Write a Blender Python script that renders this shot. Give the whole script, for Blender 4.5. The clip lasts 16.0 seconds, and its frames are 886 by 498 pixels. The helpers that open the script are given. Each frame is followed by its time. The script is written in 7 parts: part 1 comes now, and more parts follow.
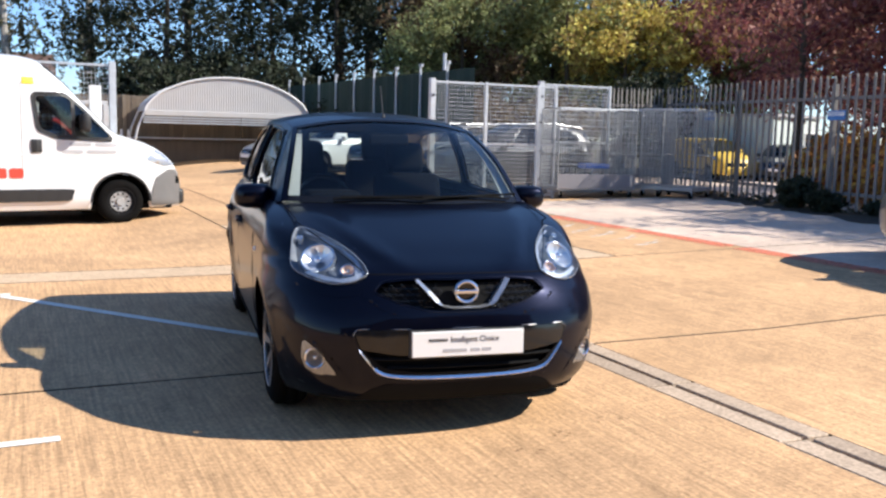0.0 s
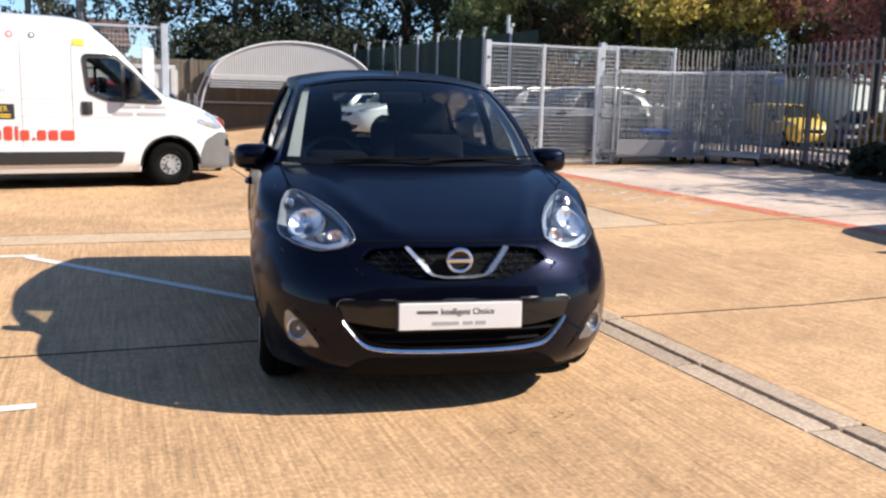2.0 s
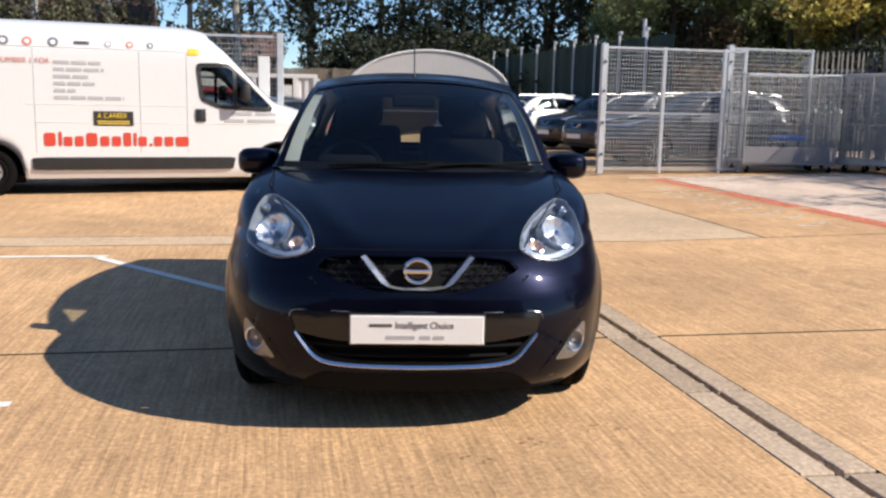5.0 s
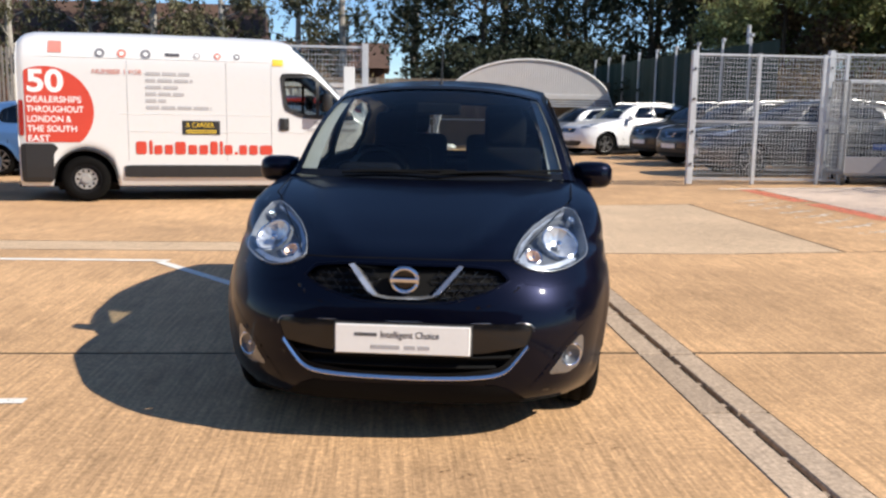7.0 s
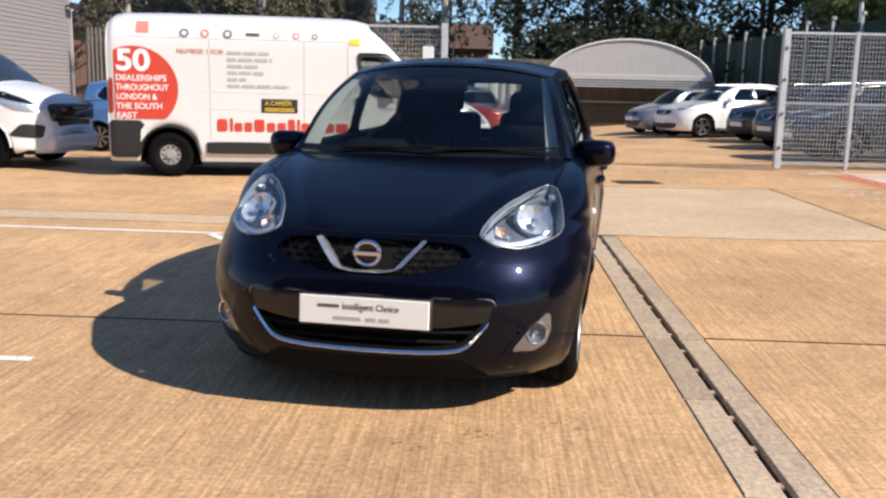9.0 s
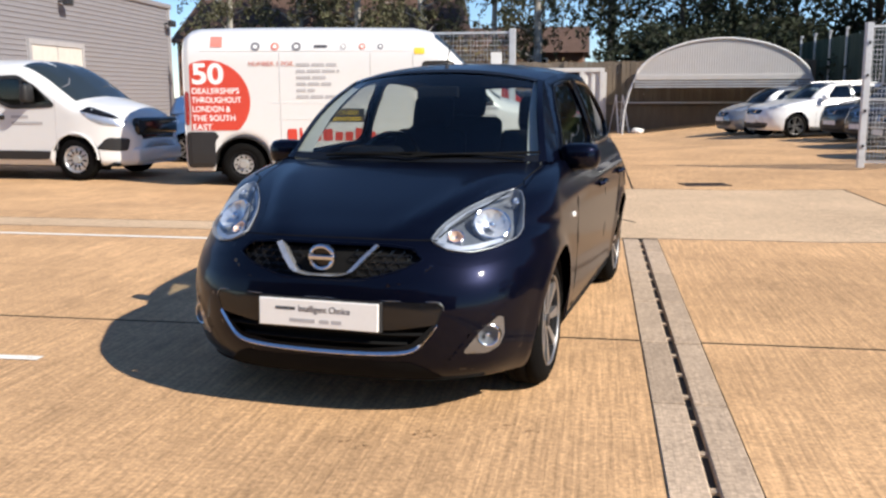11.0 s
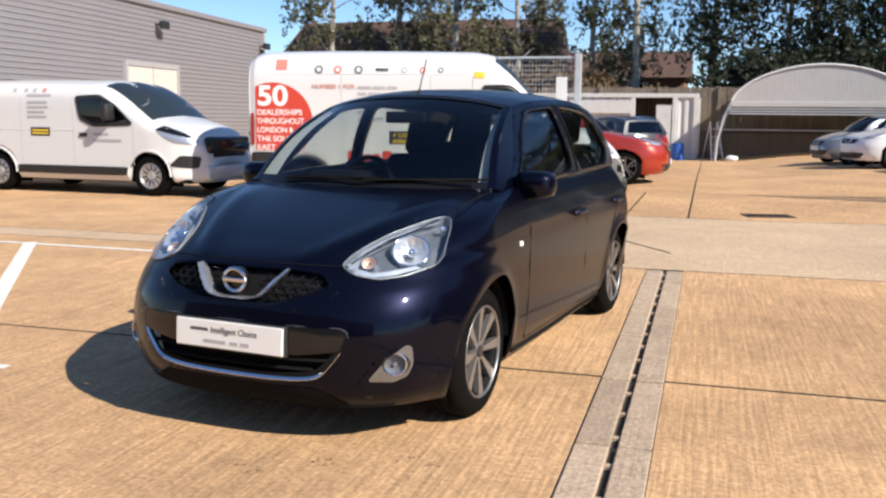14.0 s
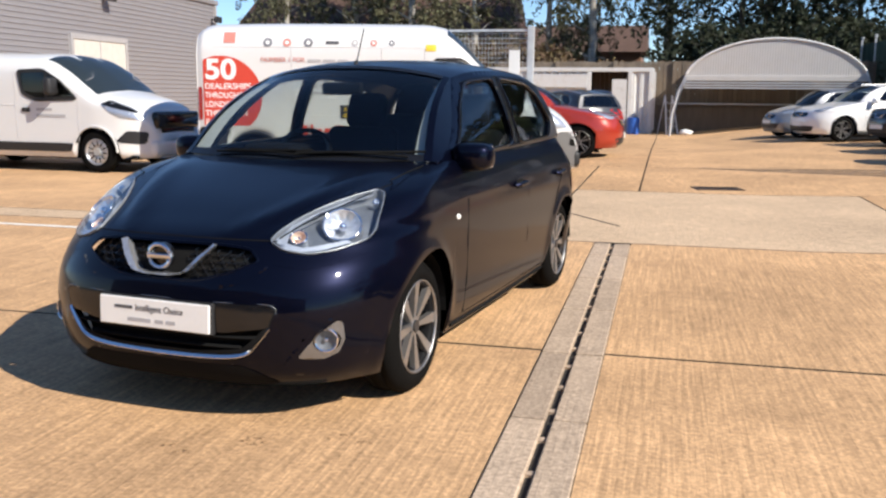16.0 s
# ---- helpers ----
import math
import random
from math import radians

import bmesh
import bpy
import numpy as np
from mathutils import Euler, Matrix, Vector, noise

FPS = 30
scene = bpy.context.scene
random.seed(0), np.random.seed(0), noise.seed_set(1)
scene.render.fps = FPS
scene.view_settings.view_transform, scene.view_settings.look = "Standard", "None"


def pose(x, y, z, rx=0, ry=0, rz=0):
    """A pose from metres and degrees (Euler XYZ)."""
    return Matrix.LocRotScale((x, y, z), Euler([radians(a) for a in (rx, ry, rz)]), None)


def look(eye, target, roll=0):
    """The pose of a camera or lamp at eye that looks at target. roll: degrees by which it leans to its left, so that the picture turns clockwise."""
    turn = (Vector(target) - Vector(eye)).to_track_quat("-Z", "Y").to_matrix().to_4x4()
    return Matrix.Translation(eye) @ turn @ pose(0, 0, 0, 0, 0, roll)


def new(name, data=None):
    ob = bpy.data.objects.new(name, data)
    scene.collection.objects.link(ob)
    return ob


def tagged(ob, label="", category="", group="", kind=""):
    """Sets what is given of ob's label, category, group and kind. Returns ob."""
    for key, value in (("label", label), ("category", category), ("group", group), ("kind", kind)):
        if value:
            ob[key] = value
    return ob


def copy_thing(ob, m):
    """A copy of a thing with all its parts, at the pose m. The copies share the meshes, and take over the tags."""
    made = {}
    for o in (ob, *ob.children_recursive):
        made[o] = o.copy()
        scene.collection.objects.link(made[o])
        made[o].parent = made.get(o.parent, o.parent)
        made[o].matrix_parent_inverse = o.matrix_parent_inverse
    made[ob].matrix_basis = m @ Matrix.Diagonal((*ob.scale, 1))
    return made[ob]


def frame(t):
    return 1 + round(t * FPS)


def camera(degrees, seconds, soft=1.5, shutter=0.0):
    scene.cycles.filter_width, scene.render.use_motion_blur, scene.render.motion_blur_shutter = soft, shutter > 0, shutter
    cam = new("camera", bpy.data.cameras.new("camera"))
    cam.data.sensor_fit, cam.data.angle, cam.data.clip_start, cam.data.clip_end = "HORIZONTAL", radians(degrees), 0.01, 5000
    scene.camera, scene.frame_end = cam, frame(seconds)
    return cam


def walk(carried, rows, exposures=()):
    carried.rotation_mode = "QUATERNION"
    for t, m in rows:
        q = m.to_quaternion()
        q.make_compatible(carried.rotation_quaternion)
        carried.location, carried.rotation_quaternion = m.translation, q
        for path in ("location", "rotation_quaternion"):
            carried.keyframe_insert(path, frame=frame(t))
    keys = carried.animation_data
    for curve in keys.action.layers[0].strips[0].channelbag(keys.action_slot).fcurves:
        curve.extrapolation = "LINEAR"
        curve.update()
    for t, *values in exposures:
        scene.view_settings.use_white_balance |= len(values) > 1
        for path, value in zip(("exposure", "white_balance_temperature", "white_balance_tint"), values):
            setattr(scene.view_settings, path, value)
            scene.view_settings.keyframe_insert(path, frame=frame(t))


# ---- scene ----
cam = camera(51.9, 16.0, soft=2.5)
PATH = [
    (0, (0.071, -0.108, 1.359), (0.902, 1.694, 1.112), 1.4),
    (0.5, (0.159, -0.072, 1.347), (0.964, 1.74, 1.087), 0.8),
    (1, (0.276, 0.009, 1.341), (1.048, 1.831, 1.049), 0.3),
    (1.5, (0.387, 0.08, 1.338), (1.132, 1.908, 1.015), 1.2),
    (2, (0.495, 0.034, 1.326), (1.181, 1.885, 1.002), 1.5),
    (2.5, (0.659, -0.083, 1.336), (1.271, 1.794, 1.014), 1.2),
    (3, (0.771, -0.114, 1.33), (1.336, 1.778, 1.009), 0.6),
    (3.5, (0.91, -0.019, 1.321), (1.447, 1.88, 0.997), 0.6),
    (4, (1.024, 0.042, 1.328), (1.524, 1.951, 1.003), 1.4),
    (4.2, (1.056, 0.046, 1.33), (1.526, 1.963, 1.007), 1.6),
    (6.3, (1.655, 0.0, 1.293), (1.913, 1.959, 0.981), 1.1),
    (6.5, (1.661, -0.019, 1.32), (1.898, 1.942, 1.007), 1.5),
    (7, (1.764, 0.049, 1.314), (1.898, 2.022, 1.015), 1.0),
    (7.5, (1.948, -0.02, 1.315), (2.025, 1.957, 1.023), 1.0),
    (8, (2.103, -0.094, 1.322), (2.099, 1.883, 1.015), 0.9),
    (8.5, (2.2, -0.048, 1.299), (2.17, 1.925, 0.968), 0.5),
    (8.7, (2.24, 0.03, 1.299), (2.184, 2.0, 0.956), 0.8),
    (10.8, (2.896, -0.007, 1.317), (2.598, 1.942, 0.985), 0.1),
    (11, (2.928, 0.022, 1.31), (2.602, 1.967, 0.977), -0.2),
    (11.5, (3.044, 0.162, 1.3), (2.645, 2.096, 0.984), 0.1),
    (12, (3.173, 0.238, 1.303), (2.737, 2.164, 0.989), 0.5),
    (12.5, (3.351, 0.22, 1.309), (2.85, 2.135, 1.024), 0.7),
    (13, (3.504, 0.201, 1.326), (2.955, 2.104, 1.047), 1.0),
    (13.5, (3.6, 0.234, 1.321), (3.043, 2.133, 1.035), 1.0),
    (14, (3.662, 0.244, 1.325), (3.114, 2.147, 1.04), 0.6),
    (14.5, (3.702, 0.267, 1.322), (3.164, 2.172, 1.03), 0.6),
    (15, (3.747, 0.256, 1.323), (3.232, 2.166, 1.028), 0.5),
    (15.5, (3.775, 0.285, 1.319), (3.276, 2.198, 1.017), 0.3),
    (16, (3.753, 0.339, 1.306), (3.292, 2.256, 0.969), 0.5),
]
walk(cam, [(t, look(eye, target, roll)) for t, eye, target, roll in PATH], exposures=[(0, 0.84, 6280, 10), (2, 0.70, 6420, 10), (4, 0.53, 6560, 10), (7, 0.48, 6560, 10), (11, 0.50, 6540, 10), (16, 0.50, 6480, 10)])

# ---- world, sun, exposure ----
from mathutils.geometry import delaunay_2d_cdt

SUN_TO = Vector((1.17, -0.56, 1.0)).normalized()
world = bpy.data.worlds.new("world")
scene.world = world
world.use_nodes = True
_n = world.node_tree.nodes
_sky = _n.new("ShaderNodeTexSky")
_sky.sky_type = 'NISHITA'
_sky.sun_disc = False
_sky.sun_elevation = math.asin(SUN_TO.z)
_sky.sun_rotation = math.atan2(SUN_TO.x, SUN_TO.y)
_sky.air_density = 1.0
_sky.altitude = 1500
_sky.dust_density = 0.0
_sky.ozone_density = 6.0
world.node_tree.links.new(_sky.outputs[0], _n["Background"].inputs[0])
_n["Background"].inputs[1].default_value = 0.110
sun_data = bpy.data.lights.new("sun", "SUN")
sun_data.energy = 5.0
sun_data.angle = radians(0.6)
sun_data.color = (1.0, 0.93, 0.82)
sun = new("sun", sun_data)
sun.matrix_world = look(SUN_TO * 60, (0, 0, 0))


# ---- materials ----
def nodes_of(m):
    m.use_nodes = True
    t = m.node_tree
    return t, t.nodes, t.links, t.nodes["Principled BSDF"]


def mat(name, col, rough=0.6, metal=0.0, vary=0.12, scale=6.0, fine=60.0, bump=0.0, coat=0.0, dirt=None, dirt_amount=0.0, stretch=(1, 1, 1), per_object=0.0, spec=0.5):
    """Procedural surface: base colour varied at two scales, with fine relief."""
    m = bpy.data.materials.new(name)
    t, n, l, b = nodes_of(m)
    b.inputs["Roughness"].default_value = rough
    b.inputs["Metallic"].default_value = metal
    b.inputs["Coat Weight"].default_value = coat
    b.inputs["Coat Roughness"].default_value = 0.075
    b.inputs["Specular IOR Level"].default_value = spec
    tc = n.new("ShaderNodeTexCoord")
    mp = n.new("ShaderNodeMapping")
    mp.inputs["Scale"].default_value = stretch
    l.new(tc.outputs["Object"], mp.inputs[0])
    big = n.new("ShaderNodeTexNoise")
    big.inputs["Scale"].default_value = scale
    big.inputs["Detail"].default_value = 5
    sm = n.new("ShaderNodeTexNoise")
    sm.inputs["Scale"].default_value = fine
    sm.inputs["Detail"].default_value = 3
    l.new(mp.outputs[0], big.inputs[0])
    l.new(mp.outputs[0], sm.inputs[0])
    add = n.new("ShaderNodeMath")
    add.operation = "ADD"
    l.new(big.outputs[0], add.inputs[0])
    l.new(sm.outputs[0], add.inputs[1])
    last = add.outputs[0]
    if per_object:
        oi = n.new("ShaderNodeObjectInfo")
        ma = n.new("ShaderNodeMath")
        ma.operation = "MULTIPLY_ADD"
        l.new(oi.outputs["Random"], ma.inputs[0])
        ma.inputs[1].default_value = per_object
        l.new(last, ma.inputs[2])
        last = ma.outputs[0]
    mr = n.new("ShaderNodeMapRange")
    mr.inputs["From Min"].default_value = 0.55
    mr.inputs["From Max"].default_value = 1.45 + per_object
    mr.inputs["To Min"].default_value = 1 - vary
    mr.inputs["To Max"].default_value = 1 + vary
    l.new(last, mr.inputs[0])
    sc = n.new("ShaderNodeVectorMath")
    sc.operation = "SCALE"
    sc.inputs[0].default_value = col
    l.new(mr.outputs[0], sc.inputs["Scale"])
    out = sc.outputs[0]
    if dirt is not None:
        mix = n.new("ShaderNodeMix")
        mix.data_type = "RGBA"
        mix.inputs["B"].default_value = (*dirt, 1)
        r2 = n.new("ShaderNodeMapRange")
        r2.inputs["From Min"].default_value = 0.5
        r2.inputs["From Max"].default_value = 0.75
        r2.inputs["To Max"].default_value = dirt_amount
        l.new(big.outputs[0], r2.inputs[0])
        l.new(r2.outputs[0], mix.inputs["Factor"])
        l.new(out, mix.inputs["A"])
        out = mix.outputs["Result"]
    l.new(out, b.inputs["Base Color"])
    if bump:
        bp = n.new("ShaderNodeBump")
        bp.inputs["Strength"].default_value = bump
        bp.inputs["Distance"].default_value = 0.02
        l.new(add.outputs[0], bp.inputs["Height"])
        l.new(bp.outputs[0], b.inputs["Normal"])
    return m


def glass_mat(name, tint, ior=1.5):
    m = bpy.data.materials.new(name)
    m.use_nodes = True
    t = m.node_tree
    n, l = t.nodes, t.links
    n.remove(n["Principled BSDF"])
    tr = n.new("ShaderNodeBsdfTransparent")
    tr.inputs[0].default_value = (*tint, 1)
    gl = n.new("ShaderNodeBsdfGlossy")
    gl.inputs["Roughness"].default_value = 0.01
    lw = n.new("ShaderNodeLayerWeight")
    lw.inputs[0].default_value = 0.5
    pw = n.new("ShaderNodeMath")
    pw.operation = "POWER"
    pw.inputs[1].default_value = 4.5
    l.new(lw.outputs["Facing"], pw.inputs[0])
    fr = n.new("ShaderNodeMath")
    fr.operation = "MULTIPLY_ADD"
    r0 = ((ior - 1) / (ior + 1)) ** 2 * 1.6
    fr.inputs[1].default_value = 1 - r0
    fr.inputs[2].default_value = r0
    l.new(pw.outputs[0], fr.inputs[0])
    mx = n.new("ShaderNodeMixShader")
    l.new(fr.outputs[0], mx.inputs[0])
    l.new(tr.outputs[0], mx.inputs[1])
    l.new(gl.outputs[0], mx.inputs[2])
    l.new(mx.outputs[0], n["Material Output"].inputs[0])
    return m


def concrete_mat(name, col, brush=1.0, patchy=0.27, per=0.0):
    """Brushed exposed-aggregate concrete: stains, brush marks and speckle."""
    m = bpy.data.materials.new(name)
    t, n, l, b = nodes_of(m)
    b.inputs["Roughness"].default_value = 0.85
    b.inputs["Specular IOR Level"].default_value = 0.3
    geo = n.new("ShaderNodeNewGeometry")

    def tex(scale, stretch, detail=4, rough=0.6):
        mp = n.new("ShaderNodeMapping")
        mp.inputs["Scale"].default_value = stretch
        l.new(geo.outputs["Position"], mp.inputs[0])
        x = n.new("ShaderNodeTexNoise")
        x.inputs["Scale"].default_value = scale
        x.inputs["Detail"].default_value = detail
        x.inputs["Roughness"].default_value = rough
        l.new(mp.outputs[0], x.inputs[0])
        return x.outputs[0]

    def rng(src, a, bb, c, d):
        r = n.new("ShaderNodeMapRange")
        for k, v in (("From Min", a), ("From Max", bb), ("To Min", c), ("To Max", d)):
            r.inputs[k].default_value = v
        l.new(src, r.inputs[0])
        return r.outputs[0]

    def mul(a, bb):
        r = n.new("ShaderNodeMath")
        r.operation = "MULTIPLY"
        l.new(a, r.inputs[0])
        l.new(bb, r.inputs[1])
        return r.outputs[0]

    stain = tex(0.55, (1, 1, 1), 6, 0.65)
    brushed = tex(1.0, (52, 1.7, 1), 3)
    speck = tex(44, (1, 1, 1), 3)
    mid = tex(9, (1, 1, 1), 5, 0.7)
    f = mul(rng(stain, 0.3, 0.7, 1 - patchy, 1 + patchy * 0.55), rng(brushed, 0.3, 0.7, 1 - 0.25 * brush, 1 + 0.20 * brush))
    f = mul(f, rng(speck, 0.32, 0.7, 0.73, 1.25))
    f = mul(f, rng(mid, 0.3, 0.7, 0.84, 1.13))
    blot = tex(3.2, (1, 0.8, 1), 6, 0.7)
    f = mul(f, rng(blot, 0.52, 0.72, 1.0, 1 - 0.14 * brush))
    if per:
        oi = n.new("ShaderNodeObjectInfo")
        f = mul(f, rng(oi.outputs["Random"], 0, 1, 1 - per, 1 + per))
    sc = n.new("ShaderNodeVectorMath")
    sc.operation = "SCALE"
    sc.inputs[0].default_value = col
    l.new(f, sc.inputs["Scale"])
    l.new(sc.outputs[0], b.inputs["Base Color"])
    h = n.new("ShaderNodeMath")
    h.operation = "ADD"
    l.new(brushed, h.inputs[0])
    l.new(speck, h.inputs[1])
    bp = n.new("ShaderNodeBump")
    bp.inputs["Strength"].default_value = 0.45
    bp.inputs["Distance"].default_value = 0.008
    l.new(h.outputs[0], bp.inputs["Height"])
    l.new(bp.outputs[0], b.inputs["Normal"])
    return m


def worn_paint_mat(name, col, cover=0.5):
    """Road paint worn through to the concrete, as holes in the film."""
    m = mat(name, col, 0.7, vary=0.15, scale=3, fine=40)
    t, n, l, b = nodes_of(m)
    geo = n.new("ShaderNodeNewGeometry")
    x = n.new("ShaderNodeTexNoise")
    x.inputs["Scale"].default_value = 14
    x.inputs["Detail"].default_value = 6
    x.inputs["Roughness"].default_value = 0.75
    l.new(geo.outputs["Position"], x.inputs[0])
    r = n.new("ShaderNodeMapRange")
    r.inputs["From Min"].default_value = 0.62 - cover * 0.4
    r.inputs["From Max"].default_value = 0.70 - cover * 0.4
    l.new(x.outputs[0], r.inputs[0])
    l.new(r.outputs[0], b.inputs["Alpha"])
    return m


def leaf_mat(name, col, vary=0.5):
    m = bpy.data.materials.new(name)
    t, n, l, b = nodes_of(m)
    b.inputs["Roughness"].default_value = 0.6
    b.inputs["Specular IOR Level"].default_value = 0.25
    g = n.new("ShaderNodeNewGeometry")
    r = n.new("ShaderNodeMapRange")
    r.inputs["To Min"].default_value = 1 - vary
    r.inputs["To Max"].default_value = 1 + vary
    l.new(g.outputs["Random Per Island"], r.inputs[0])
    hs = n.new("ShaderNodeHueSaturation")
    hs.inputs["Color"].default_value = (*col, 1)
    l.new(r.outputs[0], hs.inputs["Value"])
    r3 = n.new("ShaderNodeMapRange")
    r3.inputs["To Min"].default_value = 0.47
    r3.inputs["To Max"].default_value = 0.53
    l.new(g.outputs["Random Per Island"], r3.inputs[0])
    l.new(r3.outputs[0], hs.inputs["Hue"])
    l.new(hs.outputs[0], b.inputs["Base Color"])
    tl = n.new("ShaderNodeBsdfTranslucent")
    l.new(hs.outputs[0], tl.inputs[0])
    mx = n.new("ShaderNodeMixShader")
    mx.inputs[0].default_value = 0.3
    l.new(b.outputs[0], mx.inputs[1])
    l.new(tl.outputs[0], mx.inputs[2])
    l.new(mx.outputs[0], n["Material Output"].inputs[0])
    return m


CONC = concrete_mat("tan_concrete", (0.61, 0.376, 0.198), per=0.035)
CONC_PALE = concrete_mat("pale_concrete", (0.60, 0.435, 0.285), brush=0.3, patchy=0.2)
CONC_PINK = concrete_mat("bleached_concrete", (0.68, 0.53, 0.42), brush=0.4, patchy=0.25)
BLOCK = concrete_mat("grey_block_concrete", (0.455, 0.345, 0.25), brush=0.08, patchy=0.22, per=0.14)
EARTH = mat("earth_and_rough_grass", (0.10, 0.085, 0.05), 0.95, vary=0.4, scale=0.6, fine=15, bump=0.6)
JOINT = mat("joint_tar", (0.035, 0.03, 0.025), 0.9)
WHITE_LINE = worn_paint_mat("white_line_paint", (0.80, 0.77, 0.70), 0.75)
FADED_LINE = worn_paint_mat("faded_white_paint", (0.74, 0.70, 0.62), 0.32)
RED_LINE = worn_paint_mat("red_line_paint", (0.70, 0.20, 0.11), 0.5)
OIL = worn_paint_mat("oil_stain", (0.16, 0.09, 0.045), 0.17)
NAVY = mat("navy_car_paint", (0.0026, 0.0034, 0.0110), 0.34, 0.6, 0.10, 3, 700, coat=0.40, spec=0.05)
nodes_of(NAVY)[3].inputs["Coat Roughness"].default_value = 0.05
GLOSS_BLACK = mat("gloss_black_plastic", (0.008, 0.008, 0.009), 0.12, vary=0.1)
BLACK_PL = mat("black_plastic", (0.018, 0.018, 0.019), 0.55, vary=0.15, fine=200)
DARK_IN = mat("dark_interior_cloth", (0.008, 0.0085, 0.011), 0.9, vary=0.2, fine=150, spec=0.08)
CHROME = mat("chrome", (0.82, 0.83, 0.86), 0.08, 1.0, 0.03)
BADGE = mat("badge_chrome", (0.66, 0.68, 0.72), 0.16, 1.0, 0.05)
SATIN = mat("satin_silver_plastic", (0.55, 0.56, 0.58), 0.3, 0.7, 0.06)
ALLOY = mat("machined_alloy", (0.40, 0.39, 0.385), 0.38, 0.85, 0.12, 20, 120)
BARREL = mat("dark_inner_wheel", (0.010, 0.010, 0.011), 0.6, 0.0, 0.2, spec=0.1)
SOFT_CHROME = mat("brushed_chrome", (0.60, 0.61, 0.64), 0.2, 0.8, 0.05)
GREY_PL = mat("grey_bumper_plastic", (0.13, 0.127, 0.125), 0.55, vary=0.12, fine=150)
LAMP_DARK = mat("dark_lamp_housing", (0.15, 0.165, 0.19), 0.4, 0.2, 0.25, 20, 90)
LAMP_GREY = mat("grey_lamp_housing", (0.32, 0.34, 0.37), 0.35, 0.35, 0.2, 20, 90)
FOG_SILVER = mat("dull_silver_fog_surround", (0.26, 0.27, 0.29), 0.25, 0.8, 0.1)
PLATE_INK = mat("faded_black_print", (0.09, 0.09, 0.095), 0.6)
PALE_AMBER = mat("pale_amber_reflector", (0.80, 0.58, 0.44), 0.3, 0.4, 0.1)
CAGE = mat("dull_galvanised_wire", (0.36, 0.37, 0.37), 0.5, 0.3, 0.2, 8, 60)
LITTER = mat("leaf_litter_and_soil", (0.055, 0.04, 0.026), 0.95, vary=0.5, scale=3, fine=35, bump=0.8)

ALLOY_DK = mat("dark_alloy", (0.06, 0.06, 0.065), 0.4, 0.6, 0.1)
STEEL_WHEEL = mat("silver_wheel_trim", (0.42, 0.42, 0.41), 0.4, 0.4, 0.2)
RUBBER = mat("tyre_rubber", (0.007, 0.0068, 0.0066), 0.85, vary=0.2, scale=10, fine=90, bump=0.15, spec=0.04)
# matt black for liners; also paints the shaded cab behind van windscreens
LINER_AND_SHADE = mat("matt_black_liner_and_shade", (0.012, 0.012, 0.012), 0.9, spec=0.03)
GLASS = glass_mat("car_window_glass", (0.74, 0.79, 0.78), 1.5)
GLASS_DK = glass_mat("tinted_window_glass", (0.20, 0.23, 0.24), 1.55)
LENS = glass_mat("headlamp_lens", (0.93, 0.95, 0.97), 1.45)
REDLENS = mat("red_lamp_lens", (0.42, 0.02, 0.015), 0.15, vary=0.1, coat=1)
REFLECTOR = mat("headlamp_reflector", (0.80, 0.82, 0.85), 0.22, 0.65, 0.12, 30, 90)
LAMP_SILVER = mat("silvered_lamp_trim", (0.58, 0.62, 0.68), 0.32, 0.45, 0.15, 25, 90)
BEZEL = mat("headlamp_silver_bezel", (0.62, 0.65, 0.69), 0.25, 0.7, 0.1)
PILLAR_TRIM = mat("pale_grey_pillar_trim", (0.55, 0.55, 0.53), 0.8)
WHITE_PAINT = mat("white_vehicle_paint", (0.70, 0.70, 0.695), 0.3, vary=0.03, coat=0.6, dirt=(0.62, 0.58, 0.52), dirt_amount=0.15)
PLATE = mat("white_plate_plastic", (0.80, 0.79, 0.77), 0.35, vary=0.03)
INK = mat("dark_grey_print", (0.06, 0.06, 0.07), 0.6)
GREY_INK = mat("pale_grey_print", (0.42, 0.41, 0.42), 0.6)
RED_VINYL = mat("red_vinyl", (0.58, 0.06, 0.035), 0.45, vary=0.08)
WHITE_VINYL = mat("white_vinyl", (0.82, 0.82, 0.81), 0.4, vary=0.03)
BLACK_VINYL = mat("black_vinyl", (0.03, 0.03, 0.03), 0.4)
YELLOW_VINYL = mat("yellow_vinyl", (0.80, 0.55, 0.05), 0.4)
GALV = mat("galvanised_steel", (0.56, 0.58, 0.60), 0.5, 0.35, 0.15, 8, 60)
PALISADE = mat("weathered_galvanised_pale", (0.20, 0.185, 0.172), 0.7, 0.1, 0.2, 5, 40, per_object=0.3)
CLAD = mat("grey_metal_cladding", (0.27, 0.255, 0.265), 0.5, 0.1, 0.08, 0.7, 12, dirt=(0.24, 0.22, 0.20), dirt_amount=0.3)
CLAD_TRIM = mat("pale_grey_trim", (0.42, 0.40, 0.40), 0.5, 0.1)
DOOR_GREY = mat("cream_painted_door", (0.62, 0.58, 0.52), 0.5)
BOARD = mat("weathered_fence_board", (0.175, 0.135, 0.098), 0.9, vary=0.4, scale=2, fine=25, stretch=(4, 4, 0.6), bump=0.3, per_object=0.5)
CANOPY_MAT = mat("translucent_white_canopy_sheet", (0.80, 0.78, 0.77), 0.5, vary=0.1, scale=3, fine=20)
_t, _nn, _l, _b = nodes_of(CANOPY_MAT)
_tl = _nn.new("ShaderNodeBsdfTranslucent")
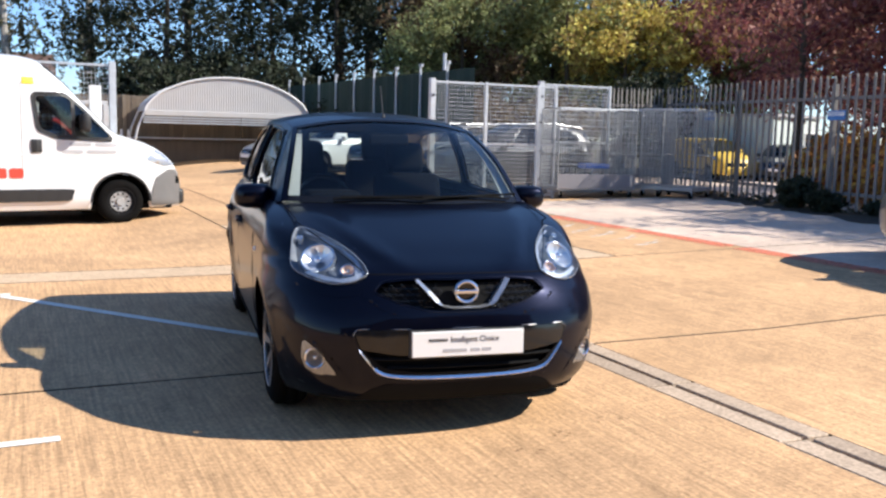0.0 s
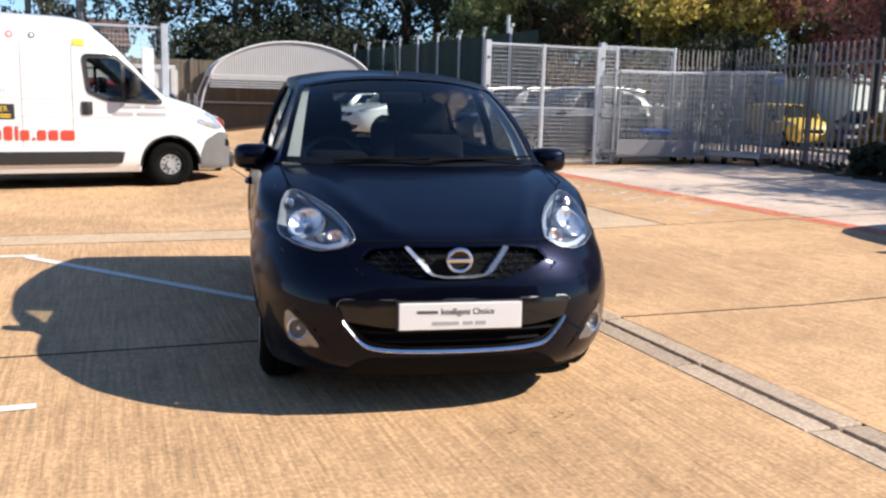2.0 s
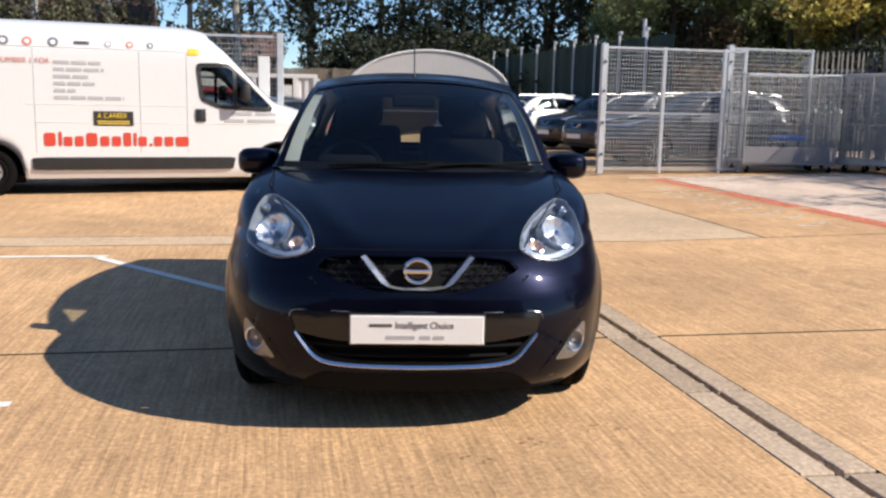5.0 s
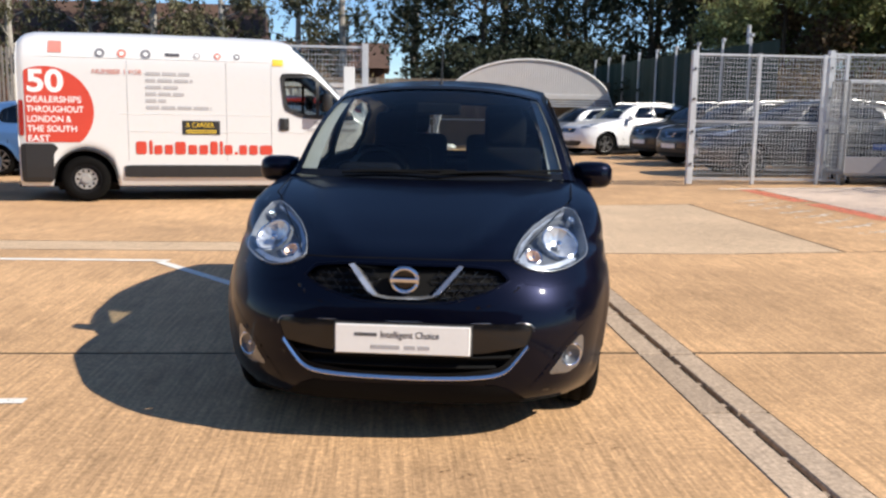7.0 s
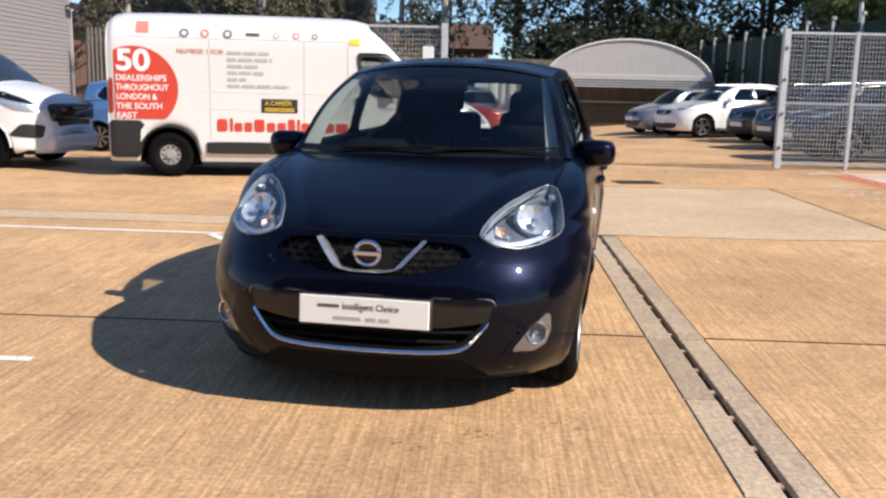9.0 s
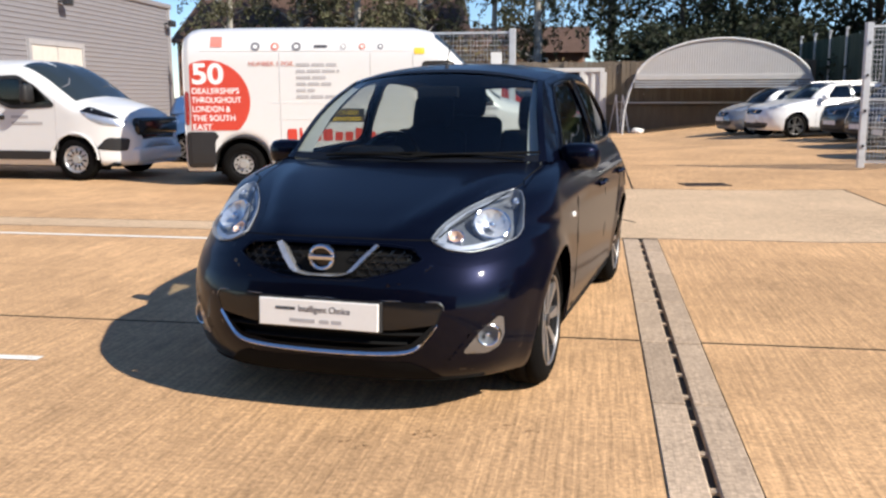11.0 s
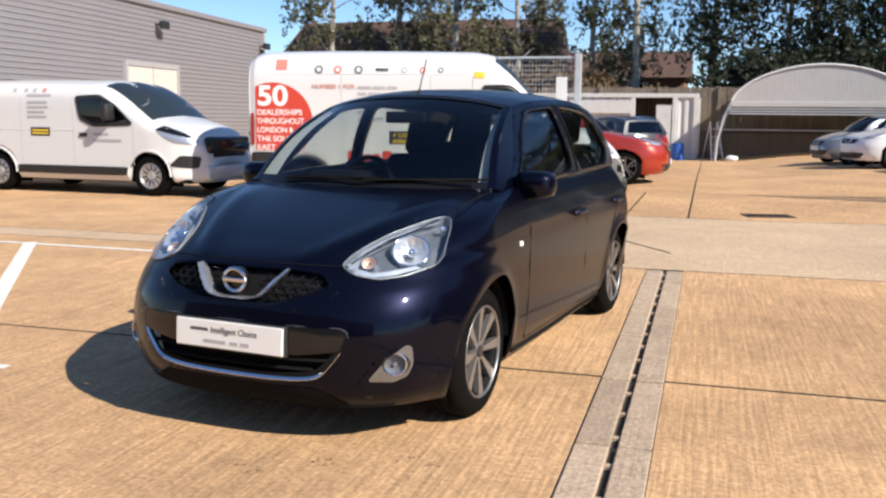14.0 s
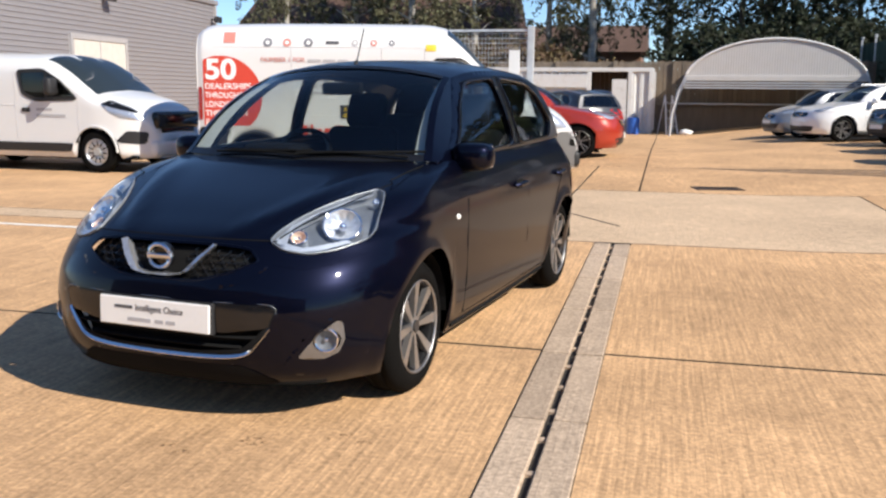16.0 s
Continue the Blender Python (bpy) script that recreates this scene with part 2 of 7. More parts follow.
_tl.inputs[0].default_value = (0.62, 0.62, 0.58, 1)
_mx = _nn.new("ShaderNodeMixShader")
_mx.inputs[0].default_value = 0.45
_l.new(_b.outputs[0], _mx.inputs[1])
_l.new(_tl.outputs[0], _mx.inputs[2])
_l.new(_mx.outputs[0], _nn["Material Output"].inputs[0])
CONTAINER = mat("off_white_container_paint", (0.60, 0.60, 0.59), 0.5, vary=0.1, dirt=(0.32, 0.25, 0.18), dirt_amount=0.35)
GREEN_SHEET = mat("dark_green_screen", (0.012, 0.032, 0.022), 0.8, vary=0.25, scale=2, fine=20)
BARK = mat("bark", (0.09, 0.065, 0.045), 0.95, vary=0.4, scale=3, fine=25, bump=0.6, stretch=(3, 3, 0.6))
BARK_PALE = mat("birch_bark", (0.36, 0.33, 0.29), 0.9, vary=0.35, scale=3, fine=25, bump=0.4, stretch=(1, 1, 4))
ROOF_TILE = mat("brown_roof_tile", (0.10, 0.058, 0.042), 0.9, vary=0.3, scale=2, fine=14, bump=0.4)
BRICK_FAR = mat("brick_far_house", (0.25, 0.13, 0.085), 0.9, vary=0.25, scale=4, fine=40)
BLUE_PL = mat("blue_plastic", (0.02, 0.10, 0.42), 0.5)
SIGN_BLUE = mat("blue_sign", (0.05, 0.20, 0.50), 0.4)
YELLOW = mat("yellow_machine_paint", (0.70, 0.47, 0.07), 0.4, vary=0.12)
IRON = mat("cast_iron", (0.09, 0.065, 0.05), 0.7, 0.5, 0.3)
LEAF_DARK = leaf_mat("dark_green_leaf", (0.036, 0.043, 0.024), 0.4)
LEAF_MID = leaf_mat("mid_green_leaf", (0.26, 0.27, 0.11))
LEAF_OLIVE = leaf_mat("olive_birch_leaf", (0.14, 0.13, 0.075), 0.4)
LEAF_GOLD = leaf_mat("yellowing_leaf", (0.55, 0.43, 0.12))
LEAF_RED = leaf_mat("copper_red_leaf", (0.27, 0.10, 0.085))
LEAF_BROWN = leaf_mat("brown_autumn_leaf", (0.15, 0.10, 0.055), 0.35)
LEAF_ORANGE = leaf_mat("orange_autumn_leaf", (0.55, 0.27, 0.07))
PAINTS = {}


def car_paint(name, col, metal=0.3):
    if name not in PAINTS:
        PAINTS[name] = mat(name, col, 0.3, metal, 0.05, 2, 300, coat=0.9)
    return PAINTS[name]


# ---- mesh helpers ----
def part(name, bm, material, parent=None, label="", smooth=False, at=None):
    me = bpy.data.meshes.new(name)
    if not isinstance(bm, bmesh.types.BMesh):
        me.from_pydata(*bm)
    else:
        bm.normal_update()
        bm.to_mesh(me)
        bm.free()
    for m in (material if isinstance(material, (list, tuple)) else [material]):
        me.materials.append(m)
    if smooth:
        me.polygons.foreach_set("use_smooth", [True] * len(me.polygons))
    ob = new(name, me)
    if parent is not None:
        ob.parent = parent
    if at is not None:
        ob.matrix_basis = at
    if label:
        ob["label"] = label
    return ob


def thing(name, m, label, category, group="", kind=""):
    ob = new(name)
    ob.empty_display_size = 0.2
    ob.matrix_basis = m
    return tagged(ob, label, category, group, kind)


def clone(name, src, parent, m):
    """Another object on the same mesh."""
    ob = new(name, src.data)
    ob.parent = parent
    ob.matrix_basis = m
    return ob


def box(bm, x0, x1, y0, y1, z0, z1, bevel=0.0, seg=2):
    r = bmesh.ops.create_cube(bm, size=1.0, matrix=Matrix.LocRotScale(((x0 + x1) / 2, (y0 + y1) / 2, (z0 + z1) / 2), None, (x1 - x0, y1 - y0, z1 - z0)))
    if bevel:
        es = {e for v in r["verts"] for e in v.link_edges}
        bmesh.ops.bevel(bm, geom=list(es), offset=bevel, segments=seg, affect='EDGES', profile=0.5)
    return bm


def boxed(*a, **k):
    return box(bmesh.new(), *a, **k)


def rod(bm, a, b, r, seg=10, r2=None):
    a, b = Vector(a), Vector(b)
    d = b - a
    m = Matrix.Translation((a + b) / 2) @ d.to_track_quat('Z', 'Y').to_matrix().to_4x4()
    bmesh.ops.create_cone(bm, cap_ends=True, segments=seg, radius1=r, radius2=r if r2 is None else r2, depth=d.length, matrix=m)
    return bm


def tube(bm, pts, r, seg=8, close=False, flat=None):
    """A tube swept along points; flat = (width, height) gives an oval section."""
    pts = [Vector(p) for p in pts]
    n = len(pts)
    rings = []
    for i, p in enumerate(pts):
        a = pts[(i - 1) % n] if close or i else p
        b = pts[(i + 1) % n] if close or i < n - 1 else p
        d = (b - a).normalized()
        up = Vector((0, 0, 1)) if abs(d.z) < 0.95 else Vector((0, 1, 0))
        s = d.cross(up).normalized()
        u = s.cross(d).normalized()
        ra, rb = flat if flat else (r, r)
        rings.append([bm.verts.new(p + s * (ra * math.cos(k * math.tau / seg)) + u * (rb * math.sin(k * math.tau / seg))) for k in range(seg)])
    for i in range(n if close else n - 1):
        q, w = rings[i], rings[(i + 1) % n]
        for k in range(seg):
            bm.faces.new((q[k], q[(k + 1) % seg], w[(k + 1) % seg], w[k]))
    if not close:
        bm.faces.new(rings[0][::-1])
        bm.faces.new(rings[-1])
    return bm


def prism(outline, y0, y1, axis='y', bm=None):
    """An outline in two axes carried along the third."""
    bm = bm or bmesh.new()

    def p(a, b, c):
        return {'y': (a, c, b), 'x': (c, a, b), 'z': (a, b, c)}[axis]
    v0 = [bm.verts.new(p(a, b, y0)) for a, b in outline]
    v1 = [bm.verts.new(p(a, b, y1)) for a, b in outline]
    n = len(outline)
    fs = [bm.faces.new(v0[::-1]), bm.faces.new(v1)]
    for i in range(n):
        fs.append(bm.faces.new((v0[i], v0[(i + 1) % n], v1[(i + 1) % n], v1[i])))
    bmesh.ops.recalc_face_normals(bm, faces=fs)
    return bm


def grid(fn, nu, nv, keep=None):
    """verts, edges, faces of a sheet: fn(i, j) gives the corner; keep(i, j) says which cells stay."""
    vs = [fn(i, j) for i in range(nu) for j in range(nv)]
    fs = [(i * nv + j, (i + 1) * nv + j, (i + 1) * nv + j + 1, i * nv + j + 1) for i in range(nu - 1) for j in range(nv - 1) if keep is None or keep(i, j)]
    return vs, [], fs


def inside(poly, x, y):
    r, j = False, len(poly) - 1
    for i in range(len(poly)):
        (a, b), (c, d) = poly[i], poly[j]
        if (b > y) != (d > y) and x < (c - a) * (y - b) / (d - b) + a:
            r = not r
        j = i
    return r


def rounded(poly, r=0.3, n=5):
    """Corners of a polygon cut round; r is the share of each side that goes."""
    out = []
    k = len(poly)
    for i in range(k):
        p, c, q = (Vector(poly[(i - 1) % k]), Vector(poly[i]), Vector(poly[(i + 1) % k]))
        a, b = c.lerp(p, r), c.lerp(q, r)
        for j in range(n + 1):
            t = j / n
            out.append(tuple((1 - t) ** 2 * a + 2 * t * (1 - t) * c + t * t * b))
    return out


def dense(poly, step):
    out = []
    for i in range(len(poly)):
        a, b = Vector(poly[i]), Vector(poly[(i + 1) % len(poly)])
        k = max(1, int((b - a).length / step))
        out += [tuple(a.lerp(b, j / k)) for j in range(k)]
    return out


def patch(outer, holes, place, step=0.05):
    """A sheet cut to an outline with holes, laid on a curved surface by place(a, b)."""
    loops = [dense(outer, step)] + [dense(h, step) for h in holes]
    vs, es = [], []
    for lp in loops:
        o = len(vs)
        vs += lp
        es += [(o + i, o + (i + 1) % len(lp)) for i in range(len(lp))]
    xs, ys = [p[0] for p in loops[0]], [p[1] for p in loops[0]]
    a = min(xs) + step / 2
    while a < max(xs):
        b = min(ys) + step / 2
        while b < max(ys):
            if inside(loops[0], a, b) and not any(inside(h, a, b) for h in loops[1:]):
                vs.append((a, b))
            b += step
        a += step
    v2, _, f2, *_ = delaunay_2d_cdt([Vector(v) for v in vs], es, [], 0, 1e-6)
    fs = []
    for f in f2:
        c = sum((v2[i] for i in f), Vector((0, 0))) / len(f)
        if inside(loops[0], *c) and not any(inside(h, *c) for h in loops[1:]):
            fs.append(tuple(f))
    return [tuple(place(*v)) for v in v2], [], fs


def band(curve_a, curve_b):
    """A ribbon between two rows of points."""
    n = len(curve_a)
    return [tuple(p) for p in curve_a] + [tuple(p) for p in curve_b], [], [(i, i + 1, n + i + 1, n + i) for i in range(n - 1)]


def sheet(ob, thick, offset=-1.0):
    """Gives a sheet its thickness."""
    md = ob.modifiers.new("thickness", "SOLIDIFY")
    md.thickness, md.offset = thick, offset
    return ob


def pchip(xs, ys):
    """A smooth curve through points that does not overshoot."""
    xs, ys = np.array(xs, float), np.array(ys, float)
    h, d = np.diff(xs), np.diff(ys) / np.diff(xs)
    m = np.zeros(len(xs))
    for i in range(1, len(xs) - 1):
        if d[i - 1] * d[i] > 0:
            w1, w2 = 2 * h[i] + h[i - 1], h[i] + 2 * h[i - 1]
            m[i] = (w1 + w2) / (w1 / d[i - 1] + w2 / d[i])
    m[0], m[-1] = d[0], d[-1]

    def f(x):
        x = min(max(x, xs[0]), xs[-1])
        i = min(max(int(np.searchsorted(xs, x)) - 1, 0), len(h) - 1)
        t = (x - xs[i]) / h[i]
        return float((1 + 2 * t) * (1 - t) ** 2 * ys[i] + t * (1 - t) ** 2 * h[i] * m[i] + t * t * (3 - 2 * t) * ys[i + 1] + t * t * (t - 1) * h[i] * m[i + 1])
    return f


def lettering(text, size, material, parent, m, name="lettering", label="", squeeze=1.0, bold=0.0):
    cu = bpy.data.curves.new(name, "FONT")
    cu.body, cu.size, cu.extrude, cu.offset = text, size, 0.0008, bold
    cu.materials.append(material)
    ob = new(name, cu)
    ob.parent = parent
    ob.matrix_basis = m @ Matrix.Diagonal((squeeze, 1, 1, 1))
    if label:
        ob["label"] = label
    return ob


def rise(x):
    """The yard climbs gently away from the drain towards the far fence."""
    return 0.022 * max(0.0, x - 5.0)


MIDST = Vector((2.0, 0.05, 1.32))


def farther(k):
    """Stands a whole group further off (k over 1) along the lines of sight, growing with the distance."""
    return Matrix.Translation(MIDST) @ Matrix.Scale(k, 4) @ Matrix.Translation(-MIDST)


YARD_END = farther(1.207)
BAYS = farther(1.085)
GATE_LINE = farther(0.965)


def fall(x, y):
    """The yard falls gently towards the vans and the far boundary."""
    ease = lambda v: (lambda t: t * t * (3 - 2 * t))(min(1.0, max(0.0, v)))
    a = -0.112 * ease((y - 8.5) / 3.5) * ease((2.6 - x) / 1.5) * (1 - ease((y - 17.5) / 6.0))
    return a - 0.273 * ease((y - 20.0) / 16.0) * ease((8.0 - x) / 4.0)


# ---- the ground ----
def quad_sheet(x0, x1, y0, y1, z, nx=1, ny=1):
    return grid(lambda i, j: (x0 + (x1 - x0) * i / nx, y0 + (y1 - y0) * j / ny, z(x0 + (x1 - x0) * i / nx)), nx + 1, ny + 1)


ground = tagged(part("ground", quad_sheet(-900, 900, -900, 900, lambda x: -0.45), EARTH), "rough earth and grass reaching to the horizon", "ground", kind="structure")
yard = thing("pavement", pose(0, 0, 0), "tan brushed concrete yard in large slabs with tarred joints", "pavement", kind="structure")


def slab(x0, x1, y0, y1, material, z=0.0):
    g = 0.013
    bm = bmesh.new()
    if y1 <= 8.6:
        xs, ys = sorted({x0 + g, x1 - g, *[c for c in (5.0,) if x0 < c < x1]}), [y0 + g, y1 - g]
    else:
        xs = sorted({x0 + g, x1 - g, *[c for c in (-3.0, 0.5, 1.1, 1.5, 1.9, 2.3, 2.6, 3.45, 4.5, 5.0, 5.5, 6.5, 7.5) if x0 + g < c < x1 - g]})
        ys = list(np.linspace(y0 + g, y1 - g, max(2, int((y1 - y0) / 0.7) + 1)))
    top = [[bm.verts.new((a, b, rise(a) + fall(a, b) + z)) for b in ys] for a in xs]
    for i in range(len(xs) - 1):
        for j in range(len(ys) - 1):
            bm.faces.new((top[i][j], top[i + 1][j], top[i + 1][j + 1], top[i][j + 1]))
    rim = [c[0] for c in top] + top[-1][1:] + [c[-1] for c in top[-2::-1]] + top[0][-2:0:-1]
    low = [bm.verts.new((q.co.x, q.co.y, q.co.z - 0.09)) for q in rim]
    for k in range(len(rim)):
        q = (k + 1) % len(rim)
        bm.faces.new((rim[k], low[k], low[q], rim[q])).material_index = 1
    part("concrete_slab", bm, [material, JOINT], yard)


DX0, DX1 = 3.200, 3.497
for y0, y1 in ((-9.0, -3.5), (-3.5, 0.8), (0.8, 4.90), (4.90, 8.52)):
    slab(-14, DX0, y0, y1, CONC)
    slab(DX1, 8.22, y0, y1, CONC)
    slab(8.22, 15.0, y0, y1, CONC_PINK)
slab(-14, 2.6, 8.52, 9.15, CONC_PALE)
slab(-14, 2.6, 9.15, 17.5, CONC)
slab(2.6, 6.26, 8.52, 13.1, CONC_PALE)
slab(6.26, 8.22, 8.52, 13.1, CONC)
slab(2.6, 3.45, 13.1, 17.5, CONC)
slab(3.45, 8.22, 13.1, 17.5, CONC)
slab(8.22, 15.0, 8.52, 15.42, CONC_PINK)
slab(8.22, 15.0, 15.42, 17.5, CONC)
for y0, y1 in ((17.5, 24.8), (24.8, 45.0)):
    slab(-14, 3.45, y0, y1, CONC)
    slab(3.45, 15.0, y0, y1, CONC)
part("joint_filler", grid(lambda i, j: (-14 + 0.5 * i, -9 + 0.72 * j, rise(-14 + 0.5 * i) + fall(-14 + 0.5 * i, -9 + 0.72 * j) - 0.022), 59, 76), JOINT, yard)

drain = thing("drain_channel", pose(0, 0, 0), "concrete slot drain channel of paired grey blocks set flush in the yard", "drain", kind="structure")
rng = random.Random(4)
for side in (0, 1):
    y = -8.92
    while y < 8.4:
        y1 = min(y + 0.985, 8.47)
        a, b = (DX0 - 0.009, 3.334) if side == 0 else (3.366, DX1 + 0.009)
        part("channel_block", boxed(a, b, y + 0.012, y1 - 0.012, -0.1, 0.001 + rng.uniform(0, 0.004), 0.006, 1), BLOCK, drain)
        y = y1
part("slot_bed", boxed(DX0 + 0.1, DX1 - 0.1, -9, 8.45, -0.12, -0.075), JOINT, drain)
y = -8.85
bridge = None
while y < 8.4:
    m4 = pose(3.35, y, -0.020)
    if bridge is None:
        bridge = part("slot_bridge", boxed(-0.02, 0.02, -0.018, 0.018, -0.03, 0.010), BLOCK, drain, at=m4)
    else:
        clone("slot_bridge", bridge, drain, m4)
    y += 0.33

grate = thing("drain_grate", pose(4.52, 13.82, 0.004, 0, 0, 12), "rusty cast iron gully grate set in the concrete", "drain grate")
bm = bmesh.new()
for x0, x1, y0, y1 in ((-0.33, 0.33, -0.22, -0.18), (-0.33, 0.33, 0.18, 0.22), (-0.33, -0.29, -0.22, 0.22), (0.29, 0.33, -0.22, 0.22)):
    box(bm, x0, x1, y0, y1, -0.03, 0.006)
part("frame", bm, IRON, grate)
bar = None
for k in range(12):
    m4 = pose(-0.26 + k * 0.048, 0, 0)
    bar = part("bar", boxed(-0.012, 0.012, -0.18, 0.18, -0.03, 0.003), IRON, grate, at=m4) if bar is None else clone("bar", bar, grate, m4)
part("pit", boxed(-0.29, 0.29, -0.18, 0.18, -0.012, -0.003), JOINT, grate)


def ground_line(name, a, b, width, material, label, lift=0.004):
    a, b = Vector(a), Vector(b)
    d = (b - a).normalized()
    s = Vector((-d.y, d.x)) * width / 2
    k = max(1, int((b - a).length / 0.5))
    ca = [a.lerp(b, i / k) + s for i in range(k + 1)]
    cb = [a.lerp(b, i / k) - s for i in range(k + 1)]
    f = lambda p: (p.x, p.y, rise(p.x) + fall(p.x, p.y) + lift)
    ob = part(name, band([f(p) for p in cb], [f(p) for p in ca]), material)
    return tagged(ob, label, "road marking", kind="structure")


W_LABEL = "worn white bay line painted on the concrete"
ground_line("bay_line", (-9, 8.12), (-0.06, 7.93), 0.085, WHITE_LINE, W_LABEL)
ground_line("bay_line", (-0.13, 7.86), (2.0, 5.12), 0.085, WHITE_LINE, W_LABEL, 0.005)
ground_line("bay_line", (-3.05, 8.06), (-0.76, 4.93), 0.125, WHITE_LINE, W_LABEL, 0.005)
ground_line("bay_line", (-1.6, 4.02), (0.18, 4.08), 0.07, WHITE_LINE, W_LABEL, 0.005)
ground_line("bay_line", (-6.1, 8.05), (-3.0, 4.0), 0.10, WHITE_LINE, W_LABEL, 0.005)
ground_line("tar_joint", (2.72, 10.55), (3.36, 9.58), 0.03, JOINT, "dark tarred crack across the pale slab", 0.003)
R_LABEL = "faded red boundary line painted on the concrete"
for y0, y1 in ((15.3, 13.25), (12.9, 10.9), (10.7, 8.7), (8.5, 5.5), (5.2, 2.0)):
    ground_line("red_line", (8.02 + 0.012 * (15 - y0), y0), (8.02 + 0.012 * (15 - y1), y1), 0.29, RED_LINE, R_LABEL)
ground_line("white_edge_line", (7.6, 15.5), (13.2, 15.42), 0.10, WHITE_LINE, "worn white line at the edge of the bay", 0.006)
for k in range(9):
    y = 9.2 + k * 0.52
    ground_line("faded_marking", (7.05, y), (7.55, y + 0.22), 0.13, FADED_LINE, "faded white lettering worn off the concrete", 0.0045)
    ground_line("faded_marking", (7.3, y + 0.1), (7.72, y + 0.42), 0.07, FADED_LINE, "faded white lettering worn off the concrete", 0.0048)
for x, y, r, s in ((2.62, 3.45, 0.10, 2), (2.05, 3.22, 0.07, 3), (2.3, 3.36, 0.06, 5)):
    rr = random.Random(s)
    outline = [(x + math.cos(a * math.tau / 18) * r * rr.uniform(0.7, 1.3), y + math.sin(a * math.tau / 18) * r * rr.uniform(0.5, 0.9)) for a in range(18)]
    vs = [(a, b, 0.0035) for a, b in outline]
    tagged(part("oil_stain", (vs, [], [tuple(range(18))]), OIL), "small brown oil stain soaked into the concrete", "stain", kind="structure")


# ---- fences, gates and buildings ----
def mesh_panel(length, height, m, label, name="mesh_gate", post_first=True, posts=(0.0, 0.42, 0.85, 1.0), rails=(0.04, 0.48, 0.985)):
    """A galvanised welded-mesh panel along local x, with posts, rails and its wires."""
    g = thing(name, m, label, "mesh fence")
    for i, p in enumerate(posts):
        w = 0.055 if i == 0 and post_first else 0.03
        x = p * length
        part("post", boxed(x - w, x + w, -w, w, 0, height + (0.03 if i == 0 and post_first else 0), 0.006, 1), GALV, g)
    if post_first:
        for z in (0.35, 0.95, 1.55, 2.1):
            part("hinge_bolt", boxed(-0.018, 0.018, -0.075, -0.05, z, z + 0.05), ALLOY_DK, g)
    for z in rails:
        part("rail", boxed(0.03, length, -0.02, 0.02, z * height - 0.02, z * height + 0.02, 0.004, 1), GALV, g)
    bm = bmesh.new()
    z = 0.12
    while z < height - 0.05:
        box(bm, 0.05, length - 0.03, -0.032, -0.027, z - 0.0034, z + 0.0034)
        z += 0.082
    x = 0.08
    while x < length - 0.05:
        box(bm, x - 0.0024, x + 0.0024, -0.026, -0.021, 0.06, height - 0.04)
        x += 0.060
    tagged(part("wire_mesh", bm, GALV, g), kind="stuff")
    return g


mesh_panel(2.95, 2.43, GATE_LINE @ pose(7.50, 16.85, rise(7.5) - 0.01, 0, 0, 1.5), "galvanised welded mesh gate leaf standing open on the concrete")
mesh_panel(4.4, 2.42, pose(1.45, 16.25, 0, 0, 0, 181), "galvanised welded mesh gate leaf behind the long white van")
tagged(part("notice_board", boxed(1.08, 1.27, 16.18, 16.20, 1.25, 2.05, 0.004, 1), PLATE), "white notice sheet fixed to the mesh gate", "notice")


def palisade(a, b, height, label, pitch=0.19, material=PALISADE, half=0.030):
    """Steel palisade fence: posts, two rails and split-top pales from a to b."""
    a, b = Vector(a), Vector(b)
    d = b - a
    L = d.length
    f = thing("palisade_fence", pose(a.x, a.y, 0, 0, 0, math.degrees(math.atan2(d.y, d.x))), label, "palisade fence")
    zz = lambda s: rise(a.x + d.x * s / L)
    s = 0.0
    while s <= L + 0.01:
        part("post", boxed(s - 0.05, s + 0.05, 0.05, 0.12, zz(s) - 0.1, zz(s) + height - 0.15), material, f)
        s += 2.75
    for z in (0.35, height - 0.4):
        part("rail", boxed(0, L, 0.015, 0.06, z - 0.03, z + 0.03), material, f, at=pose(0, 0, zz(0), 0, -math.degrees(math.atan2(zz(L) - zz(0), L)), 0))
    pale = None
    rr = random.Random(11)
    s = 0.05
    while s < L:
        m4 = pose(s, rr.uniform(-0.006, 0.006), zz(s) + rr.uniform(-0.01, 0.01), 0, rr.uniform(-0.5, 0.5), 0)
        if pale is None:
            bm = prism([(-half, 0.06), (half, 0.06), (half, height - 0.09), (half * 0.5, height), (0.0, height - 0.06), (-half * 0.5, height), (-half, height - 0.09)], -0.008, 0.008)
            pale = part("pale", bm, material, f, at=m4)
        else:
            clone("pale", pale, f, m4)
        s += pitch
    return f


